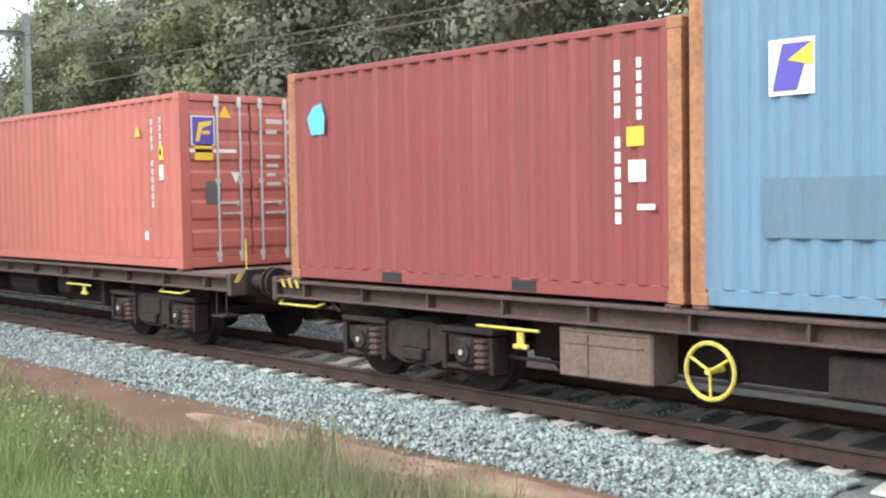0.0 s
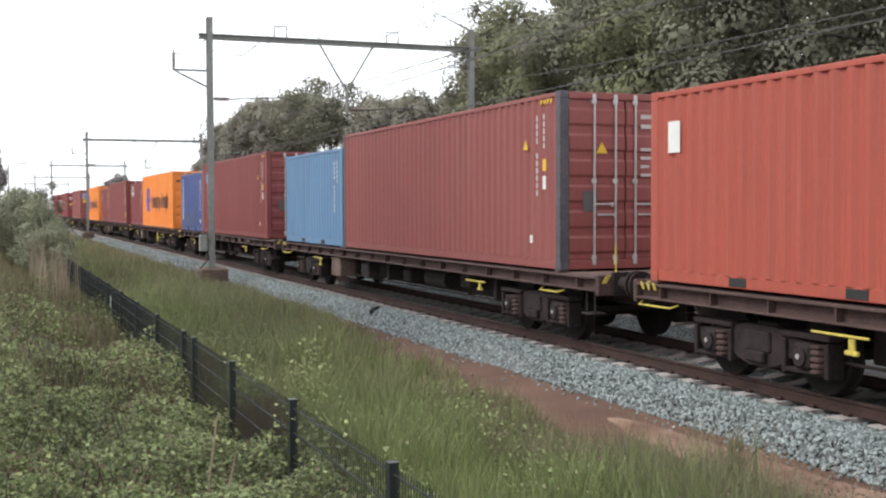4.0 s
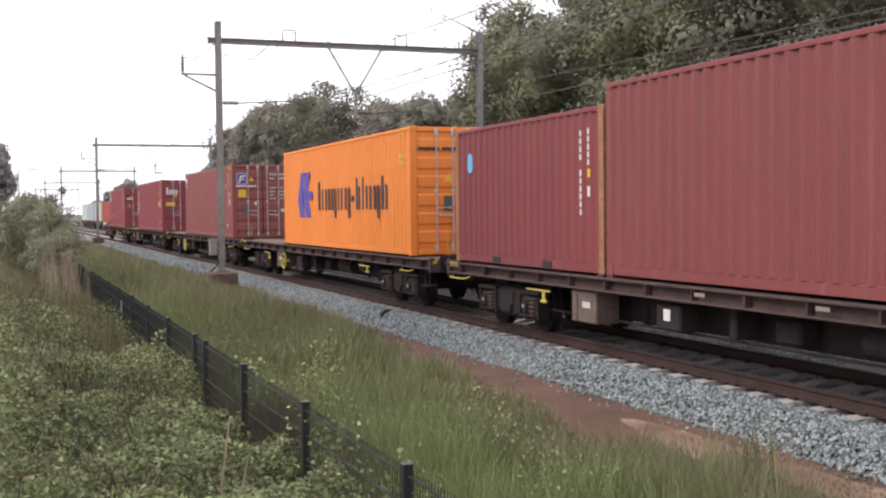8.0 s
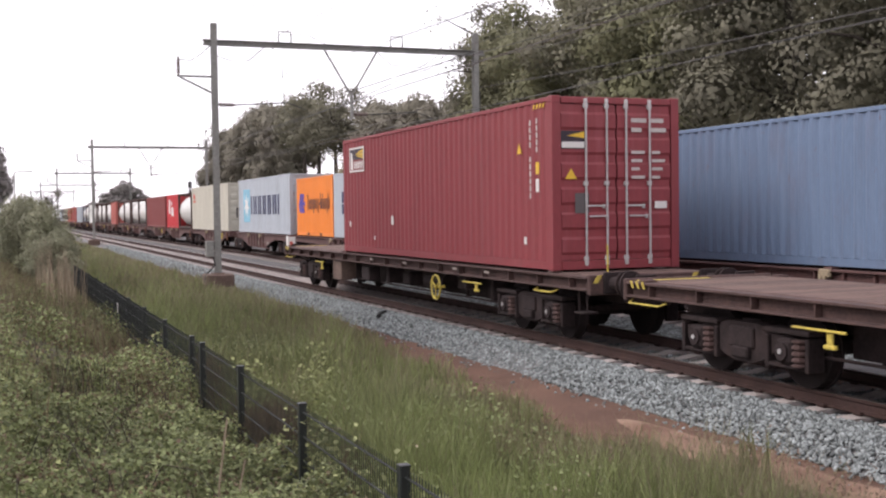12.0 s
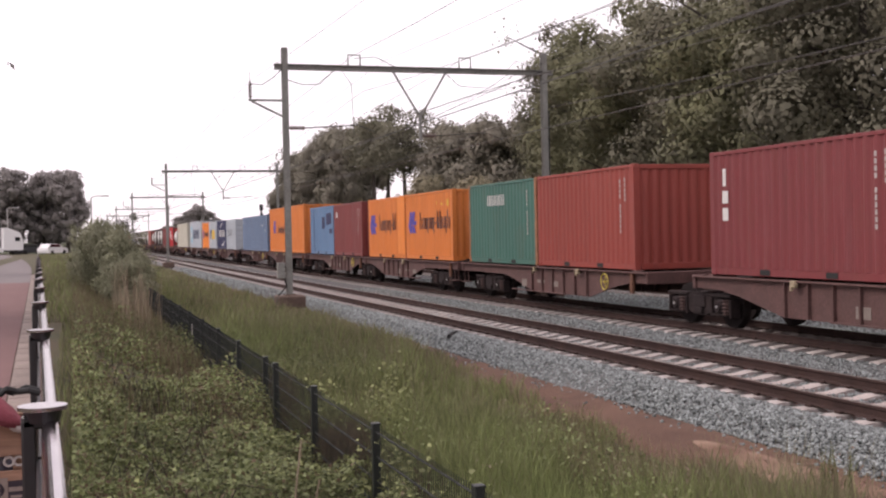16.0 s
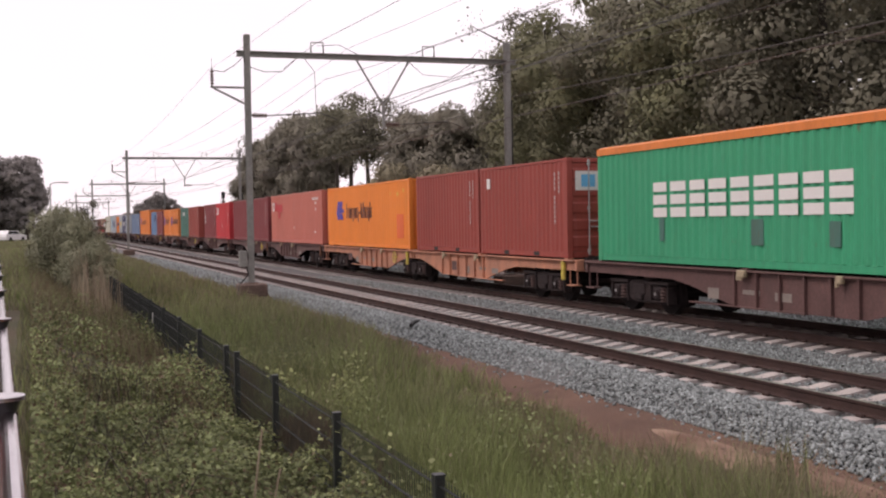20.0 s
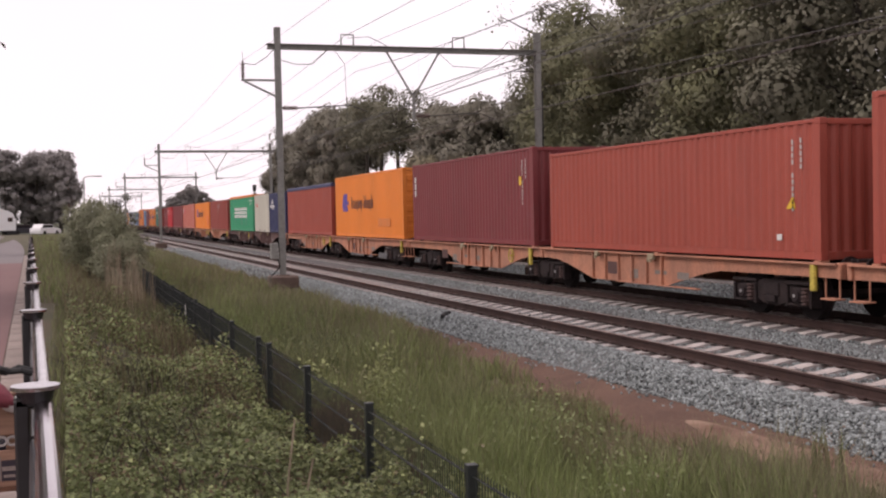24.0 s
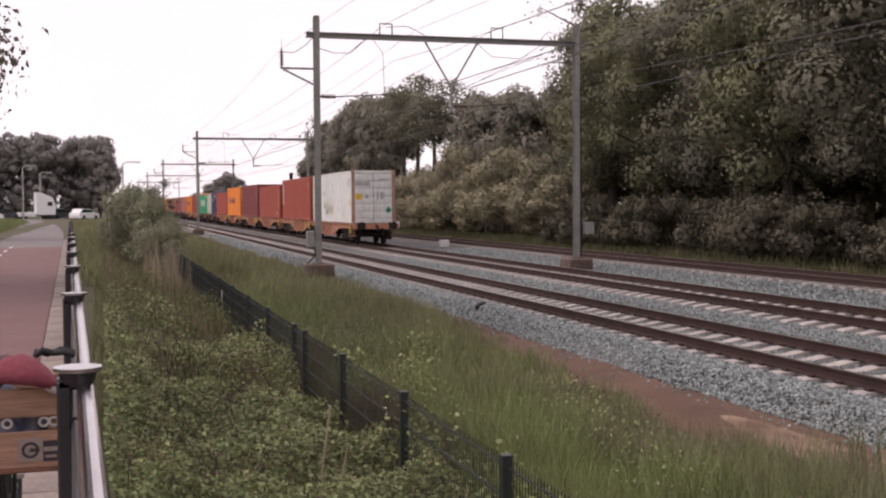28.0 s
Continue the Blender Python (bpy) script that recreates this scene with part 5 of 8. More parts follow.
    # twenty-foot boxes at the rear of the wagons
    small = {0: (RED, "red steel container with a sky-blue round sticker"), 1: (BLUE2, "blue steel container with an upright white word"), 2: (MAROON, "maroon steel container with a pale company board"),
             3: (RED, "dark red steel container with a pale company board"), 4: (RED2, "brick-red steel container with a pale mark"), 5: (SKYBLUE, "light blue steel container with plain sides"),
             6: (BLUE2, "blue steel container with an upright white word and dark patches"), 7: (MAROON, "maroon steel container with a pale company board"), 8: (MAROON, "maroon steel container with a pale blue sticker")}
    for k, (m, lab) in small.items():
        c = container(1, y20(k), C20, STD, m, lab, False, POSTRUST if k in (0, 1, 6, 8) else None)
        id_marks(c, STD, None, True, DECAL_W, 1.0 if k else 1.15)
        if k == 0:
            decal(c, STD, DECAL_S, [[(0.42, 2.0), (0.55, 2.15), (0.72, 2.18), (0.78, 2.0), (0.76, 1.80), (0.5, 1.80)]], "sticker", "sky-blue round sticker")
            decal(c, STD, DECAL_Y, [(C20 - 0.62, 1.45, 0.2, 0.18)], "sticker", "yellow sticker")
            decal(c, STD, DECAL_W, [(C20 - 0.60, 1.12, 0.2, 0.2), (C20 - 0.5, 0.86, 0.2, 0.05)], "sticker", "white stickers")
        if k in (1, 6):
            letters(c, DECAL_W, rungs_of([(0.58, 2.16 - i * 0.275, 0.25, 0.21) for i in range(7)], 2, 0.36), "upright white word as level bars")
            if k == 6:
                decal(c, STD, BLUE3, [[(0.85, 0.2), (3.95, 0.2), (3.95, 1.2), (3.55, 1.2), (3.55, 0.92), (2.5, 0.92), (2.5, 0.66), (1.6, 0.66), (1.6, 0.88), (0.85, 0.88)]], "faded_patch", "dark overpainted patch with stepped edges")
                decal(c, STD, DECAL_W, [[(C20 - 0.75, 0.45), (C20 - 0.62, 0.56), (C20 - 0.5, 0.45), (C20 - 0.62, 0.34)]], "sticker", "white diamond sticker")
        if k in (2, 3, 7):
            ray_board(c, STD, 0.66 if k == 7 else 0.48, 1.80 if k == 7 else 1.74, 1.10, 0.60, NAVY)
            decal(c, STD, DECAL_Y, [(C20 - 0.6, 1.5, 0.14, 0.14)], "sticker", "yellow sticker")
        if k == 4:
            decal(c, STD, DECAL_W, [(0.45, 1.75, 0.28, 0.42)], "sticker", "white sticker")
        if k == 8:
            decal(c, STD, DECAL_S, [[(0.66, 1.80), (0.72, 1.72), (0.84, 1.72), (0.90, 1.80), (0.90, 2.02), (0.84, 2.10), (0.72, 2.10), (0.66, 2.02)]], "sticker", "pale blue sticker")
            decal(c, STD, DECAL_Y, [(C20 - 0.5, 1.5, 0.09, 0.13)], "sticker", "yellow sticker")
            decal(c, STD, DECAL_W, [(C20 - 0.5, 1.2, 0.08, 0.16)], "sticker", "white sticker")


def tank_container(y, L, mat_, label):
    """A white tank lying in an open steel frame."""
    root = new("tank_container")
    tagged(root, label, "container", "containers of the far train")
    MOVERS.append((root, 2, y, DECK))
    one("tank", mat_, root, lambda g: [g.cyl((0, 0.45, 1.3), (0, L - 0.45, 1.3), 1.14, 28), g.cyl((0, 0.45, 1.3), (0, 0.12, 1.3), 1.14, 28, 0.55), g.cyl((0, L - 0.45, 1.3), (0, L - 0.12, 1.3), 1.14, 28, 0.55)])

    def fr(g):
        for yy in (0.08, L - 0.08):
            for sg in (-1, 1):
                g.box((sg * 1.14, yy, 1.295), (0.15, 0.15, 2.59), 0.02)
            g.box((0, yy, 0.09), (2.3, 0.14, 0.16), 0.02)
            g.box((0, yy, 2.5), (2.3, 0.14, 0.16), 0.02)
        for sg in (-1, 1):
            g.box((sg * 1.14, L / 2, 0.09), (0.12, L - 0.2, 0.14), 0.02)
            g.box((sg * 1.14, L / 2, 2.53), (0.08, L - 0.2, 0.10), 0.02)
    one("frame", FRAME, root, fr)
    one("walkway", STEEL, root, lambda g: g.box((0, L / 2, 2.5), (0.6, L - 0.6, 0.04), 0.01))
    return root


def far_train():
    T = 2
    # units: near edge, far edge, which end shares a bogie, colour, label, buffers at the near end
    lb = "brown articulated container wagon with deep fish-bellied beams"
    ls = "faded orange articulated container wagon with deep fish-bellied beams"
    pairs = [(-151.3, -139.1, -138.0, -125.8, SALMON, ls), (-124.4, -112.2, -111.0, -98.8, SALMON, ls), (-97.4, -85.2, -84.2, -72.0, SALMON, ls),
             (-71.3, -59.0, -58.2, -46.0, BROWNW, lb), (-44.3, -32.0, -31.2, -19.0, SALMON, ls), (-17.8, -5.6, -4.6, 7.6, BROWNW, lb),
             (9.4, 21.7, 25.0, 37.4, BROWNW, lb), (39.1, 51.4, 52.7, 65.0, BROWNW, lb), (67.0, 79.2, 80.4, 92.6, BROWNW, lb),
             (96.9, 109.6, 110.4, 122.9, BROWNW, lb), (124.1, 136.3, 139.6, 153.0, BROWNW, lb), (153.6, 165.9, 166.9, 179.1, BROWNW, lb),
             (180.0, 192.2, 193.5, 205.7, BROWNW, lb), (208.2, 220.4, 221.8, 234.0, BROWNW, lb), (236.4, 248.6, 250.0, 262.2, BROWNW, lb), (264.5, 276.7, 278.0, 290.2, BROWNW, lb),
             (292.0, 304.2, 305.5, 317.7, BROWNW, lb), (320.0, 332.2, 333.5, 345.7, BROWNW, lb)]
    for a, b, c, d, colr, lab in pairs:
        pocket_unit(a, b, "far", colr, lab, True)
        pocket_unit(c, d, "near", colr, lab, False)
    c = container(T, -151.3, C40, HIGH, WHITE, "white steel container with rust streaks and green diamond stickers", True, RUSTPOST, None, WHITE)
    end_decal(c, RUSTY, [(0.02, 0.3, 0.03, 1.2), (0.02, 1.9, 0.03, 0.7)], "rust_stain", "brown rust streaks")
    decal(c, HIGH, FADED, [(0.35, 2.15, 1.05, 0.26)], "faded_patch", "grey faded board")
    decal(c, HIGH, FADED, [(3.95, 1.62, 0.22, 0.22)], "faded_patch", "pale grey worn label")
    decal(c, HIGH, RUSTRUN, [(4.62 + 0.27 * i + 0.11 * math.sin(5 * i), 0.42 + 0.13 * (1 + math.sin(2.3 * i)), 0.045 + 0.03 * (i % 2), 0.5 + 0.38 * math.sin(1.7 * i + 1) ** 2) for i in range(9)], "rust_stain", "yellow-brown rust runs")
    decal(c, HIGH, RUSTY, [(2.55, 0.55, 0.05, 0.30), (4.6, 0.5, 0.14, 0.10), (4.85, 0.42, 0.05, 0.34), (5.3, 0.52, 0.10, 0.06), (8.4, 0.6, 0.04, 0.3), (9.6, 0.4, 0.08, 0.06)], "rust_stain", "brown rust streaks")
    decal(c, HIGH, DECAL_G, [[(3.92, 0.98), (4.09, 1.24), (4.26, 0.98), (4.09, 0.72)]], "sticker", "green diamond sticker")
    decal(c, HIGH, DECAL_W, [[(3.94, 1.40), (4.24, 1.40), (4.09, 1.22)]], "sticker", "white wedge-shaped sticker")
    decal(c, HIGH, DECAL_Y, [(C40 - 0.75, 0.95, 0.26, 0.34)], "sticker", "yellow sticker")
    decal(c, HIGH, FADED, [(C40 - 1.1 + 0.3 * (i % 2), 2.35 - 0.16 * (i // 2), 0.2, 0.10) for i in range(6)], "lettering", "faint grey marks")
    end_decal(c, DECAL_Y, [(0.22, 1.28, 0.34, 0.34)], "sticker", "yellow sticker")
    end_decal(c, DECAL_G, [[(1.88, 0.72), (2.06, 0.92), (2.24, 0.72), (2.06, 0.52)]], "sticker", "green diamond sticker")
    end_decal(c, DECAL_W, [[(0.24, 0.58), (0.44, 0.78), (0.64, 0.58), (0.44, 0.34)]], "sticker", "white diamond sticker")
    end_decal(c, FADED, [(0.76, 1.36, 0.16, 0.22), (1.5, 2.35, 0.6, 0.09), (1.6, 1.3, 0.18, 0.42), (1.4, 1.3, 0.10, 0.42), (0.2, 2.05, 0.8, 0.24)], "lettering", "faint grey marks")
    c = container(T, -138.0, C40, HIGH, RED2, "brick-red steel container with an upright white word", False)
    id_marks(c, HIGH)
    decal(c, HIGH, DECAL_W, [(0.42, 2.35 - i * 0.26, 0.26, 0.20) for i in range(6)], "lettering", "upright white word as bars")
    end_decal(c, DECAL_W, [(0.4, 2.1, 0.4, 0.14)], "lettering")
    c = container(T, -124.4, C40, STD, RED2, "brick-red steel container with a yellow triangle", False)
    id_marks(c, STD)
    decal(c, STD, DECAL_Y, [[(C40 - 1.05, 0.95), (C40 - 0.75, 0.95), (C40 - 0.82, 1.2)]], "sticker", "yellow triangle")
    decal(c, STD, DECAL_W, [(C40 - 1.35, 0.35, 0.16, 0.12)], "sticker", "white sticker")
    c = container(T, -111.0, C40, HIGH, MAROON, "maroon steel container with an upright white word", False)
    id_marks(c, HIGH)
    decal(c, HIGH, DECAL_W, [(0.3, 2.2 - i * 0.26, 0.18, 0.22) for i in range(3)], "lettering", "upright white word as bars")
    decal(c, HIGH, DECAL_Y, [(C40 - 1.1, 1.8, 0.2, 0.26)], "sticker", "yellow sticker")
    c = container(T, -97.4, C40, HIGH, ORANGE, "tall orange steel container with a dark word")
    orange_side(c, HIGH, (1.5, 1.2, 1.3, 0.85), (3.4, 7.4), (1.2, 1.32, 1.7, 1.9))
    decal(c, HIGH, ORANGE2, [(8.2, 0.5, 2.0, 0.35)], "faded_patch", "dull patch of worn paint")
    c = container(T, -84.2, C40, STD, RED2, "rust-red open-top container under a navy tarpaulin", False, None, NAVY)
    c = container(T, -71.3, C20, STD, NAVY, "navy blue steel container with white marks", True)
    decal(c, STD, DECAL_W, [[(0.85, 1.88), (1.30, 2.10), (1.62, 2.26), (1.34, 2.02), (1.66, 1.96)], [(1.0, 1.86), (1.4, 1.92), (1.75, 1.90), (1.5, 1.84)], (0.55, 1.64, 0.5, 0.15), (1.12, 1.64, 0.34, 0.15), (1.52, 1.64, 0.5, 0.15), (0.75, 1.54, 1.1, 0.045), (4.1, 2.10, 0.7, 0.15), (4.9, 2.10, 0.7, 0.15), (4.1, 1.80, 0.45, 0.1)], "lettering", "white bars of a word and a bird-like mark")
    end_marks(c, STD)
    c = container(T, -65.1, C20, STD, CREAM, "cream steel container with a red mark", False)
    decal(c, STD, DECAL_R, [[(0.60, 1.88), (0.68, 1.78), (0.82, 1.78), (0.90, 1.88), (0.82, 1.99), (0.68, 1.99)], (0.98, 1.88, 0.42, 0.09), (0.98, 1.76, 0.55, 0.07)], "logo", "red ring mark and bars of a short word")
    c = container(T, -58.2, C40, STD, GREEN, "green open-top container with white word bars, orange tarpaulin", False, None, ORANGE2)
    bars = split_bars(2.65, 1.02, 0.76, (0.82, 0.9, 0.82, 0.9, 0.9, 0.9, 0.82, 0.82, 0.9), 0.12, 0.45)
    letters(c, DECAL_W, rungs_of(bars), "large white level bars of a word")
    decal(c, STD, DECAL_W, [(C40 - 1.9 + i * 0.2, 2.2, 0.12, 0.10) for i in range(8)] + [(C40 - 1.4, 1.98, 0.4, 0.09)], "lettering", "white number marks")
    decal(c, STD, TEAL, [(2.9, 0.5, 0.2, 0.5), (6.3, 0.45, 0.4, 0.5), (8.6, 0.45, 0.3, 0.45)], "faded_patch", "dull patches")
    c = container(T, -44.3, C20, STD, FARRED, "dark red steel container with a blue and white door board", True)
    id_marks(c, STD)
    decal(c, STD, DECAL_W, [(0.55, 1.95, 0.26, 0.3)], "sticker", "white sticker")
    end_decal(c, DECAL_W, [(0.25, 1.75, 0.8, 0.5)], "logo", "pale company board")
    end_decal_over(c, DECAL_S, [(0.42, 1.84, 0.4, 0.32)])
    c = container(T, -38.1, C20, STD, FARRED, "dark red steel container with white number marks", False)
    id_marks(c, STD)
    c = container(T, -31.2, C40, STD, ORANGE, "orange steel container with a dark word", False)
    orange_side(c, STD, (1.6, 1.15, 1.3, 0.80), (3.3, 7.3), (1.05, 1.2, 1.65, 1.85))
    decal(c, STD, PATCH_ORANGE, [(10.65, 0.40, 0.85, 0.9)], "faded_patch", "red-orange patch of newer paint")
    decal(c, STD, DECAL_Y, [(C40 - 0.75, 2.1, 0.12, 0.14), (C40 - 1.5, 2.0, 0.2, 0.12), (C40 - 2.4, 2.05, 0.1, 0.1)], "sticker", "small yellow stickers")
    c = container(T, -17.8, C40, STD, SALMON_RED, "faded red steel container with scarlet patches", False)
    decal(c, STD, DECAL_W, [(0.42, 1.72, 0.16, 0.48), (0.58, 2.07, 0.2, 0.12), (0.58, 1.72, 0.2, 0.12), (0.88, 1.72, 0.14, 0.48)], "logo", "white angular mark")
    decal(c, STD, SCARLET, [(1.15, 1.72, 0.5, 0.5), (1.75, 1.68, 1.4, 0.4), (2.0, 1.3, 0.4, 0.4)], "faded_patch", "scarlet patches of newer paint")
    decal(c, STD, DECAL_W, [(C40 - 1.9 + i * 0.2, 2.15, 0.13, 0.12) for i in range(6)] + [(C40 - 1.4, 1.95, 0.3, 0.1), (C40 - 1.3, 1.6, 0.12, 0.16), (C40 - 1.5, 0.55, 0.2, 0.1), (6.0, 0.75, 0.1, 0.12)], "lettering", "white number marks")
    c = container(T, -4.6, C40, STD, MAROON, "maroon steel container with white number marks", False)
    id_marks(c, STD)
    c = container(T, 9.4, C20, STD, SCARLET, "scarlet steel container with a white mark", True)
    decal(c, STD, DECAL_W, [(0.45, 1.75, 0.18, 0.5), (0.63, 2.1, 0.2, 0.15), (0.63, 1.75, 0.2, 0.15), (1.0, 1.75, 0.16, 0.5), (1.28, 1.75, 0.12, 0.5), (2.9, 0.85, 0.14, 0.16), (C20 - 0.5, 1.6, 0.14, 0.2)], "logo", "white angular mark")
    id_marks(c, STD, None, False)
    end_decal(c, DECAL_W, [(0.3, 1.75, 0.2, 0.34), (0.6, 1.75, 0.2, 0.34), (0.88, 1.75, 0.1, 0.34)], "logo", "white angular mark")
    c = container(T, 15.55, C20, STD, MAROON, "maroon steel container with an upright white word", False)
    id_marks(c, STD)
    decal(c, STD, DECAL_W, [(0.52, 1.86, 0.12, 0.36), (0.50, 1.50, 0.22, 0.26), (0.50, 1.14, 0.22, 0.26)], "lettering", "upright white word as bars")
    c = container(T, 25.1, C20, STD, FARRED, "brick-red steel container with corrugated ends", False)
    id_marks(c, STD)
    c = container(T, 31.25, C20, STD, TEAL, "dull green steel container with a white word", False, POSTRUST)
    letters(c, DECAL_W, pairs_of(word(1.9, 1.85, 0.34, (0.62, 0.5, 0.55, 0.3, 0.5, 0.5, 0.5), 0.16), 0.26), "white paired bars of a word")
    id_marks(c, STD, None, False)
    c = container(T, 39.1, C20, STD, ORANGE2, "orange steel container with a dark word", False)
    orange_side(c, STD, (0.4, 1.03, 1.12, 0.85), (2.0, 5.76), (1.02, 1.18, 1.62, 1.85))
    decal(c, STD, DECAL_Y, [(C20 - 0.62, 2.0, 0.2, 0.24), (C20 - 1.35, 2.05, 0.22, 0.08), (C20 - 1.9, 2.1, 0.08, 0.1)], "sticker", "yellow stickers")
    c = container(T, 45.3, C20, STD, ORANGE2, "orange steel container with a dark word", False)
    orange_side(c, STD, (0.3, 1.03, 1.15, 0.85), (1.96, 5.76), (1.02, 1.18, 1.62, 1.90), DECAL_K, 4.95)
    decal(c, STD, ORANGE, [(4.95, 0.17, 1.0, 2.35)], "panel", "brighter orange panel of newer paint")
    c = container(T, 52.7, C20, STD, RED, "dark red steel container with white marks", False)
    id_marks(c, STD)
    decal(c, STD, DECAL_W, [(0.6, 1.9, 0.3, 0.3)], "sticker", "white sticker")
    c = container(T, 58.9, C20, STD, SKYBLUE, "light blue steel container with navy patches", False)
    decal(c, STD, WORNBLUE, [(0.5, 0.17, 0.55, 2.3)], "faded_patch", "darker blue stripe of newer paint")
    decal(c, STD, NAVY, [(3.2, 1.4, 0.72, 0.62), (4.3, 1.6, 0.75, 0.6), (5.1, 1.65, 0.5, 0.55), (5.1, 1.12, 0.6, 0.25)], "faded_patch", "navy patches")
    c = container(T, 67.0, C40, HIGH, ORANGE2, "dull orange steel container with a dark word", False)
    orange_side(c, HIGH, (1.5, 1.25, 1.1, 0.80), (3.45, 7.3), (1.12, 1.25, 1.62, 1.8))
    c = container(T, 80.4, C40, STD, GREYBLUE, "grey-blue steel container with barred doors")
    end_marks(c, STD)
    decal(c, STD, DECAL_W, [(C40 - 2.2, 1.75, 0.2, 0.16), (C40 - 1.0, 1.3, 0.12, 0.3), (0.6, 2.1, 0.2, 0.2)], "sticker", "small white stickers")
    c = container(T, 97.0, C20, STD, GREY, "grey steel container with a faded dark word", True)
    letters(c, DECAL_D, pairs_of(split_bars(1.1, 1.15, 0.6, (0.75, 0.8, 0.75, 0.75, 0.8), 0.35, 0.3), 0.22), "faded dark paired bars of a word")
    end_marks(c, STD)
    c = container(T, 103.5, C20, STD, NAVY, "navy steel container with white word bars and two curved strokes", False)
    letters(c, DECAL_W, pairs_of(split_bars(1.0, 1.1, 0.62, (0.85, 1.05, 1.0), 0.12, 0.36) + split_bars(3.1, 1.1, 0.62, (0.85, 0.85, 0.85, 0.95), 0.10, 0.38), 0.28), "bold white paired bars of a word")
    decal(c, STD, DECAL_W, [[(2.2, 1.98), (2.35, 2.0), (2.75, 2.28), (3.9, 2.36), (3.9, 2.22), (2.95, 2.14), (2.4, 1.92)], [(3.5, 0.30), (3.6, 0.48), (4.4, 0.52), (5.0, 0.82), (4.95, 0.55), (4.4, 0.32)]], "logo", "two white curved strokes")
    c = container(T, 110.5, C20, STD, GREY, "pale grey-blue steel container with a blue and yellow logo", False)
    decal(c, STD, NAVY, [(1.2, 0.95, 0.45, 0.4), (1.2, 1.4, 1.1, 0.45)], "logo", "dark blue logo bars")
    decal(c, STD, DECAL_Y, [[(2.5, 0.9), (2.4, 1.35), (2.8, 1.8), (4.6, 1.8), (4.9, 1.35), (4.6, 0.9)]], "logo", "yellow logo field")
    decal(c, STD, DECAL_W, [(1.5, 0.62, 0.5, 0.16)], "lettering", "white bar")
    c = container(T, 116.7, C20, STD, ORANGE, "orange steel container with a dark word", False)
    orange_side(c, STD, (0.4, 1.03, 1.12, 0.85), (2.0, 5.6), (1.02, 1.18, 1.62, 1.85))
    c = container(T, 124.1, C40, HIGH, GREY, "light grey steel container with large dark word bars", True, None, None, GREY)
    decal(c, HIGH, PALEBLUE, [(1.35, 0.55, 1.75, 1.8)], "logo", "faded sky-blue square")
    decal_over(c, DECAL_W, [star(2.22, 1.45, 0.72, 0.30)], 0.002)
    letters(c, NAVY, pairs_of([(3.35 + i * 1.14, 0.98, 0.94, 0.98) for i in range(6)]), "dark paired bars of a large word")
    c = container(T, 139.6, 13.4, HIGH, CREAM, "cream steel container with a red mark", True, None, None, CREAM)
    decal(c, HIGH, DECAL_R, word(0.6, 2.1, 0.30, (0.8, 0.8, 0.7), 0.12) + [(0.6, 1.85, 1.2, 0.12)], "lettering", "red bars of a short word")
    end_decal(c, DECAL_D, [(0.5, 0.8, 0.5, 0.6)], "data_plate", "dark plate")
    end_decal(c, DECAL_R, [(1.4, 2.2, 0.6, 0.16), (1.4, 1.95, 0.5, 0.10)], "lettering", "red bars on the door")
    tank_container(153.6, C20, TANKMAT, "white tank in an open frame")
    c = container(T, 159.8, C20, STD, SCARLET, "scarlet steel container with white marks", True)
    decal(c, STD, DECAL_W, [(1.2, 1.1, 0.8, 1.1), (2.6, 0.9, 1.1, 0.7), (2.6, 1.75, 0.4, 0.3)], "lettering", "white marks")
    container(T, 166.9, C40, STD, RED, "dark red steel container with plain sides", False)
    tank_container(180.0, C20, TANKMAT, "white tank in an open frame")
    tank_container(186.1, C20, TANKMAT, "white tank in an open frame")
    tank_container(193.5, C20, TANKMAT, "white tank in an open frame")
    tank_container(199.6, C20, TANKMAT, "white tank in an open frame")
    container(T, 208.2, C20, STD, PINK, "faded orange-red steel container", False)
    for yt in (214.4, 221.8, 227.9, 236.4, 250.0, 256.1):
        tank_container(yt, C20, TANKMAT, "white tank in an open frame")
    c = container(T, 242.6, C20, STD, WHITE, "white steel container with a grey board on its door", True, None, None, WHITE)
    end_decal(c, FADED, [(0.75, 1.1, 0.95, 0.85)], "data_plate", "grey board")
    decal(c, STD, FADED, [(2.4, 1.2, 1.3, 0.8)], "faded_patch", "grey faded board")
    container(T, 264.5, C40, STD, GREY, "light grey steel container with plain sides", False)
    container(T, 278.0, C40, STD, FARRED, "dark red steel container with plain sides", False)
    container(T, 292.0, C40, STD, RED2, "brick-red steel container with plain sides", False)
    container(T, 305.5, C40, STD, CREAM, "cream steel container with plain sides", False)
    container(T, 320.0, C40, STD, GREY, "light grey steel container with plain sides", False)
    container(T, 333.5, C40, STD, WHITE, "white steel container with plain sides", False)


near_train()
far_train()

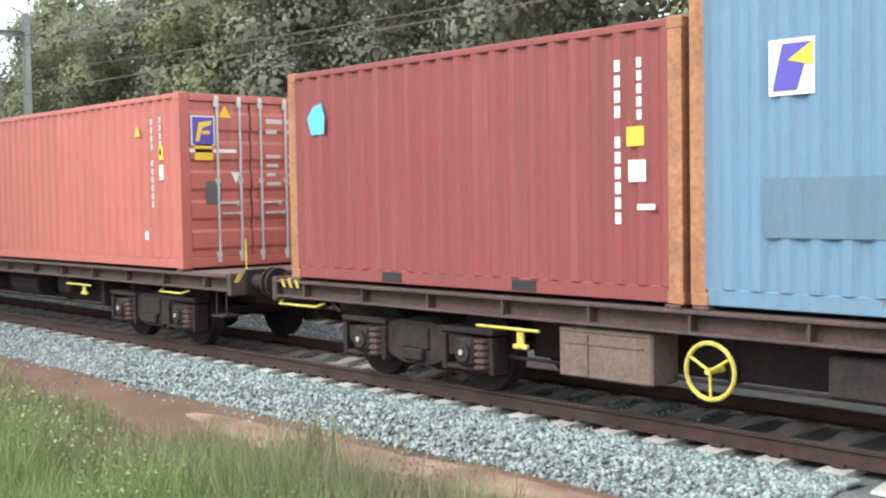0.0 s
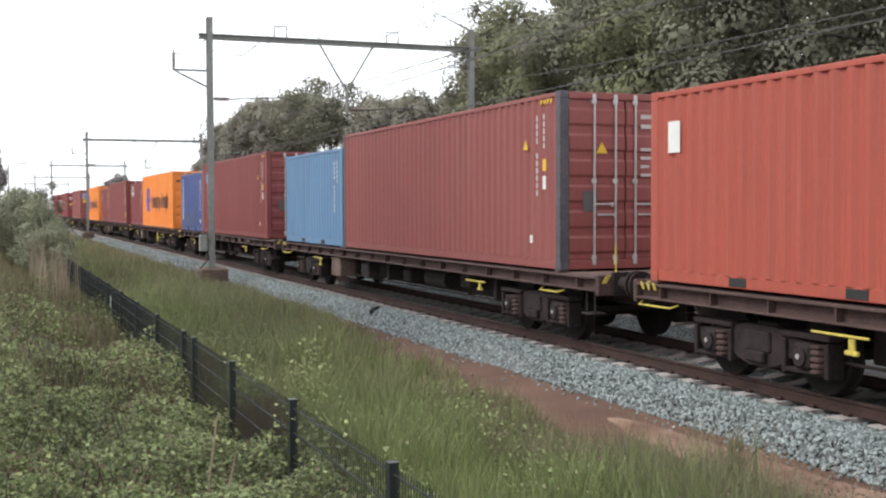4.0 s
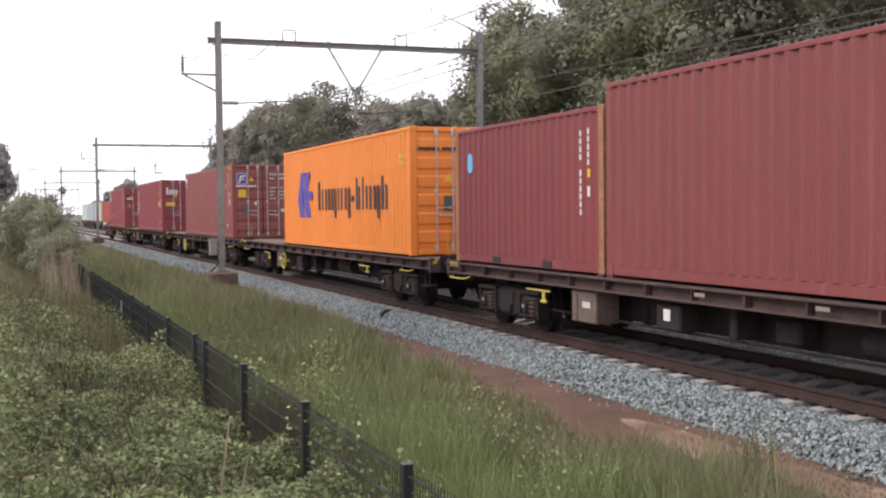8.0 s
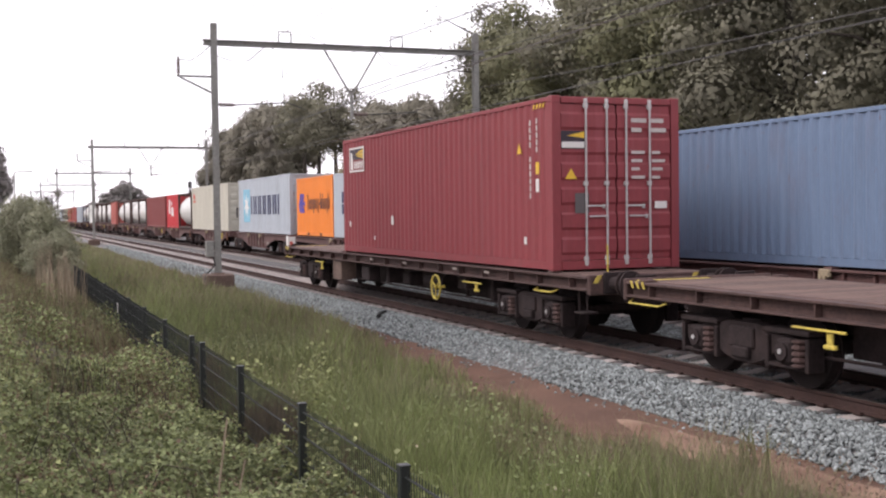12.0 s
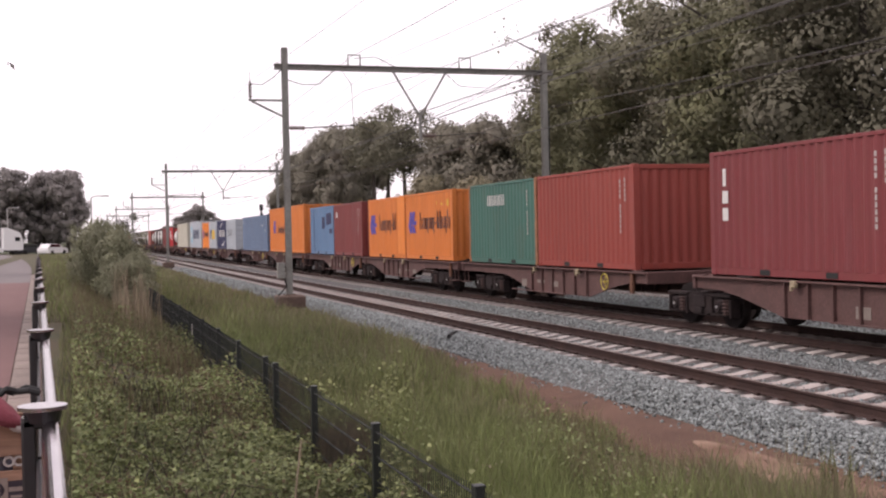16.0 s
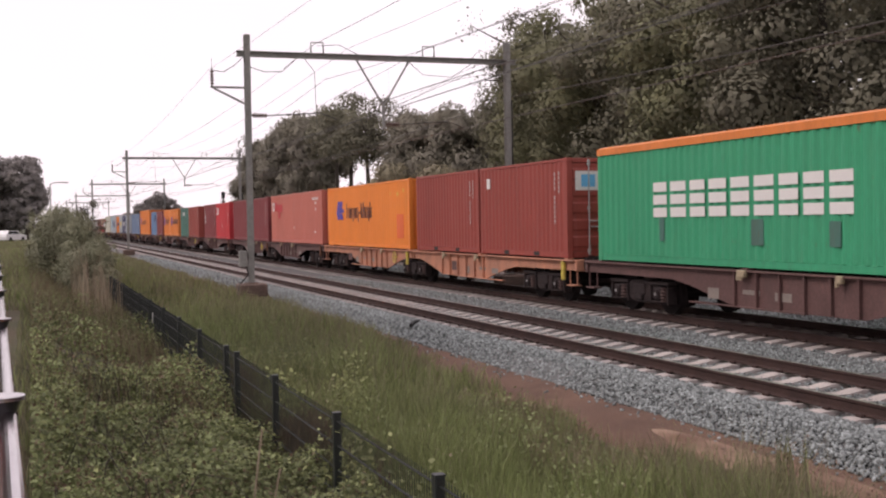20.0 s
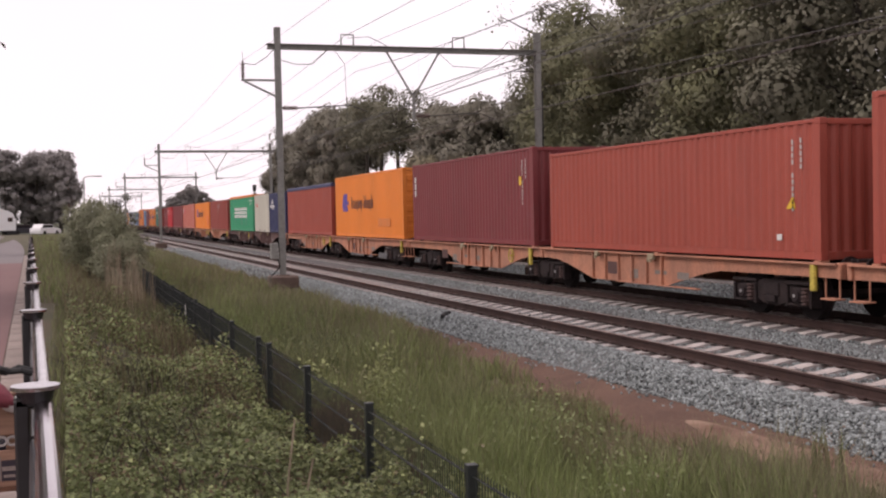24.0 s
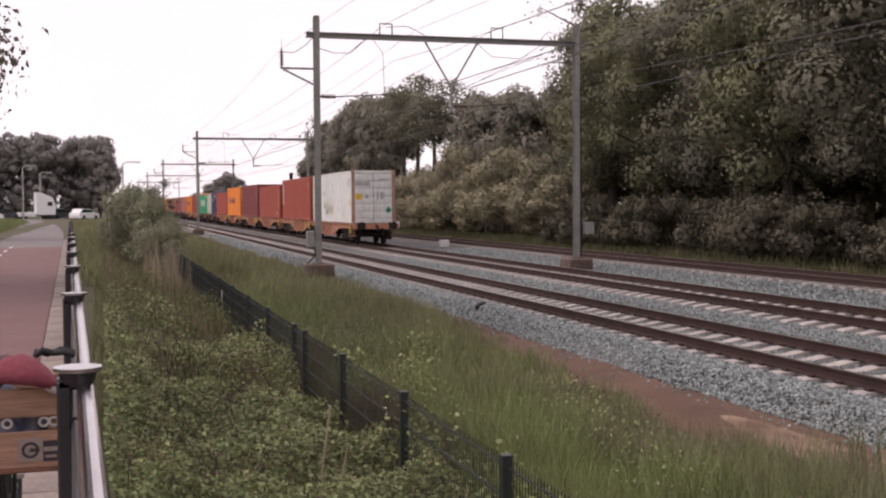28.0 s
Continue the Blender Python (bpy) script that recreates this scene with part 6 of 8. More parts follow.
# ================= overhead line =================
def gantry(y, dx, full):
    root = new("overhead_line_gantry")
    root.location = (dx, y, 0)
    tagged(root, "grey-green steel portal carrying the overhead wires over two tracks", "gantry", "gantries along the line")

    def hpole(g, h):
        for sg in (-1, 1):
            g.box((0, sg * 0.10, h / 2 + 0.1), (0.20, 0.022, h), 0.004)
        g.box((0, 0, h / 2 + 0.1), (0.016, 0.19, h))
    for x, h in ((GX1, 8.55), (GX2, 8.63)):
        p = part("pole", cached(("hpole", h), "pole", POLEMAT, lambda g: hpole(g, h)), root, (x, 0, 0))
        part("pole_base", cached(("pbase", 0), "pole_base", BOXGREY, lambda g: [g.box((0, 0, -0.08), (0.95, 0.95, 0.45), 0.05), g.box((0, 0, 0.16), (0.42, 0.42, 0.04), 0.01)]), root, (x, 0, 0), "weathered concrete footing")
    part("beam", cached(("gbeam", 0), "beam", POLEMAT, lambda g: [g.box(((GX1 + GX2) / 2, 0, 8.085), (GX2 - GX1 + 0.75, 0.20, 0.022), 0.005), g.box(((GX1 + GX2) / 2, 0, 7.915), (GX2 - GX1 + 0.75, 0.20, 0.022), 0.005), g.box(((GX1 + GX2) / 2, 0, 8.0), (GX2 - GX1 + 0.7, 0.02, 0.15))]), root)
    xm = 11.81
    part("hanger", cached(("hang", 0), "hanger", POLEMAT, lambda g: [g.cyl((xm - 0.97, 0, 7.91), (xm - 0.06, 0, 6.40), 0.035, 8), g.cyl((xm + 0.97, 0, 7.91), (xm + 0.06, 0, 6.40), 0.035, 8), g.box((xm, 0, 5.98), (0.10, 0.10, 0.95), 0.01)]), root)
    ins = cached(("ins", 0), "insulator", INSUL, lambda g: [g.cyl((-0.28, 0, 0), (0.28, 0, 0), 0.035, 8)] + [g.cyl((-0.2 + 0.1 * i, 0, 0), (-0.16 + 0.1 * i, 0, 0), 0.085, 10) for i in range(5)])
    arm = cached(("arm", 0), "registration_arm", WIREMAT, lambda g: [g.cyl((0, 0, 0), (1.9, 0, 0.12), 0.022, 6), g.cyl((1.9, 0, 0.12), (2.5, 0, -0.10), 0.016, 6)])
    for x, zz, way in ((GX1 + 0.38, 5.90, 1), (xm + 0.32, 5.66, 1)):
        part("insulator", ins, root, (x, 0, zz))
        part("registration_arm", arm, root, (x + 0.25, 0, zz))
    loop = cached(("loop", 0), "wire_frame", POLEMAT, lambda g: g.pipe([(-0.22, 0, 0), (-0.22, 0, 0.36), (0.22, 0, 0.36), (0.22, 0, 0)], 0.028, 6))
    for x in (9.43, 13.53):
        part("wire_frame", loop, root, (x, 0, 8.11))
    part("bracket", cached(("brk", 0), "bracket", POLEMAT, lambda g: [g.box((GX1 - 0.63, 0, 6.84), (1.26, 0.07, 0.07), 0.01), g.cyl((GX1 - 1.15, 0, 6.80), (GX1, 0, 6.25), 0.035, 8)]), root)
    part("insulator", cached(("insv", 0), "insulator", INSUL, lambda g: [g.cyl((0, 0, 0), (0, 0, 0.62), 0.03, 8)] + [g.cyl((0, 0, 0.08 + 0.1 * i), (0, 0, 0.12 + 0.1 * i), 0.075, 10) for i in range(5)] + [g.cyl((0, 0, 0.62), (0, 0, 0.95), 0.008, 5)]), root, (GX1 - 1.2, 0, 6.86))

    cables = (([(GX1 - 1.15, 0, 7.40), (GX1 - 0.8, 0, 7.36), (GX1 - 0.4, 0, 7.62), (GX1 - 0.1, 0, 7.92)], 0.014),
              ([(GX1 + 0.1, 0, 7.55), (GX1 + 0.6, 0, 7.40), (GX1 + 1.2, 0, 7.42), (GX1 + 1.75, 0, 7.92)], 0.014),
              ([(GX1 + 2.0, 0, 7.91), (GX1 + 2.35, 0.0, 7.45), (GX1 + 2.4, 0, 5.6)], 0.010),
              ([(xm + 0.97, 0, 7.91), (xm + 1.5, 0, 7.45), (xm + 2.6, 0, 7.40), (xm + 3.4, 0, 7.91)], 0.012),
              ([(9.43, 0, 8.35), (10.2, 0, 8.42), (10.9, 0, 8.10)], 0.012),
              ([(15.2, 0, 8.1), (15.5, 0, 8.42), (16.1, 0, 8.2)], 0.012))
    for j, (pts, r_) in enumerate(cables):
        part("jumper_cable", cached(("jump", j), "jumper_cable", WIREMAT, lambda g: g.pipe(pts, r_, 5)), root)
    if full:
        part("switch_box", cached(("swb", 0), "switch_box", POLEMAT, lambda g: g.box((0, 0, 0), (0.26, 0.22, 0.55), 0.02)), root, (GX1 - 0.30, -0.1, 1.0), "small grey box on the pole")
        part("switch_box", cached(("swb", 1), "switch_box", POLEMAT, lambda g: g.box((0, 0, 0), (0.34, 0.26, 0.45), 0.02)), root, (GX2 + 0.45, -0.1, 1.25), "small grey box on the pole")
        part("cable", cached(("cab", 0), "cable", RUBBER, lambda g: g.pipe([(GX1 - 0.2, -0.12, 0.75), (GX1 - 0.12, -0.13, 0.45), (GX1 - 0.45, -0.2, 0.12), (GX1 - 0.5, -0.3, -0.1)], 0.025, 6)), root)
        part("cable", cached(("cab", 1), "cable", RUBBER, lambda g: g.pipe([(GX2 + 0.13, -0.12, 0.2), (GX2 + 0.13, -0.12, 6.6)], 0.025, 6)), root)
    return root


for i, gy in enumerate(GANTRY_Y):
    gantry(gy, GANTRY_DX[i], i < 2)


def wire(name, pts, r, label):
    g = Geo()
    g.pipe(pts, r, 5)
    return tagged(new(name, g.mesh(name, WIREMAT)), label, "cable", "overhead wires")


def span(x0, x1, z, sag, n=8, zig=0.0):
    """Points of a wire over all the gantries, hanging between them."""
    out = []
    for i, (a, b) in enumerate(zip(GANTRY_Y, GANTRY_Y[1:])):
        for k in range(n):
            t = k / n
            out.append((x0 + (zig if (i % 2 == 0) else -zig) * (1 - 2 * t), a + (b - a) * t, z - 4 * sag * t * (1 - t)))
    out.append((x1, GANTRY_Y[-1], z))
    return out


for xc in (X1, X2):
    for dx in (-0.03, 0.03):
        wire("contact_wire", span(xc + dx, xc, 5.35, 0.0, 4, 0.2), 0.007, "dark contact wire over the track")
    wire("messenger_wire", span(xc, xc, 7.20, 0.9, 10), 0.008, "hanging messenger wire over the track")
    dr = Geo()
    for a, b in zip(GANTRY_Y[:4], GANTRY_Y[1:5]):
        for k in range(1, 8):
            t = k / 8
            dr.cyl((xc, a + (b - a) * t, 5.35), (xc, a + (b - a) * t, 7.20 - 3.6 * t * (1 - t)), 0.002, 4)
    tagged(new("dropper_wires", dr.mesh("dropper_wires", WIREMAT)), "thin dropper wires between messenger and contact wire", "cable", "overhead wires", "stuff")
for xx, zz, sg, r in ((9.43, 8.42, 0.55, 0.009), (13.53, 8.42, 0.55, 0.009), (10.6, 8.30, 0.7, 0.007), (5.77, 7.44, 0.6, 0.005), (16.9, 6.74, 0.62, 0.014), (15.4, 7.62, 0.5, 0.011), (16.6, 8.35, 0.6, 0.008)):
    wire("feeder_wire", span(xx, xx, zz, sg), r, "hanging feeder wire along the line")
wire("cross_wire", [(11.81, 39.27, 6.45), (13.6, 39.27, 7.05), (15.4, 39.27, 7.62), (16.6, 39.1, 8.05)], 0.016, "thick cable from the hanger over the far pole")

# ================= mesh fence =================
fence = tagged(new("mesh_fence"), "low black-green welded mesh fence with square posts", "fence")
FPOSTS = [-0.95, 1.56, 4.08, 6.61, 9.12, 11.65, 14.0, 14.8, 17.3, 19.8, 22.3, 24.8, 27.3, 29.8, 32.3, 34.8, 37.3, 39.8, 42.3]
FH = 1.06
fp = cached(("fpost", 0), "post", FENCEMAT, lambda g: [g.box((0, 0, FENCE_TOP - 0.6 + 0.02), (0.065, 0.065, 1.20), 0.006), g.box((0, 0, FENCE_TOP + 0.025), (0.075, 0.075, 0.015), 0.004)])
for y in FPOSTS:
    part("post", fp, fence, (FENCE_X, y, 0))


def fpanel(g, w):
    n = max(2, round(w / 0.05))
    for i in range(1, n):
        y = w * i / n
        g.box((0.0, y, FENCE_TOP - FH / 2 + 0.012), (0.005, 0.005, FH))
    for z in (0.02, 0.22, 0.42, 0.62, 0.82, 1.02):
        for dx in (-0.006, 0.006):
            g.box((dx, w / 2, FENCE_TOP - FH + z), (0.006, w, 0.0065))


for a, b in zip(FPOSTS, FPOSTS[1:]):
    w = b - a - 0.066
    part("mesh_panel", cached(("fpan", round(w, 2)), "mesh_panel", FENCEMAT, lambda g: fpanel(g, w)), fence, (FENCE_X, a + 0.033, 0))
tagged(one("fence_tag", DECAL_W, None, lambda g: g.box((FENCE_X - 0.04, 24.0, 0.30), (0.006, 0.10, 0.22), 0.002)), "small pale tag hung on the mesh fence", "tag")

# ================= railing, cycle path =================
PZ = 0.50


def rx(y):
    return -0.007 - 0.0275 * y


railing = tagged(new("railing"), "dark steel railing with round flat post caps", "railing")
RP = [0.58 + 3.6 * i for i in range(-1, 14)]
post_m = cached(("rpost", 0), "post", RAILBLACK, lambda g: [g.box((-0.045, 0, PZ + 0.53), (0.05, 0.07, 1.06), 0.008), g.box((-0.02, 0, 1.55), (0.10, 0.07, 0.05), 0.01), g.box((-0.045, 0, PZ + 0.01), (0.14, 0.14, 0.02), 0.004)])
cap_m = cached(("rcap", 0), "post_cap", RAILGREY, lambda g: [g.cyl((0, 0, 1.588), (0, 0, 1.602), 0.082, 32)])
neck_m = cached(("rneck", 0), "cap_neck", RAILBLACK, lambda g: [g.cyl((0, 0, 1.545), (0, 0, 1.588), 0.055, 24, 0.066)])
bal_m = cached(("rbal", 0), "baluster", STEEL, lambda g: g.cyl((-0.012, 0, 0.72), (-0.012, 0, 1.40), 0.005, 5))
lean = math.atan(0.0275)
for i, y in enumerate(RP):
    p = part("post", post_m, railing, (rx(y), y, 0))
    part("post_cap", cap_m, p, (0, 0, 0), "flat round polished cap")
    part("cap_neck", neck_m, p, (0, 0, 0))
    if i + 1 < len(RP):
        w = 3.6
        for nm, dx, z, r, m_ in (("top_rail", 0.026, 1.52, 0.033, RAILGREY), ("lower_rail", -0.012, 1.41, 0.012, RAILBLACK), ("lower_rail", -0.012, 0.72, 0.014, RAILBLACK)):
            part(nm, cached(("rtube", r), nm, m_, lambda g: g.cyl((0, 0.03, 0), (0, w - 0.03, 0), r, 20)), railing, (rx(y) + dx, y, z), turn=lean, label="polished steel tube" if nm == "top_rail" else "")
        if -1 < y < 9:
            for k in range(1, 36):
                yy = y + k * 0.10
                part("baluster", bal_m, railing, (rx(yy), yy, 0))
        else:
            part("baluster_panel", cached(("balp", 0), "baluster_panel", STEEL, lambda g: [g.cyl((-0.012, k * 0.10, 0.72), (-0.012, k * 0.10, 1.40), 0.005, 4) for k in range(1, 36)]), railing, (rx(y), y, 0), turn=lean)["kind"] = "stuff"

# the path is one strip along the railing that bends to the left far away
ys = np.concatenate([np.arange(-14, 60, 2.0), np.arange(60, 172, 6.0)])
V, F = [], []
for y in ys:
    bend = max(0.0, y - 60) ** 2 * 0.00035
    for t in (0.0, 0.25, 0.5, 0.75, 1.0):
        xr = rx(y) - 0.36 - bend
        V.append((xr - t * 3.7, y, PZ + 0.006 * math.sin(t * 3.1)))
for i in range(len(ys) - 1):
    for j in range(4):
        F.append((i * 5 + j, i * 5 + j + 1, (i + 1) * 5 + j + 1, (i + 1) * 5 + j))
cut = 4 * sum(1 for y in ys[1:] if y <= 50)
tagged(new("cycle_path", np_mesh("cycle_path", V, F[:cut], ASPHALT, True)), "worn reddish asphalt cycle path", "", "", "structure")
tagged(new("road", np_mesh("road", V, F[cut:], ROADGREY, True)), "worn grey asphalt road beyond the red path", "", "", "structure")
kerb = tagged(new("kerb"), "row of worn pale kerb stones beside the path", "", "", "structure")
ks = cached(("kerbstone", 0), "kerb_stone", KERB, lambda g: g.box((0, 0.5, PZ - 0.09), (0.30, 0.99, 0.20), 0.015))
for i in range(-6, 62):
    part("kerb_stone", ks, kerb, (rx(i) - 0.20, i, 0.004 * ((i * 7) % 3 - 1)), turn=lean)
for i in range(10):
    y = 14 + i * 4.0
    tagged(one("lane_mark", DECAL_W, None, lambda g: g.box((rx(y) - 2.35, y, PZ + 0.012), (0.09, 1.3, 0.006), 0.001)), "worn white dash on the path", "", "", "structure")
profile_sheet("path_verge", [(-60, 0.45), (-9, 0.48), (-5.4, 0.52), (-4.55, 0.49), (-3.4, 0.43), (-0.2, 0.42)], -14, 172, 60, SOIL, 0.02, label="mown grass beside the cycle path")

# ================= plants =================
def blades(name, pts, h, w, material, label, category="grass", bend=0.45, kind="stuff"):
    """Grass blades: three triangles each, bent to one side."""
    n = len(pts)
    a = rng.uniform(0, 2 * np.pi, n)
    side = np.stack([np.cos(a), np.sin(a), np.zeros(n)], 1)
    b = rng.uniform(0, 2 * np.pi, n)
    ln = np.stack([np.cos(b), np.sin(b), np.zeros(n)], 1) * (rng.uniform(0.1, 1.0, n) * bend)[:, None]
    up = np.array([0, 0, 1.0])
    h, w = np.asarray(h)[:, None], np.asarray(w)[:, None]
    p0 = pts - side * w * 0.5
    p1 = pts + side * w * 0.5
    m = pts + (up * 0.55 + ln * 0.35) * h
    p2, p3 = m - side * w * 0.38, m + side * w * 0.38
    p4 = pts + (up * 0.95 + ln * 1.05) * h
    V = np.stack([p0, p1, p2, p3, p4], 1).reshape(-1, 3)
    F = np.array([(0, 1, 3), (0, 3, 2), (2, 3, 4)])[None] + (np.arange(n) * 5)[:, None, None]
    return tagged(new(name, np_mesh(name, V, F.reshape(-1, 3), material)), label, category, "", kind)


def leaf_arrays(pts, size, flat=0.0, face=None):
    """Pointed leaves, each two triangles folded along the middle, turned at random; flat lays them level, face turns them outwards."""
    n = len(pts)
    d = rng.normal(size=(n, 3))
    d[:, 2] *= (1 - flat)
    if face is not None:
        d -= 0.85 * (d * face).sum(1)[:, None] * face
    d /= np.linalg.norm(d, axis=1)[:, None]
    e = rng.normal(size=(n, 3))
    e[:, 2] *= (1 - flat)
    if face is not None:
        e -= 0.85 * (e * face).sum(1)[:, None] * face
    e -= (e * d).sum(1)[:, None] * d
    e /= np.linalg.norm(e, axis=1)[:, None]
    if face is not None:
        e *= np.where((np.cross(e, d) * face).sum(1) < 0, -1.0, 1.0)[:, None]
    nn = np.cross(d, e)
    s = np.asarray(size)[:, None]
    V = np.stack([pts - d * s * 0.5, pts + e * s * 0.36 + nn * s * 0.10, pts + d * s * 0.5, pts - e * s * 0.36 + nn * s * 0.10], 1).reshape(-1, 3)
    F = np.array([(0, 1, 2), (0, 2, 3)])[None] + (np.arange(n) * 4)[:, None, None]
    return V, F.reshape(-1, 3)


def leaves(name, pts, size, material, label, category, flat=0.0, kind="stuff"):
    V, F = leaf_arrays(pts, size, flat)
    return tagged(new(name, np_mesh(name, V, F, material)), label, category, "", kind)


def verge_z(x):
    return np.interp(x, [-0.28, 0.0, 0.5, 1.2, 2.0, 3.0, 4.2, 6.5, 7.0], [0.42, 0.30, -0.05, -0.28, -0.40, -0.46, -0.50, -0.49, -0.47])


def fbm(x, y, s):
    return np.array([noise.noise((a * s, b * s, 5.5)) for a, b in zip(x, y)])


def field(x0, x1, y0, y1, n, power=1.0):
    return rng.uniform(x0, x1, n), y0 + (y1 - y0) * rng.uniform(0, 1, n) ** power


def grass_edge(y):
    """Where the grass ends against the sand."""
    e = np.interp(y, [4, 8.5, 9.5, 10.4, 11, 12.2, 13.2, 15.3, 18, 20, 24, 30], [6.85, 6.75, 6.65, 6.5, 6.4, 6.35, 6.45, 6.65, 6.9, 7.2, 7.55, 7.7])
    return e + 0.10 * np.sin(y * 1.9 + 1) + 0.07 * np.sin(y * 4.3)


# tall meadow grass between fence and sand, thinning out towards the sand
for nm, y0, y1, n, h0, h1, w0, dens in (("behind", -4, 3.5, 7000, 0.25, 0.55, 0.016, 1), ("near", 3.5, 15, 36000, 0.26, 0.62, 0.0085, 1), ("mid", 15, 34, 22000, 0.25, 0.58, 0.018, 1), ("far", 34, 110, 22000, 0.25, 0.55, 0.035, 1)):
    x, y = field(2.42, 7.9, y0, y1, int(n * 1.35))
    n = len(x)
    f = fbm(x, y, 0.55)
    edge = grass_edge(y)
    keep = (x < edge - np.abs(rng.normal(0, 0.14, n))) & (f > -0.55)
    x, y, f = x[keep], y[keep], f[keep]
    tall = np.clip((edge[keep] - x) / 1.2, 0.45, 1.0)
    tuft = fbm(x + 17, y, 1.9)
    h = rng.uniform(h0, h1, len(x)) * tall * (1 + 0.5 * f) * (1 + 0.55 * tuft)
    P = np.stack([x, y, verge_z(x) - 0.02], 1)
    dry = rng.uniform(0, 1, len(x)) < np.clip(0.14 + 0.16 * (x - 5.2) + 0.3 * (f < -0.2) + 0.25 * np.clip((y - 18) / 12, 0, 1) + 0.5 * np.clip((11.5 - y) / 2, 0, 1) * np.clip((x - 4.7) / 0.8, 0, 1), 0.05, 0.7)
    blades("meadow_grass", P[~dry], h[~dry], np.full((~dry).sum(), w0), GRASS, "tall green meadow grass", "grass", 0.6)
    blades("meadow_grass", P[dry], h[dry] * 1.15, np.full(dry.sum(), w0 * 0.8), DRYGRASS, "dry brownish grass stalks with seed heads")
# withered grass standing against the fence, and a pale leafy plant by a post
x, y = field(2.36, 2.95, 3.5, 17, 9500)
P = np.stack([x, y, verge_z(x) - 0.02], 1)[fbm(x, y, 0.6) > -0.15]
blades("fence_grass", P, rng.uniform(0.35, 0.85, len(P)), np.full(len(P), 0.009), BROWNGRASS, "withered brown grass standing against the fence")
for cx, cy, cz, rr, nn in ((3.62, 13.6, 0.10, 0.35, 420), (2.44, 9.2, 0.15, 0.30, 420), (2.40, 6.6, 0.05, 0.26, 420), (2.42, 5.9, -0.05, 0.30, 380), (2.45, 7.5, -0.05, 0.3, 260), (2.6, 12.4, 0.3, 0.25, 260)):
    P = np.array([cx, cy, cz]) + rng.normal(size=(nn, 3)) * np.array([0.10, rr, rr * 0.6])
    leaves("climbing_weed", P, rng.uniform(0.025, 0.07, nn), LEAF_LIME, "yellow-green leafy weed leaning on the fence", "weeds", 0.3)
# dry tufts and purplish seed heads on the near sand edge
x, y = field(4.6, 6.95, 5.5, 14.5, 9000)
k = (x < grass_edge(y) + 0.08 - 0.3 * (y > 9.8)) & (fbm(x, y, 0.8) + 0.30 * (x - 5.6) > rng.uniform(-0.1, 0.5, len(x)))
P = np.stack([x, y, verge_z(x) - 0.02], 1)[k]
kind_ = rng.uniform(0, 1, len(P))
for m_, lo_, hi_, lab_ in ((GRASS, 0.0, 0.2, "green grass tufts at the edge of the sand"), (DRYGRASS, 0.2, 0.6, "dry pale grass tufts at the edge of the sand"), (BROWNGRASS, 0.6, 1.0, "withered brown grass at the edge of the sand")):
    k = (kind_ >= lo_) & (kind_ < hi_)
    blades("dry_tufts", P[k], rng.uniform(0.2, 0.52, k.sum()), np.full(k.sum(), 0.008), m_, lab_)
top = P[(rng.uniform(0, 1, len(P)) < 0.13) & (P[:, 1] < 9.6)]
hh = rng.uniform(0.34, 0.62, len(top))
P = np.repeat(top, 9, 0) + np.stack([rng.normal(0, 0.016, len(top) * 9), rng.normal(0, 0.016, len(top) * 9), np.repeat(hh, 9) + np.tile(np.linspace(-0.11, 0.03, 9), len(top))], 1)
leaves("seed_heads", P, rng.uniform(0.018, 0.034, len(P)), SEED, "purplish-brown seed heads over the grass", "grass", 0.0)
# two stout green blades at the edge
x, y = rng.normal(6.55, 0.10, 40), rng.normal(8.9, 0.14, 40)
blades("sedge", np.stack([x, y, verge_z(x)], 1), rng.uniform(0.4, 0.72, 40), np.full(40, 0.018), GRASS, "stout green sedge at the edge of the sand", "grass", 0.25)
# broad-leaved weeds in the grass, and along the fence
x, y = field(2.45, 5.3, 5, 30, 26000, 1.2)
f = fbm(x, y, 0.8)
k = f > -0.02 + 0.10 * (x - 2.5)
P = np.stack([x, y, verge_z(x) + rng.uniform(0.05, 0.55, len(x)) * (0.6 + f)], 1)[k]
leaves("weeds", P, rng.uniform(0.02, 0.05, len(P)), LEAF_BRAMBLE, "broad-leaved green weeds in the grass", "weeds", 0.4)
x, y = field(2.6, 5.2, 6, 40, 90)
P = np.concatenate([np.stack([a + rng.normal(0, 0.05, 12), b + rng.normal(0, 0.05, 12), verge_z(a) + 0.52 + rng.normal(0, 0.03, 12)], 1) for a, b in zip(x, y)])
leaves("umbel_flowers", P, rng.uniform(0.015, 0.03, len(P)), REED, "small cream flower heads in the grass", "flowers", 0.7)

# brambles between railing and fence
def mound(x, y):
    return 0.12 + 0.26 * (0.5 + 0.5 * np.sin(1.7 * x + 0.6 * y)) * (0.5 + 0.5 * np.sin(0.9 * y - 1.3 * x + 1)) + 0.22 * np.clip(fbm(x, y, 0.9) + 0.35, 0, 1) + 0.34 * np.clip((x - 1.4) / 0.8, 0, 1) * (0.55 + 0.45 * np.sin(0.8 * y + 1.0))


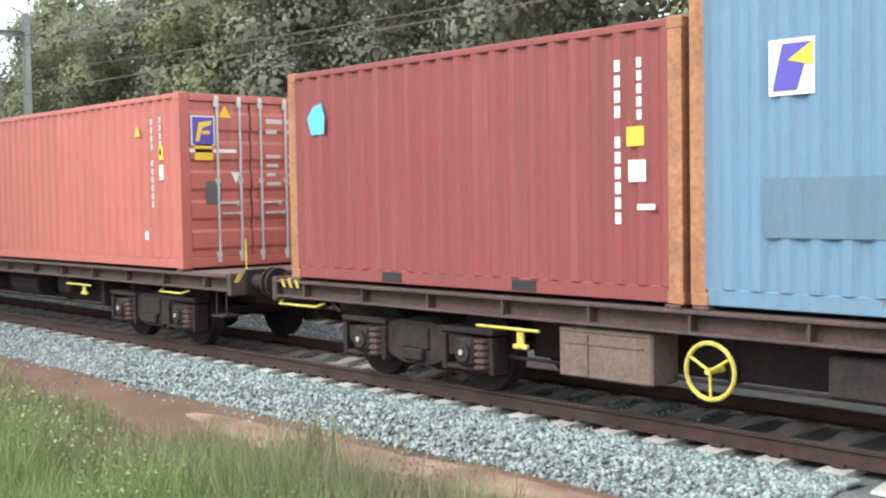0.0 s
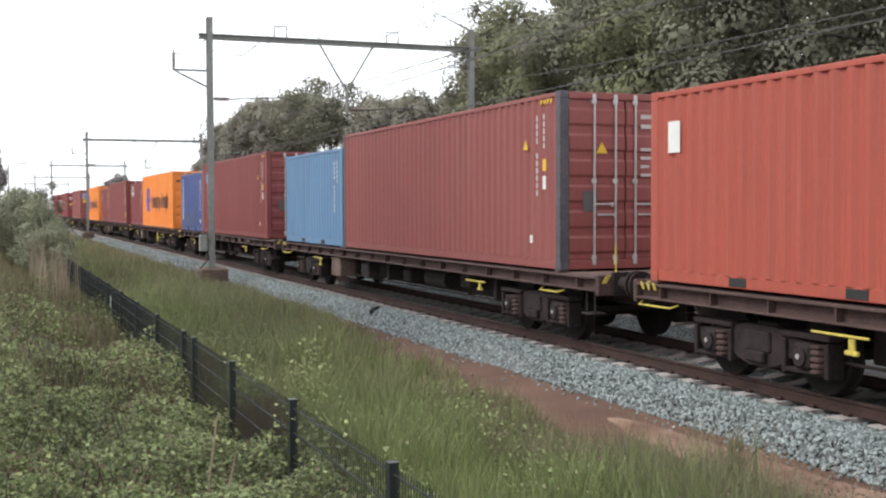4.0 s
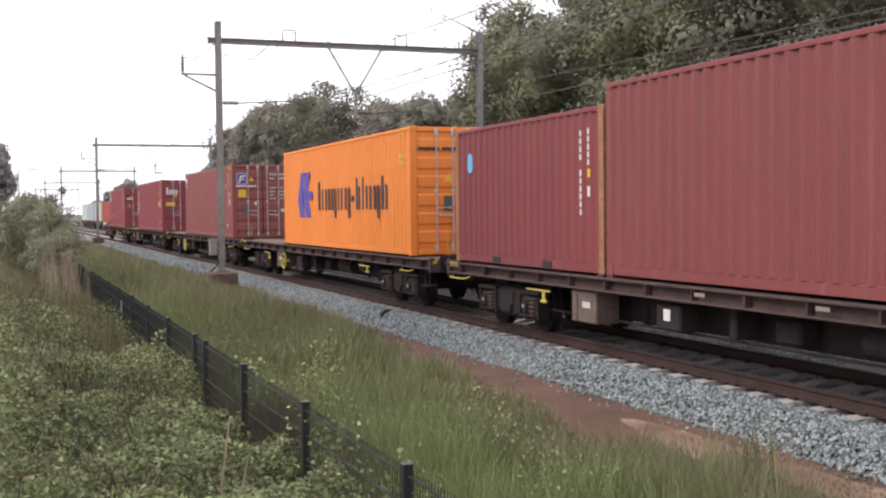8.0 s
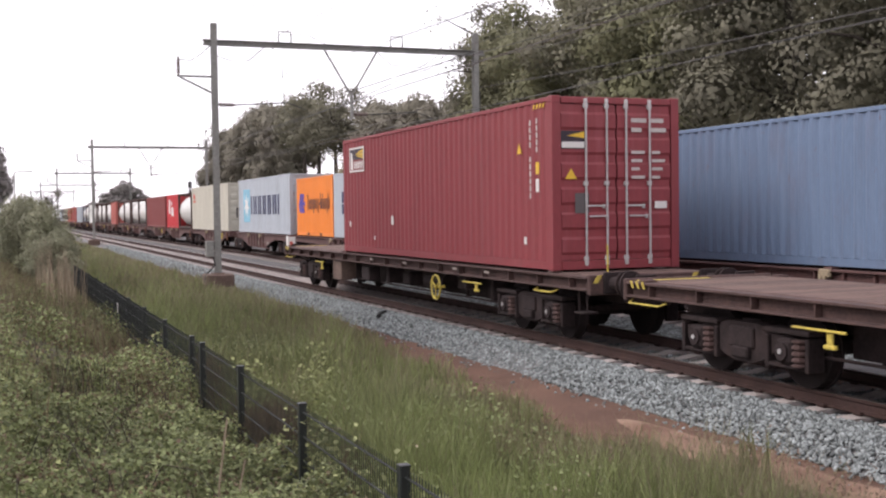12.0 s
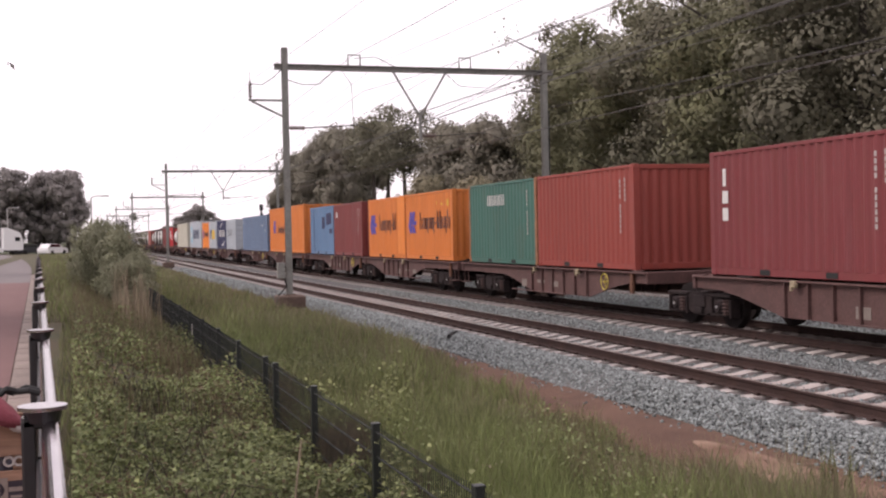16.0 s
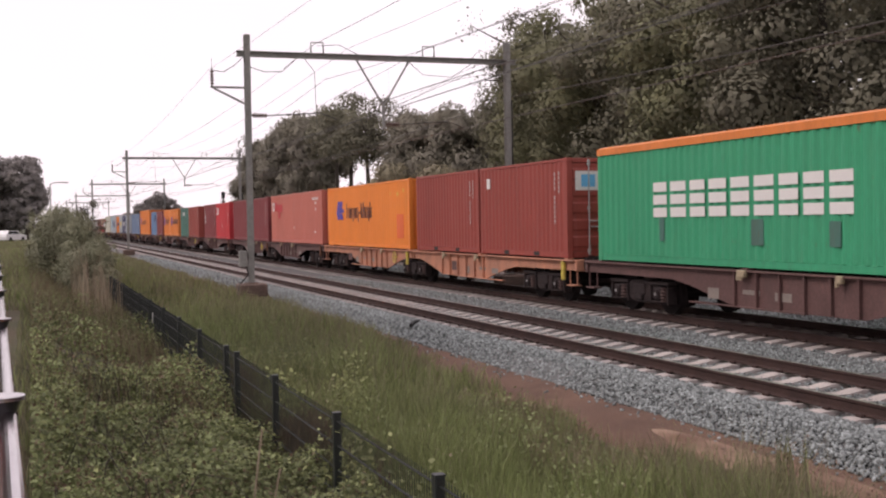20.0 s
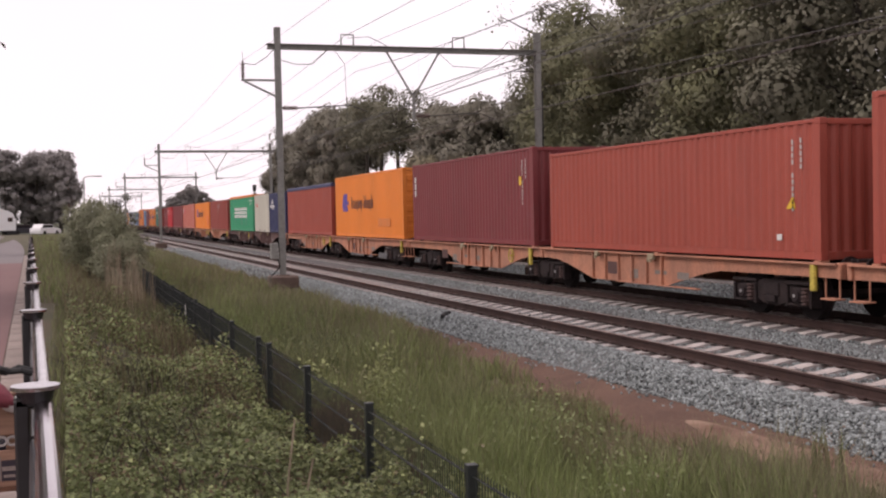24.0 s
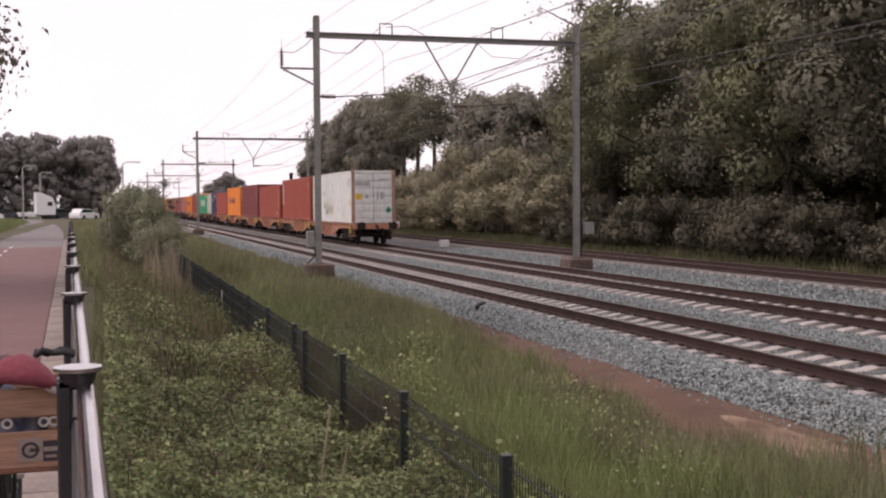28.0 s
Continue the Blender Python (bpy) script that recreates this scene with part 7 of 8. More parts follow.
for y0, y1, n, s0, s1_, pw in ((-3.0, 2.2, 12000, 0.03, 0.06, 1.0), (2.2, 9, 82000, 0.018, 0.056, 1.0), (9, 17, 48000, 0.024, 0.066, 1.0), (17, 30, 11000, 0.04, 0.09, 1.0)):
    x, y = field(-0.05, 2.33, y0, y1, n, pw)
    clump = fbm(x, y, 2.6)
    top = mound(x, y) + 0.30 * clump
    hollow_ = fbm(x + 9, y, 1.1)
    top = top + 0.22 * np.clip(hollow_, -0.6, 0.6)
    keep = (clump + 0.3 * rng.uniform(-1, 1, n) > -0.36) & (hollow_ + 0.25 * rng.uniform(-1, 1, n) > -0.42)
    x, y, top, clump = x[keep], y[keep], top[keep], clump[keep]
    n = len(x)
    z = verge_z(x) + top * (1 - 0.85 * rng.uniform(0, 1, n) ** 1.5)
    f2 = fbm(x + 40, y, 0.7)
    brown = rng.uniform(0, 1, n) < 0.08 + 0.6 * np.clip(-f2 - 0.08, 0, 1) + 0.40 * np.clip(-hollow_[keep] - 0.05, 0, 1) + 0.2 * np.clip((y - 12) / 8, 0, 1)
    lime = ~brown & (rng.uniform(0, 1, n) < 0.05 + 0.32 * np.clip(f2 - 0.05, 0, 1) + 0.28 * np.clip(clump, 0, 1)) & (z > verge_z(x) + top * 0.72)
    P = np.stack([x, y, z], 1)
    green = ~brown & ~lime
    leaves("bramble", P[green], rng.uniform(s0, s1_, green.sum()), LEAF_BRAMBLE, "low tangle of green bramble leaves", "bramble", 0.45)
    leaves("bramble", P[lime], rng.uniform(s0, s1_, lime.sum()) * 0.9, LEAF_LIME, "yellowish young bramble leaves", "bramble", 0.45)
    leaves("bramble", P[brown], rng.uniform(s0, s1_, brown.sum()) * 0.8, BROWNGRASS, "withered brown bramble leaves", "bramble", 0.3)
g = Geo()
for i in range(170):
    x0, y0 = rng.uniform(0.1, 2.2), rng.uniform(3, 18)
    zz = float(verge_z(x0))
    dx, dy = rng.normal(0, 0.35), rng.normal(0, 0.35)
    pts = [(x0 + dx * t, y0 + dy * t, zz + 0.55 * math.sin(3.0 * t) * rng.uniform(0.6, 1.0)) for t in (0.0, 0.33, 0.66, 1.0)]
    g.pipe(pts, 0.004, 4)
tagged(new("bramble_canes", g.mesh("bramble_canes", BARK)), "thin brown bramble canes arching over the leaves", "bramble", "", "stuff")
x, y = field(-0.05, 2.28, 8, 48, 20000)
f = fbm(x, y, 0.5)
k = (f + (y - 13) * 0.03 > rng.uniform(-0.1, 0.5, len(x)))
P = np.stack([x, y, verge_z(x)], 1)[k]
pick = rng.uniform(0, 1, len(P))
k = pick > 0.72
blades("rough_grass", P[k], rng.uniform(0.3, 0.7, k.sum()), np.full(k.sum(), 0.016), BROWNGRASS, "rough withered brown grass between fence and railing")
P, pick = P[~k], pick[~k]
dry = pick < 0.42
blades("rough_grass", P[~dry], rng.uniform(0.25, 0.6, (~dry).sum()), np.full((~dry).sum(), 0.016), GRASS, "rough green grass between fence and railing")
blades("rough_grass", P[dry], rng.uniform(0.25, 0.65, dry.sum()), np.full(dry.sum(), 0.014), DRYGRASS, "rough dry grass between fence and railing")
for sx0, sy0, hh in ((1.47, 8.4, 0.95), (1.62, 8.5, 0.62), (0.35, 8.8, 0.5), (2.2, 7.3, 0.55), (1.9, 7.6, 0.5)):
    tagged(one("dead_stalk", REED, None, lambda g: g.pipe([(sx0, sy0, float(verge_z(sx0)) - 0.02), (sx0 + 0.03, sy0 + 0.02, -0.3 + hh * 0.5), (sx0 + 0.10, sy0 + 0.05, -0.3 + hh)], 0.008, 6)), "pale dead plant stalk standing in the brambles", "stalk")
x, y = field(-0.26, 0.35, 2.5, 40, 6000, 1.3)
dry = rng.uniform(0, 1, len(x)) < 0.45
for m_, k_, lab_ in ((GRASS, ~dry, "rough green grass at the foot of the railing"), (DRYGRASS, dry, "dry grass at the foot of the railing")):
    blades("railing_grass", np.stack([x, y, verge_z(x) - 0.01], 1)[k_], rng.uniform(0.08, 0.26, k_.sum()), np.full(k_.sum(), 0.010), m_, lab_)
# withered stalks among the brambles beside the fence
x, y = field(1.6, 2.28, 4, 20, 1300)
P = np.stack([x, y, verge_z(x)], 1)[fbm(x, y, 0.7) > -0.2]
blades("withered_stalks", P, rng.uniform(0.3, 0.72, len(P)), np.full(len(P), 0.007), BROWNGRASS, "withered brown stalks among the brambles")
# grass that follows the railing into the distance
x, y = field(0, 1, 26, 150, 16000, 1.2)
x = rx(y) + 0.1 + x * (2.2 - rx(y))
P = np.stack([x, y, verge_z(x) - 0.02], 1)
dry = rng.uniform(0, 1, len(x)) < 0.45
blades("distant_grass", P[~dry], rng.uniform(0.15, 0.45, (~dry).sum()), np.full((~dry).sum(), 0.035), GRASS, "green grass between railing and line")
blades("distant_grass", P[dry], rng.uniform(0.15, 0.5, dry.sum()), np.full(dry.sum(), 0.03), DRYGRASS, "dry grass between railing and line")
x, y = field(-8.0, -4.6, 55, 130, 5000)
blades("path_grass", np.stack([x + rx(y) + 0.2, y, np.full(len(x), 0.45)], 1), rng.uniform(0.3, 0.75, len(x)), np.full(len(x), 0.05), GRASS, "tall green grass left to grow beside the path")
# reeds
x, y = field(1.1, 2.15, 29, 39, 300)
keep = fbm(x, y, 0.9) > -0.08
x, y = x[keep], y[keep]
blades("reeds", np.stack([x, y, verge_z(x)], 1), rng.uniform(0.9, 2.2, len(x)), np.full(len(x), 0.014), REED, "pale dead reeds standing by the fence", "reeds", 0.18)
# grass left of the path and on the far bank
x, y = field(-9.0, -4.35, 20, 130, 14000)
blades("path_grass", np.stack([x + rx(y) * 1.0 + 0.2, y, np.full(len(x), 0.45)], 1), rng.uniform(0.12, 0.30, len(x)), np.full(len(x), 0.04), GRASS, "green grass beside the cycle path")
x, y = field(22.9, 26.5, 8, 120, 15000)
z = np.interp(x, [22.6, 23.4, 24.6, 27], [-0.5, -0.3, -0.15, 0])
blades("bank_grass", np.stack([x, y, z], 1), rng.uniform(0.12, 0.42, len(x)), np.full(len(x), 0.04), BANKGRASS, "weedy green grass at the foot of the trees")


def tree_mesh(seed, h, r, n_clump, per, leaf, material, low=0.22, spread=0.55, top=1.0, deep=0.42, rough=0.22, inner=0.0):
    """Trunk with limbs, and a crown of leaf clumps with gaps: two meshes. inner: size of the larger leaves that fill the clumps."""
    q = np.random.default_rng(seed)
    g = Geo()
    bend = q.normal(0, 0.02 * h, 2)
    tops = [(0, 0, -0.3), (bend[0] * 0.4, bend[1] * 0.4, h * 0.3), (bend[0], bend[1], h * 0.62), (bend[0] * 1.3, bend[1] * 1.3, h * 0.9)]
    rad = [0.020 * h, 0.016 * h, 0.010 * h, 0.003 * h]
    for i in range(3):
        g.cyl(tops[i], tops[i + 1], rad[i], 9, rad[i + 1], False)
    ends = []
    for i in range(13):
        z = h * q.uniform(low + 0.05, 0.8)
        a = q.uniform(0, 6.283)
        ln = r * q.uniform(0.5, 0.95)
        p0 = (bend[0] * z / h, bend[1] * z / h, z)
        p1 = (p0[0] + math.cos(a) * ln * 0.55, p0[1] + math.sin(a) * ln * 0.55, z + ln * 0.25)
        p2 = (p0[0] + math.cos(a) * ln, p0[1] + math.sin(a) * ln, z + ln * q.uniform(0.25, 0.6))
        g.cyl(p0, p1, 0.0055 * h, 6, 0.004 * h, False)
        g.cyl(p1, p2, 0.004 * h, 6, 0.0012 * h, False)
        ends += [p1, p2]
    zc, hz = h * (low + top) / 2, h * (top - low) / 2
    pts, nor = [], []
    big = []
    lobes = max(10, n_clump // 5)
    for i in range(lobes):
        d = q.normal(size=3)
        d /= np.linalg.norm(d)
        lump = 0.78 + 0.40 * noise.noise((d[0] * 2.1 + seed, d[1] * 2.1, d[2] * 2.1))
        rr = q.uniform(0.55, 0.95)
        c = np.array([d[0] * r * rr * lump, d[1] * r * rr * lump, zc + d[2] * hz * rr * (0.7 + 0.3 * lump)])
        R = r * q.uniform(0.20, 0.40) * (0.75 + 0.5 * spread)
        k = int(per * 4.2 * (R / (r * 0.3)) ** 1.6)
        s = q.normal(size=(k, 3))
        s[:, 2] += 0.25
        s /= np.linalg.norm(s, axis=1)[:, None]
        rad_ = R * (1 - deep * q.uniform(0, 1, k) ** 1.8 + 0.24 * deep * q.normal(size=k))
        pts.append(c + s * rad_[:, None] * np.array([1, 1, 0.78]))
        nor.append(s)
        big.append(np.full(k, 1.0))
        if inner:
            k2 = int(k * 0.40)
            s2_ = q.normal(size=(k2, 3))
            s2_ /= np.linalg.norm(s2_, axis=1)[:, None]
            pts.append(c + s2_ * (R * q.uniform(0.50, 0.80, k2))[:, None] * np.array([1, 1, 0.78]))
            nor.append(s2_)
            big.append(np.full(k2, inner / leaf))
    e = np.array(ends)
    k = per // 2
    pts.append((e[:, None] + q.normal(size=(len(e), k, 3)) * (0.03 * h)).reshape(-1, 3))
    nor.append(q.normal(size=(len(e) * k, 3)))
    big.append(np.full(len(e) * k, 1.0))
    pts, nor = np.concatenate(pts), np.concatenate(nor)
    V, F = leaf_arrays(pts, q.uniform(0.6, 1.25, len(pts)) * leaf * np.concatenate(big), 0.0, nor)
    # leaves are lit as the rounded masses that they make up
    soft = np.repeat(nor + q.normal(0, rough, nor.shape), 4, 0)
    me = np_mesh("crown", V, F, material, True)
    soft /= np.linalg.norm(soft, axis=1)[:, None]
    me.normals_split_custom_set_from_vertices(soft.tolist())
    return g.mesh("trunk", BARK), me


TREES = {"oak_a": tree_mesh(11, 16.0, 5.2, 250, 100, 0.17, LEAF_OAK, 0.10, 0.55, 1.0, 0.34, 0.16, 0.30), "oak_b": tree_mesh(23, 14.5, 4.8, 230, 100, 0.17, LEAF_OAK2, 0.12, 0.55, 1.0, 0.34, 0.16, 0.30),
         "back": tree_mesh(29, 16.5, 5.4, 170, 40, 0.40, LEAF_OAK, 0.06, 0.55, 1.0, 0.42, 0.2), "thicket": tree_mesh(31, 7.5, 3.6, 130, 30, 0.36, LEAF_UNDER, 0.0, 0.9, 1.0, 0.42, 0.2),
         "oak_c": tree_mesh(37, 15.0, 4.0, 100, 60, 0.28, LEAF_OAK, 0.54), "oak_d": tree_mesh(41, 11.4, 4.3, 150, 72, 0.28, LEAF_HAZED_OAK, 0.12, 0.55, 1.0, 0.4, 0.16, 0.5),
         "hazed_a": tree_mesh(53, 14.8, 3.4, 380, 14, 0.42, LEAF_HAZED, 0.0, 0.45, 1.0, 0.2, 0.08, 0.8), "hazed_b": tree_mesh(59, 14.0, 3.6, 380, 14, 0.42, LEAF_HAZED, 0.0, 0.45, 1.0, 0.2, 0.08, 0.8),
         "sapling": tree_mesh(79, 3.6, 0.75, 60, 40, 0.055, LEAF_UNDER, 0.1, 0.6),
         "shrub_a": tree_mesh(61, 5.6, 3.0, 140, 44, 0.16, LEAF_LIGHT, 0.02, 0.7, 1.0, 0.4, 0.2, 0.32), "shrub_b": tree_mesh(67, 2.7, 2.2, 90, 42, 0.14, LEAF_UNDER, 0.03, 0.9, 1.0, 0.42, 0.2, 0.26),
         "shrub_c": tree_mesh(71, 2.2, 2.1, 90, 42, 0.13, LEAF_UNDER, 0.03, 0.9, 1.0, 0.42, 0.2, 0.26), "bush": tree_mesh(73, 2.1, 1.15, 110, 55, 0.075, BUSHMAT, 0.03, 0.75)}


def plant(kind, x, y, z, turn, label, category="tree", group="", tall=1.0):
    trunk, crown = TREES[kind]
    root = new("bush" if category == "bush" else "tree")
    root.location, root.rotation_euler, root.scale = (x, y, z), (0, 0, turn), (1, 1, tall)
    tagged(root, label, category, group)
    part("trunk", trunk, root)
    part("crown", crown, root)


tq = np.random.default_rng(5)
y = 2.0
while y < 66.5:
    plant(("oak_a", "oak_b")[int(tq.integers(2))], 28.6 + tq.uniform(-1.2, 1.6), y, -0.1, tq.uniform(0, 6.28), "tall dark green deciduous tree of a dense row", "tree", "trees beyond the tracks")
    if int(y) % 2:
        plant("back", 35.5 + tq.uniform(-1.5, 1.5), y + 3, -0.1, tq.uniform(0, 6.28), "tall dark green deciduous tree standing behind the first row", "tree", "trees beyond the tracks")
    y += tq.uniform(5.0, 6.6)
for xx, yy, kd, hz in ((30, 78, "oak_d", 1.0), (30, 85, "oak_d", 1.0), (31.5, 91, "oak_d", 1.06), (33, 98, "oak_d", 1.14), (30, 104, "oak_c", 0.90), (29.6, 110, "oak_c", 0.97), (30, 117, "oak_c", 1.02), (29.4, 124, "oak_d", 1.36),
                       (30, 131, "oak_d", 1.38), (30, 138, "oak_d", 1.38), (30, 145, "oak_d", 1.32), (30, 151, "oak_d", 1.28), (30, 157, "oak_d", 1.15), (30, 162, "oak_d", 0.98)):
    plant(kd, xx + tq.uniform(-0.3, 0.3), yy, -0.1, tq.uniform(0, 6.28), "dark green deciduous tree of a thinner row", "tree", "trees beyond the tracks", hz)
    if yy < 96:
        plant("oak_d", 36 + tq.uniform(-1, 1), yy + 3, -0.1, tq.uniform(0, 6.28), "dark green deciduous tree behind the row", "tree", "trees beyond the tracks", 0.95)
for yy in (103, 107.5, 112, 116):
    plant("shrub_a", 31.2, yy, -0.1, yy, "tall light green shrub among thin trunks", "bush", "shrubs beyond the tracks", 1.05)
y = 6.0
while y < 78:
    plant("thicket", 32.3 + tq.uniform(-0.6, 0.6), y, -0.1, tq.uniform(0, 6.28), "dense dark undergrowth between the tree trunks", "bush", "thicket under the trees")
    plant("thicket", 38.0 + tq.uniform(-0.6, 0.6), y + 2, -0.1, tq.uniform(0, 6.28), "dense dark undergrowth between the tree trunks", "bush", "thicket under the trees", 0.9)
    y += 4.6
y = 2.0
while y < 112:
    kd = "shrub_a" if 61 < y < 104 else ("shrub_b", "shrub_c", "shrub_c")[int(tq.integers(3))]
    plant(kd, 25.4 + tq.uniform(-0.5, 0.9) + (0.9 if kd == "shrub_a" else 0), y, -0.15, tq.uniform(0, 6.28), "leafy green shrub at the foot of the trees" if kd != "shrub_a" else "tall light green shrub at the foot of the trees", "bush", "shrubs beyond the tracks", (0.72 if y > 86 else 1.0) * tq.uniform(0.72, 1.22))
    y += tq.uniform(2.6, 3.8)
# far grove and far trees, their haze carried by the leaf colour
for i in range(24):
    plant(("hazed_a", "hazed_b")[i % 2], -46.6 + (i // 2) * 4.2 + tq.uniform(-0.6, 0.6), (191 if i % 2 else 199) + tq.uniform(-2, 2), 0.2, tq.uniform(0, 6.28), "haze-greyed tree of a dense far grove", "tree", "far grove", tq.uniform(0.94, 1.04))
for x_, y_, kd, hz in ((29.2, 330, "hazed_b", 0.66), (32.0, 331, "hazed_a", 0.80), (34.6, 332, "hazed_b", 0.90), (37.4, 334, "hazed_a", 0.74), (40.6, 338, "hazed_b", 0.58), (26, 336, "hazed_a", 0.45), (43.5, 342, "hazed_b", 0.42)):
    plant(kd, x_, y_, 0.0, tq.uniform(0, 6.28), "haze-greyed tree far away along the line", "tree", "far trees", hz)
for x_, y_, hz in ((2.15, 60, 1.05), (2.7, 60, 1.18), (2.5, 64, 0.9), (1.8, 57, 0.9), (3.3, 66, 0.8)):
    plant("sapling", x_, y_, -0.4, y_, "thin dark sapling beside the line", "tree", "saplings", hz)
plant("oak_a", -6.85, 27, 0.4, 5.2, "green tree overhanging the cycle path", "tree")
plant("oak_d", -13.5, 64, 0.4, 2.0, "dark green tree beside the cycle path", "tree")
plant("hazed_b", -15.5, 95, 0.4, 2.0, "haze-greyed tree beside the road", "tree")
for x_, y_, z_ in ((0.75, 43.0, 0.0), (1.2, 44.8, -0.1), (1.4, 41.5, -0.35), (1.8, 46.0, -0.3), (1.0, 49, 0.0), (1.7, 39.5, -0.5), (2.1, 52.0, -0.3), (2.6, 56, -0.4), (1.6, 60, -0.2)):
    plant("bush", x_, y_, z_, x_ * 9.7 + y_, "grey-green bush growing by the fence", "bush", "bushes by the fence", 1.35 if y_ < 50 and x_ < 1.5 else 1.0)

# ================= small things =================
tagged(one("cable_stub", RUBBER, None, lambda g: g.pipe([(8.10, 24.9, -0.20), (8.25, 25.2, -0.17), (8.45, 25.45, -0.165)], 0.05, 8)), "short black cable end lying on the ballast", "cable")
tagged(one("marker_block", DECAL_W, None, lambda g: g.box((18.3, 62.0, -0.05), (0.55, 0.3, 0.4), 0.03)), "small white marker block between the tracks", "marker")


def street_lamp(x, y, h):
    root = tagged(new("street_lamp"), "slender grey street lamp with a curved arm", "street lamp", "street lamps")
    root.location = (x, y, 0.4)
    one("pole", STEEL, root, lambda g: [g.cyl((0, 0, 0), (0, 0, h), 0.09, 8, 0.06)])
    one("arm", STEEL, root, lambda g: g.pipe([(0, 0, h), (0.35, 0, h + 0.15), (1.0, 0, h + 0.18)], 0.05, 6))
    one("lamp_head", STEEL, root, lambda g: g.box((1.25, 0, h + 0.16), (0.7, 0.25, 0.12), 0.03))


street_lamp(-9.6, 150, 6.7)
street_lamp(-8.6, 170, 6.4)
street_lamp(-8.0, 195, 6.8)
street_lamp(1.64, 110, 5.7)


def car(x, y, m, label, turn=0.0):
    root = tagged(new("car"), label, "car", "parked cars")
    root.matrix_basis = pose(x, y, 0.42, 0, 0, turn)
    one("body", m, root, lambda g: g.prism([(-2.1, 0.25), (2.1, 0.25), (2.15, 0.65), (1.9, 0.85), (1.2, 0.95), (-2.05, 0.98), (-2.15, 0.6)], "y", -0.85, 0.85))
    one("cabin", m, root, lambda g: g.prism([(-1.95, 0.95), (1.15, 0.93), (0.45, 1.42), (-1.4, 1.48)], "y", -0.72, 0.72))
    one("window", GLASS, root, lambda g: g.prism([(-1.6, 1.0), (0.9, 1.0), (0.40, 1.36), (-1.35, 1.40)], "y", -0.73, 0.73))
    for dx in (-1.3, 1.3):
        for dy in (-0.8, 0.8):
            part("wheel", cached(("cwheel", 0), "wheel", RUBBER, lambda g: g.cyl((0, -0.1, 0.31), (0, 0.1, 0.31), 0.31, 16)), root, (dx, dy, 0))


car(-2.6, 160, WHITECAR, "white hatchback standing at the end of the path", 55)
car(-5.5, 171, DARKCAR, "dark car standing beside the truck", 20)
car(-13.2, 172, DARKCAR, "dark car standing on the road", 10)
car(-15.5, 168, WHITECAR, "pale car standing on the road", 10)


def truck(x, y):
    root = tagged(new("truck"), "white truck cab with a roof fairing, standing on the road", "truck")
    root.matrix_basis = pose(x, y, 0.4, 0, 0, 12)
    one("cab", WHITECAR, root, lambda g: g.prism([(-1.2, 0.7), (1.25, 0.7), (1.3, 1.7), (1.1, 2.6), (0.9, 3.1), (-0.6, 3.75), (-1.2, 3.8)], "y", -1.2, 1.2))
    one("window", GLASS, root, lambda g: g.box((0.55, 0, 2.2), (0.7, 2.42, 0.6), 0.03))
    one("windscreen", GLASS, root, lambda g: g.box((1.18, 0, 2.2), (0.1, 2.1, 0.7), 0.03))
    one("chassis", DARKCAR, root, lambda g: g.box((-1.6, 0, 0.65), (5.2, 0.9, 0.3), 0.03))
    one("side_skirt", WHITECAR, root, lambda g: g.box((-2.4, 0, 0.75), (2.2, 2.3, 0.6), 0.05))
    for dx in (0.5, -2.9):
        for dy in (-1.0, 1.0):
            part("wheel", cached(("twheel", 0), "wheel", RUBBER, lambda g: g.cyl((0, -0.15, 0.5), (0, 0.15, 0.5), 0.5, 18)), root, (dx, dy, 0))


truck(-8.0, 168)


def signal(x, y, h):
    root = tagged(new("railway_signal"), "dark railway signal on a mast", "signal", "signals")
    root.location = (x, y, -0.2)
    one("mast", POLEMAT, root, lambda g: g.cyl((0, 0, 0), (0, 0, h), 0.09, 8))
    one("signal_head", RUBBER, root, lambda g: [g.box((0, -0.1, h + 0.3), (0.34, 0.2, 0.62), 0.06), g.box((0, -0.12, h - 0.4), (0.26, 0.18, 0.36), 0.05)])
    one("ladder", POLEMAT, root, lambda g: [g.cyl((-0.2, 0.2, 0), (-0.2, 0.2, h), 0.02, 5), g.cyl((0.2, 0.2, 0), (0.2, 0.2, h), 0.02, 5)])


signal(17.2, 110, 4.9)
signal(17.9, 104, 4.6)


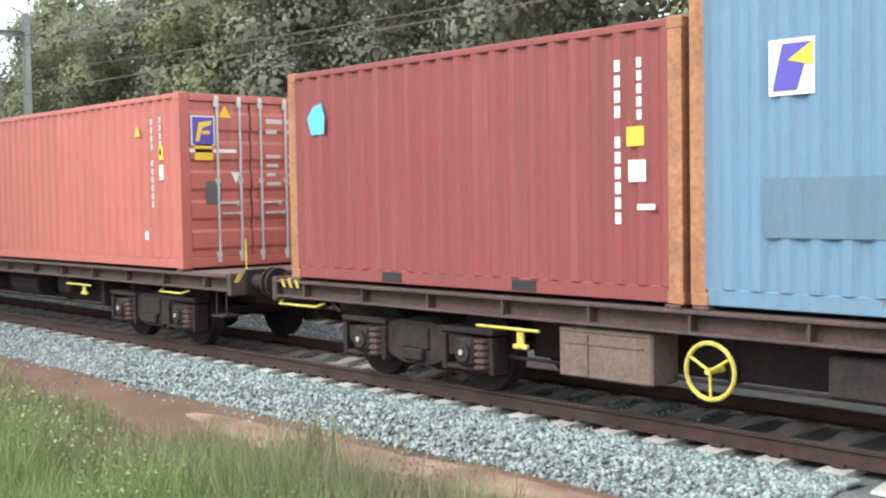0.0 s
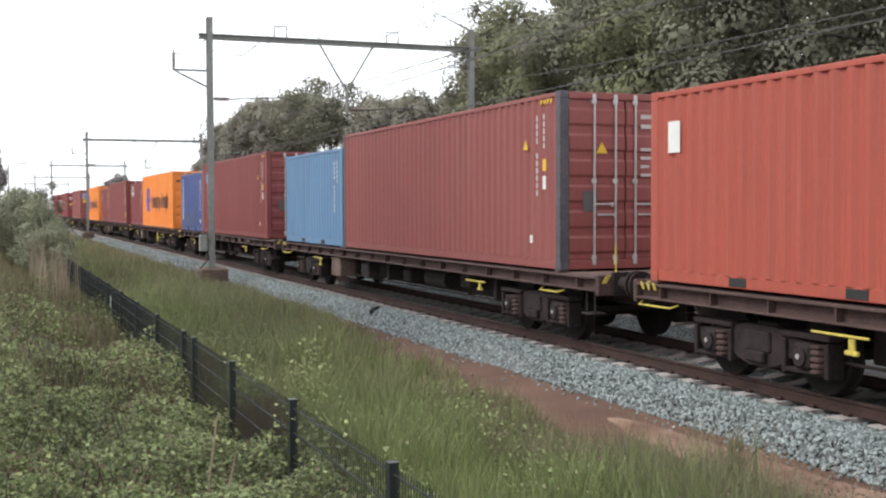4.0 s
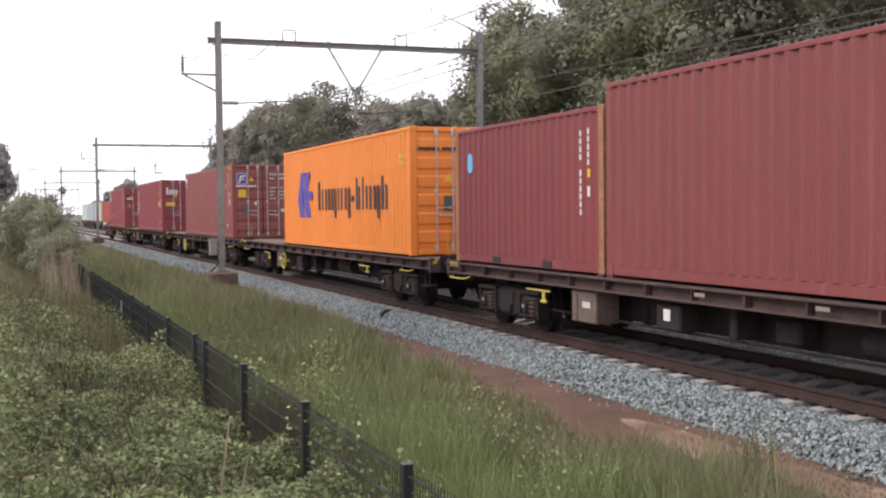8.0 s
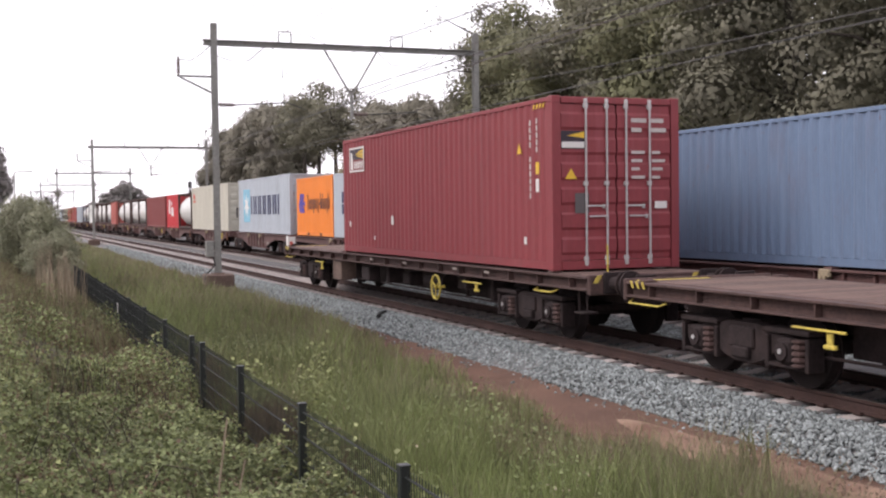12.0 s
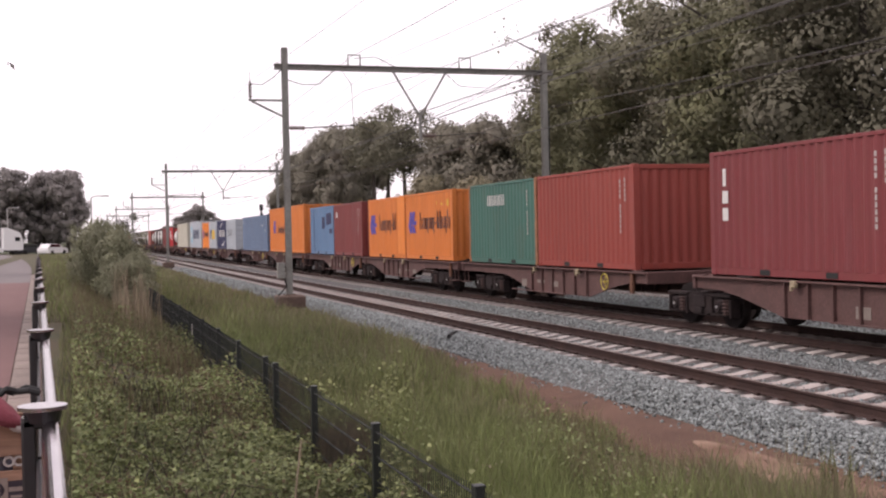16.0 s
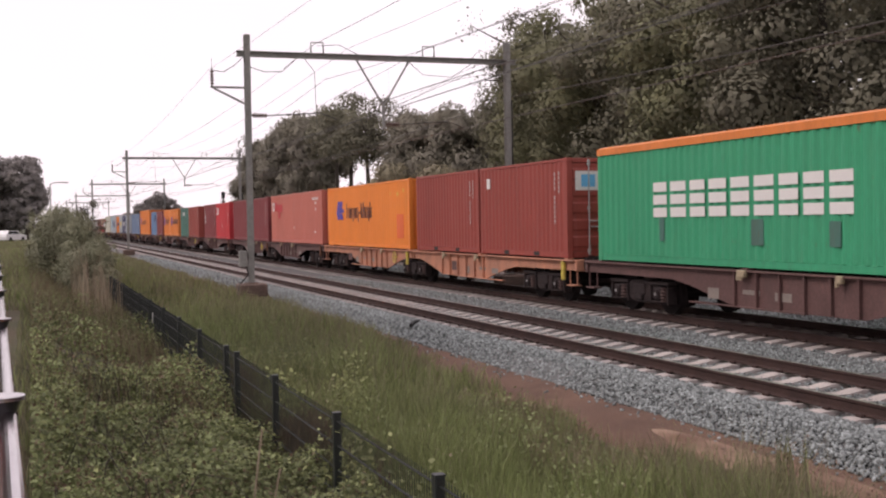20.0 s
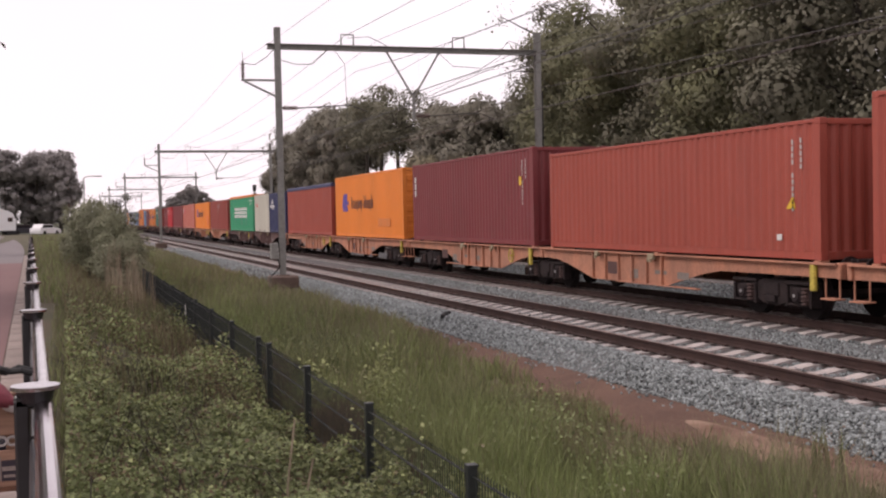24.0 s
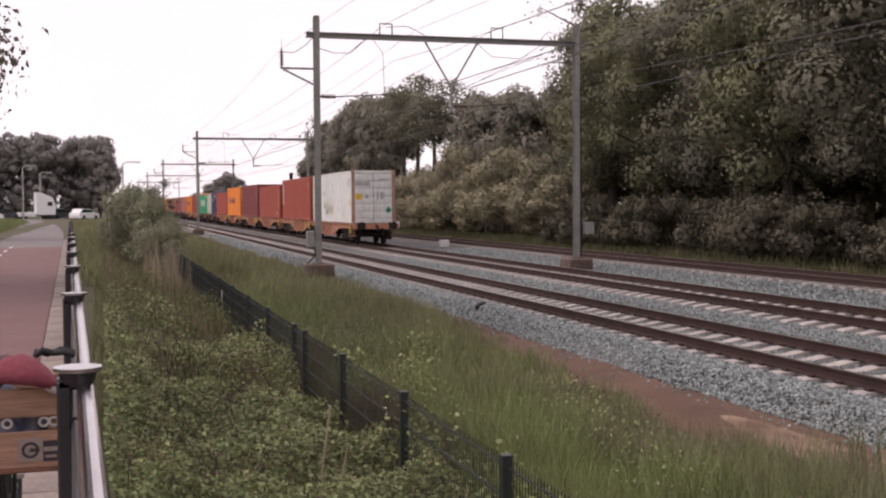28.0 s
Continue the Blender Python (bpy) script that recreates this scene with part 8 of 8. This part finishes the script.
def bicycle():
    root = tagged(new("bicycle"), "bicycle with a wooden front crate, leaning at the railing", "bicycle")
    root.location = (-0.475, 4.85, PZ)
    wm = cached(("bwheel", 0), "wheel", RUBBER, lambda g: [g.ring((0, 0, 0.35), "x", 0.33, 0.022, 28, 6)])
    sp = cached(("bspokes", 0), "spokes", STEEL, lambda g: [g.cyl((0, 0, 0.35), (0, 0.32 * math.cos(a * 0.449), 0.35 + 0.32 * math.sin(a * 0.449)), 0.003, 4) for a in range(14)] + [g.cyl((-0.05, 0, 0.35), (0.05, 0, 0.35), 0.025, 8)])
    for dy in (0.0, 1.12):
        part("spokes", sp, part("wheel", wm, root, (0, dy, 0)))
    one("frame", RUBBER, root, lambda g: [g.pipe([(0, 0.0, 0.35), (0, 0.12, 0.75), (0, 0.18, 0.90)], 0.018, 8), g.pipe([(0, 0.15, 0.85), (0, 0.62, 0.32), (0, 1.12, 0.35), (0, 0.72, 0.85), (0, 0.62, 0.32)], 0.017, 8), g.pipe([(0, 0.16, 0.88), (0, 0.70, 0.82)], 0.017, 8)])
    one("saddle", RUBBER, root, lambda g: g.box((0, 0.76, 0.87), (0.17, 0.26, 0.06), 0.025))
    one("handlebar", RUBBER, root, lambda g: g.pipe([(-0.28, 0.34, 0.88), (-0.26, 0.18, 0.90), (0.0, 0.16, 0.90), (0.24, 0.18, 0.90), (0.25, 0.36, 0.88)], 0.014, 8))
    one("front_rack", RUBBER, root, lambda g: [g.pipe([(-0.1, -0.2, 0.645), (-0.1, 0.15, 0.645)], 0.01, 6), g.pipe([(0.1, -0.2, 0.645), (0.1, 0.15, 0.645)], 0.01, 6), g.pipe([(0.08, 0, 0.35), (0.1, -0.1, 0.645)], 0.008, 6), g.pipe([(-0.08, 0, 0.35), (-0.1, -0.1, 0.645)], 0.008, 6)])
    one("chain_lock", RUBBER, root, lambda g: [g.ring((0.05 * math.sin(i), -0.22, 0.52 - 0.035 * i), "y" if i % 2 else "x", 0.02, 0.006, 8, 4) for i in range(9)])


bicycle()


def crate():
    root = tagged(new("wooden_crate"), "pale wooden slatted crate full of clothes on a bicycle", "crate")
    root.location = (-0.475, 4.76, PZ + 0.66)
    w, d, h = 0.57, 0.38, 0.32
    board = cached(("cboard", 0), "slat", WOODCRATE, lambda g: g.box((0, 0, 0), (w, 0.016, 0.138), 0.003))
    upper = cached(("cboard", 1), "slat", WOODCRATE, lambda g: g.box((0, 0, 0), (w, 0.016, 0.108), 0.003))
    bside = cached(("cside", 0), "slat", WOODCRATE, lambda g: g.box((0, 0, 0), (0.016, d - 0.034, 0.125), 0.003))
    for z, bd_ in ((0.085, board), (0.262, upper)):
        for sg in (-1, 1):
            part("slat", bd_, root, (0, sg * d / 2, z))
            part("slat", bside, root, (sg * (w / 2 - 0.008), 0, z))
    cp = cached(("cpost", 1), "corner_batten", WOODCRATE, lambda g: g.box((0, 0, h / 2), (0.035, 0.035, h), 0.003))
    for sx_ in (-1, 1):
        for sy_ in (-1, 1):
            part("corner_batten", cp, root, (sx_ * (w / 2 - 0.036), sy_ * (d / 2 - 0.028), 0))
    one("bottom", RUSTY, root, lambda g: g.box((0, -0.004, 0.008), (w - 0.004, d + 0.02, 0.016), 0.003), "dark red-brown crate floor")
    one("label", KERB, root, lambda g: g.box((0.170, -d / 2 - 0.010, 0.085), (0.088, 0.003, 0.088), 0.001), "pale square printed label")
    one("label", DECAL_K, root, lambda g: g.box((0.245, -d / 2 - 0.010, 0.078), (0.060, 0.003, 0.078), 0.001), "black printed label")
    one("logo", DECAL_K, root, lambda g: [g.ring((0.170, -d / 2 - 0.0125, 0.085), "y", 0.026, 0.005, 20, 4), g.box((0.185, -d / 2 - 0.0125, 0.085), (0.035, 0.003, 0.013))], "dark ring mark")
    one("lettering", KERB, root, lambda g: [g.box((0.245, -d / 2 - 0.0125, 0.086), (0.056, 0.003, 0.016)), g.box((0.243, -d / 2 - 0.0125, 0.058), (0.040, 0.003, 0.010))], "pale bars of small print")


crate()


def bundle(name, c, s, m, seed, label):
    """A heap of folded cloth."""
    V, F, n, k = [], [], 18, 9
    for i in range(k + 1):
        for j in range(n):
            u, v = math.pi * i / k, 2 * math.pi * j / n
            p = Vector((math.sin(u) * math.cos(v), math.sin(u) * math.sin(v), math.cos(u)))
            r = 1 + 0.30 * noise.noise(p * 1.7 + Vector((seed, 0, 0))) + 0.16 * noise.noise(p * 4.5 + Vector((0, seed, 0)))
            V.append((c[0] + p.x * s[0] * r, c[1] + p.y * s[1] * r, c[2] + p.z * s[2] * r))
    for i in range(k):
        for j in range(n):
            F.append((i * n + j, i * n + (j + 1) % n, (i + 1) * n + (j + 1) % n, (i + 1) * n + j))
    return tagged(new(name, np_mesh(name, V, F, m, True)), label, "clothing")


def drape(name, spine, m, label):
    """A loose fold of cloth along a line: (x, y, z, half width, half height) stations, pinched at both ends."""
    n, V, F = 14, [], []
    for i, (x, y, z, a, b) in enumerate(spine):
        for j in range(n):
            v = 2 * math.pi * j / n
            w = 1 + 0.22 * noise.noise((x * 14, j * 0.9, z * 14)) + 0.12 * math.sin(3 * v + i)
            V.append((x, y + a * w * math.cos(v), z + b * w * math.sin(v)))
    for i in range(len(spine) - 1):
        for j in range(n):
            F.append((i * n + j, i * n + (j + 1) % n, (i + 1) * n + (j + 1) % n, (i + 1) * n + j))
    return tagged(new(name, np_mesh(name, V, F, m, True)), label, "clothing")


drape("folded_cloth", [(-0.46, 4.62, PZ + 1.02, 0.02, 0.02), (-0.43, 4.61, PZ + 1.035, 0.07, 0.03), (-0.38, 4.60, PZ + 1.045, 0.09, 0.05), (-0.33, 4.59, PZ + 1.045, 0.10, 0.058), (-0.28, 4.58, PZ + 1.03, 0.10, 0.052), (-0.24, 4.57, PZ + 1.005, 0.08, 0.040), (-0.21, 4.565, PZ + 0.985, 0.05, 0.026), (-0.195, 4.56, PZ + 0.975, 0.01, 0.008)], CLOTH, "crumpled wine-red cloth hanging over the crate's edge")
drape("folded_cloth", [(-0.255, 4.545, PZ + 0.985, 0.01, 0.006), (-0.235, 4.54, PZ + 0.98, 0.03, 0.016), (-0.205, 4.54, PZ + 0.972, 0.03, 0.018), (-0.185, 4.54, PZ + 0.968, 0.008, 0.006)], DECAL_FADED, "small white corner of cloth at the crate's edge")
bundle("folded_cloth", (-0.47, 4.70, PZ + 1.03), (0.12, 0.10, 0.07), CLOTH3, 2.0, "dull purple cloth heaped in the crate")
bundle("folded_cloth", (-0.62, 4.72, PZ + 1.02), (0.14, 0.14, 0.06), CLOTH2, 5.0, "dark blue cloth heaped in the crate")
filler = bundle("folded_cloth", (-0.475, 4.76, PZ + 0.83), (0.235, 0.172, 0.12), CLOTH2, 8.0, "dark patterned cloth filling the crate")
one("print", DECAL_FADED, filler, lambda g: [g.ring((px_, 4.566, PZ + 0.847), "y", 0.016, 0.0055, 14, 5) for px_ in (-0.385, -0.255, -0.22)], "white rings printed on the cloth")
tagged(one("strap", RUBBER, None, lambda g: [g.pipe([(-0.30, 4.86, PZ + 1.06), (-0.27, 4.85, PZ + 1.085), (-0.23, 4.86, PZ + 1.07), (-0.19, 4.84, PZ + 1.075), (-0.15, 4.85, PZ + 1.06)], 0.013, 8), g.pipe([(-0.30, 4.87, PZ + 1.08), (-0.25, 4.86, PZ + 1.065), (-0.20, 4.87, PZ + 1.085), (-0.15, 4.86, PZ + 1.07)], 0.011, 8)]), "black twisted strap lying over the crate", "strap")


# ================= what moves =================
def motions():
    for ob, train, y, z in MOVERS:
        if train == 1:
            walk(ob, [(t, pose(X1, y - s1(t), z)) for t in range(0, 29)])
        else:
            walk(ob, [(t, pose(X2, y + s2(t), z)) for t in (0, 7, 14, 21, 28)])


motions()
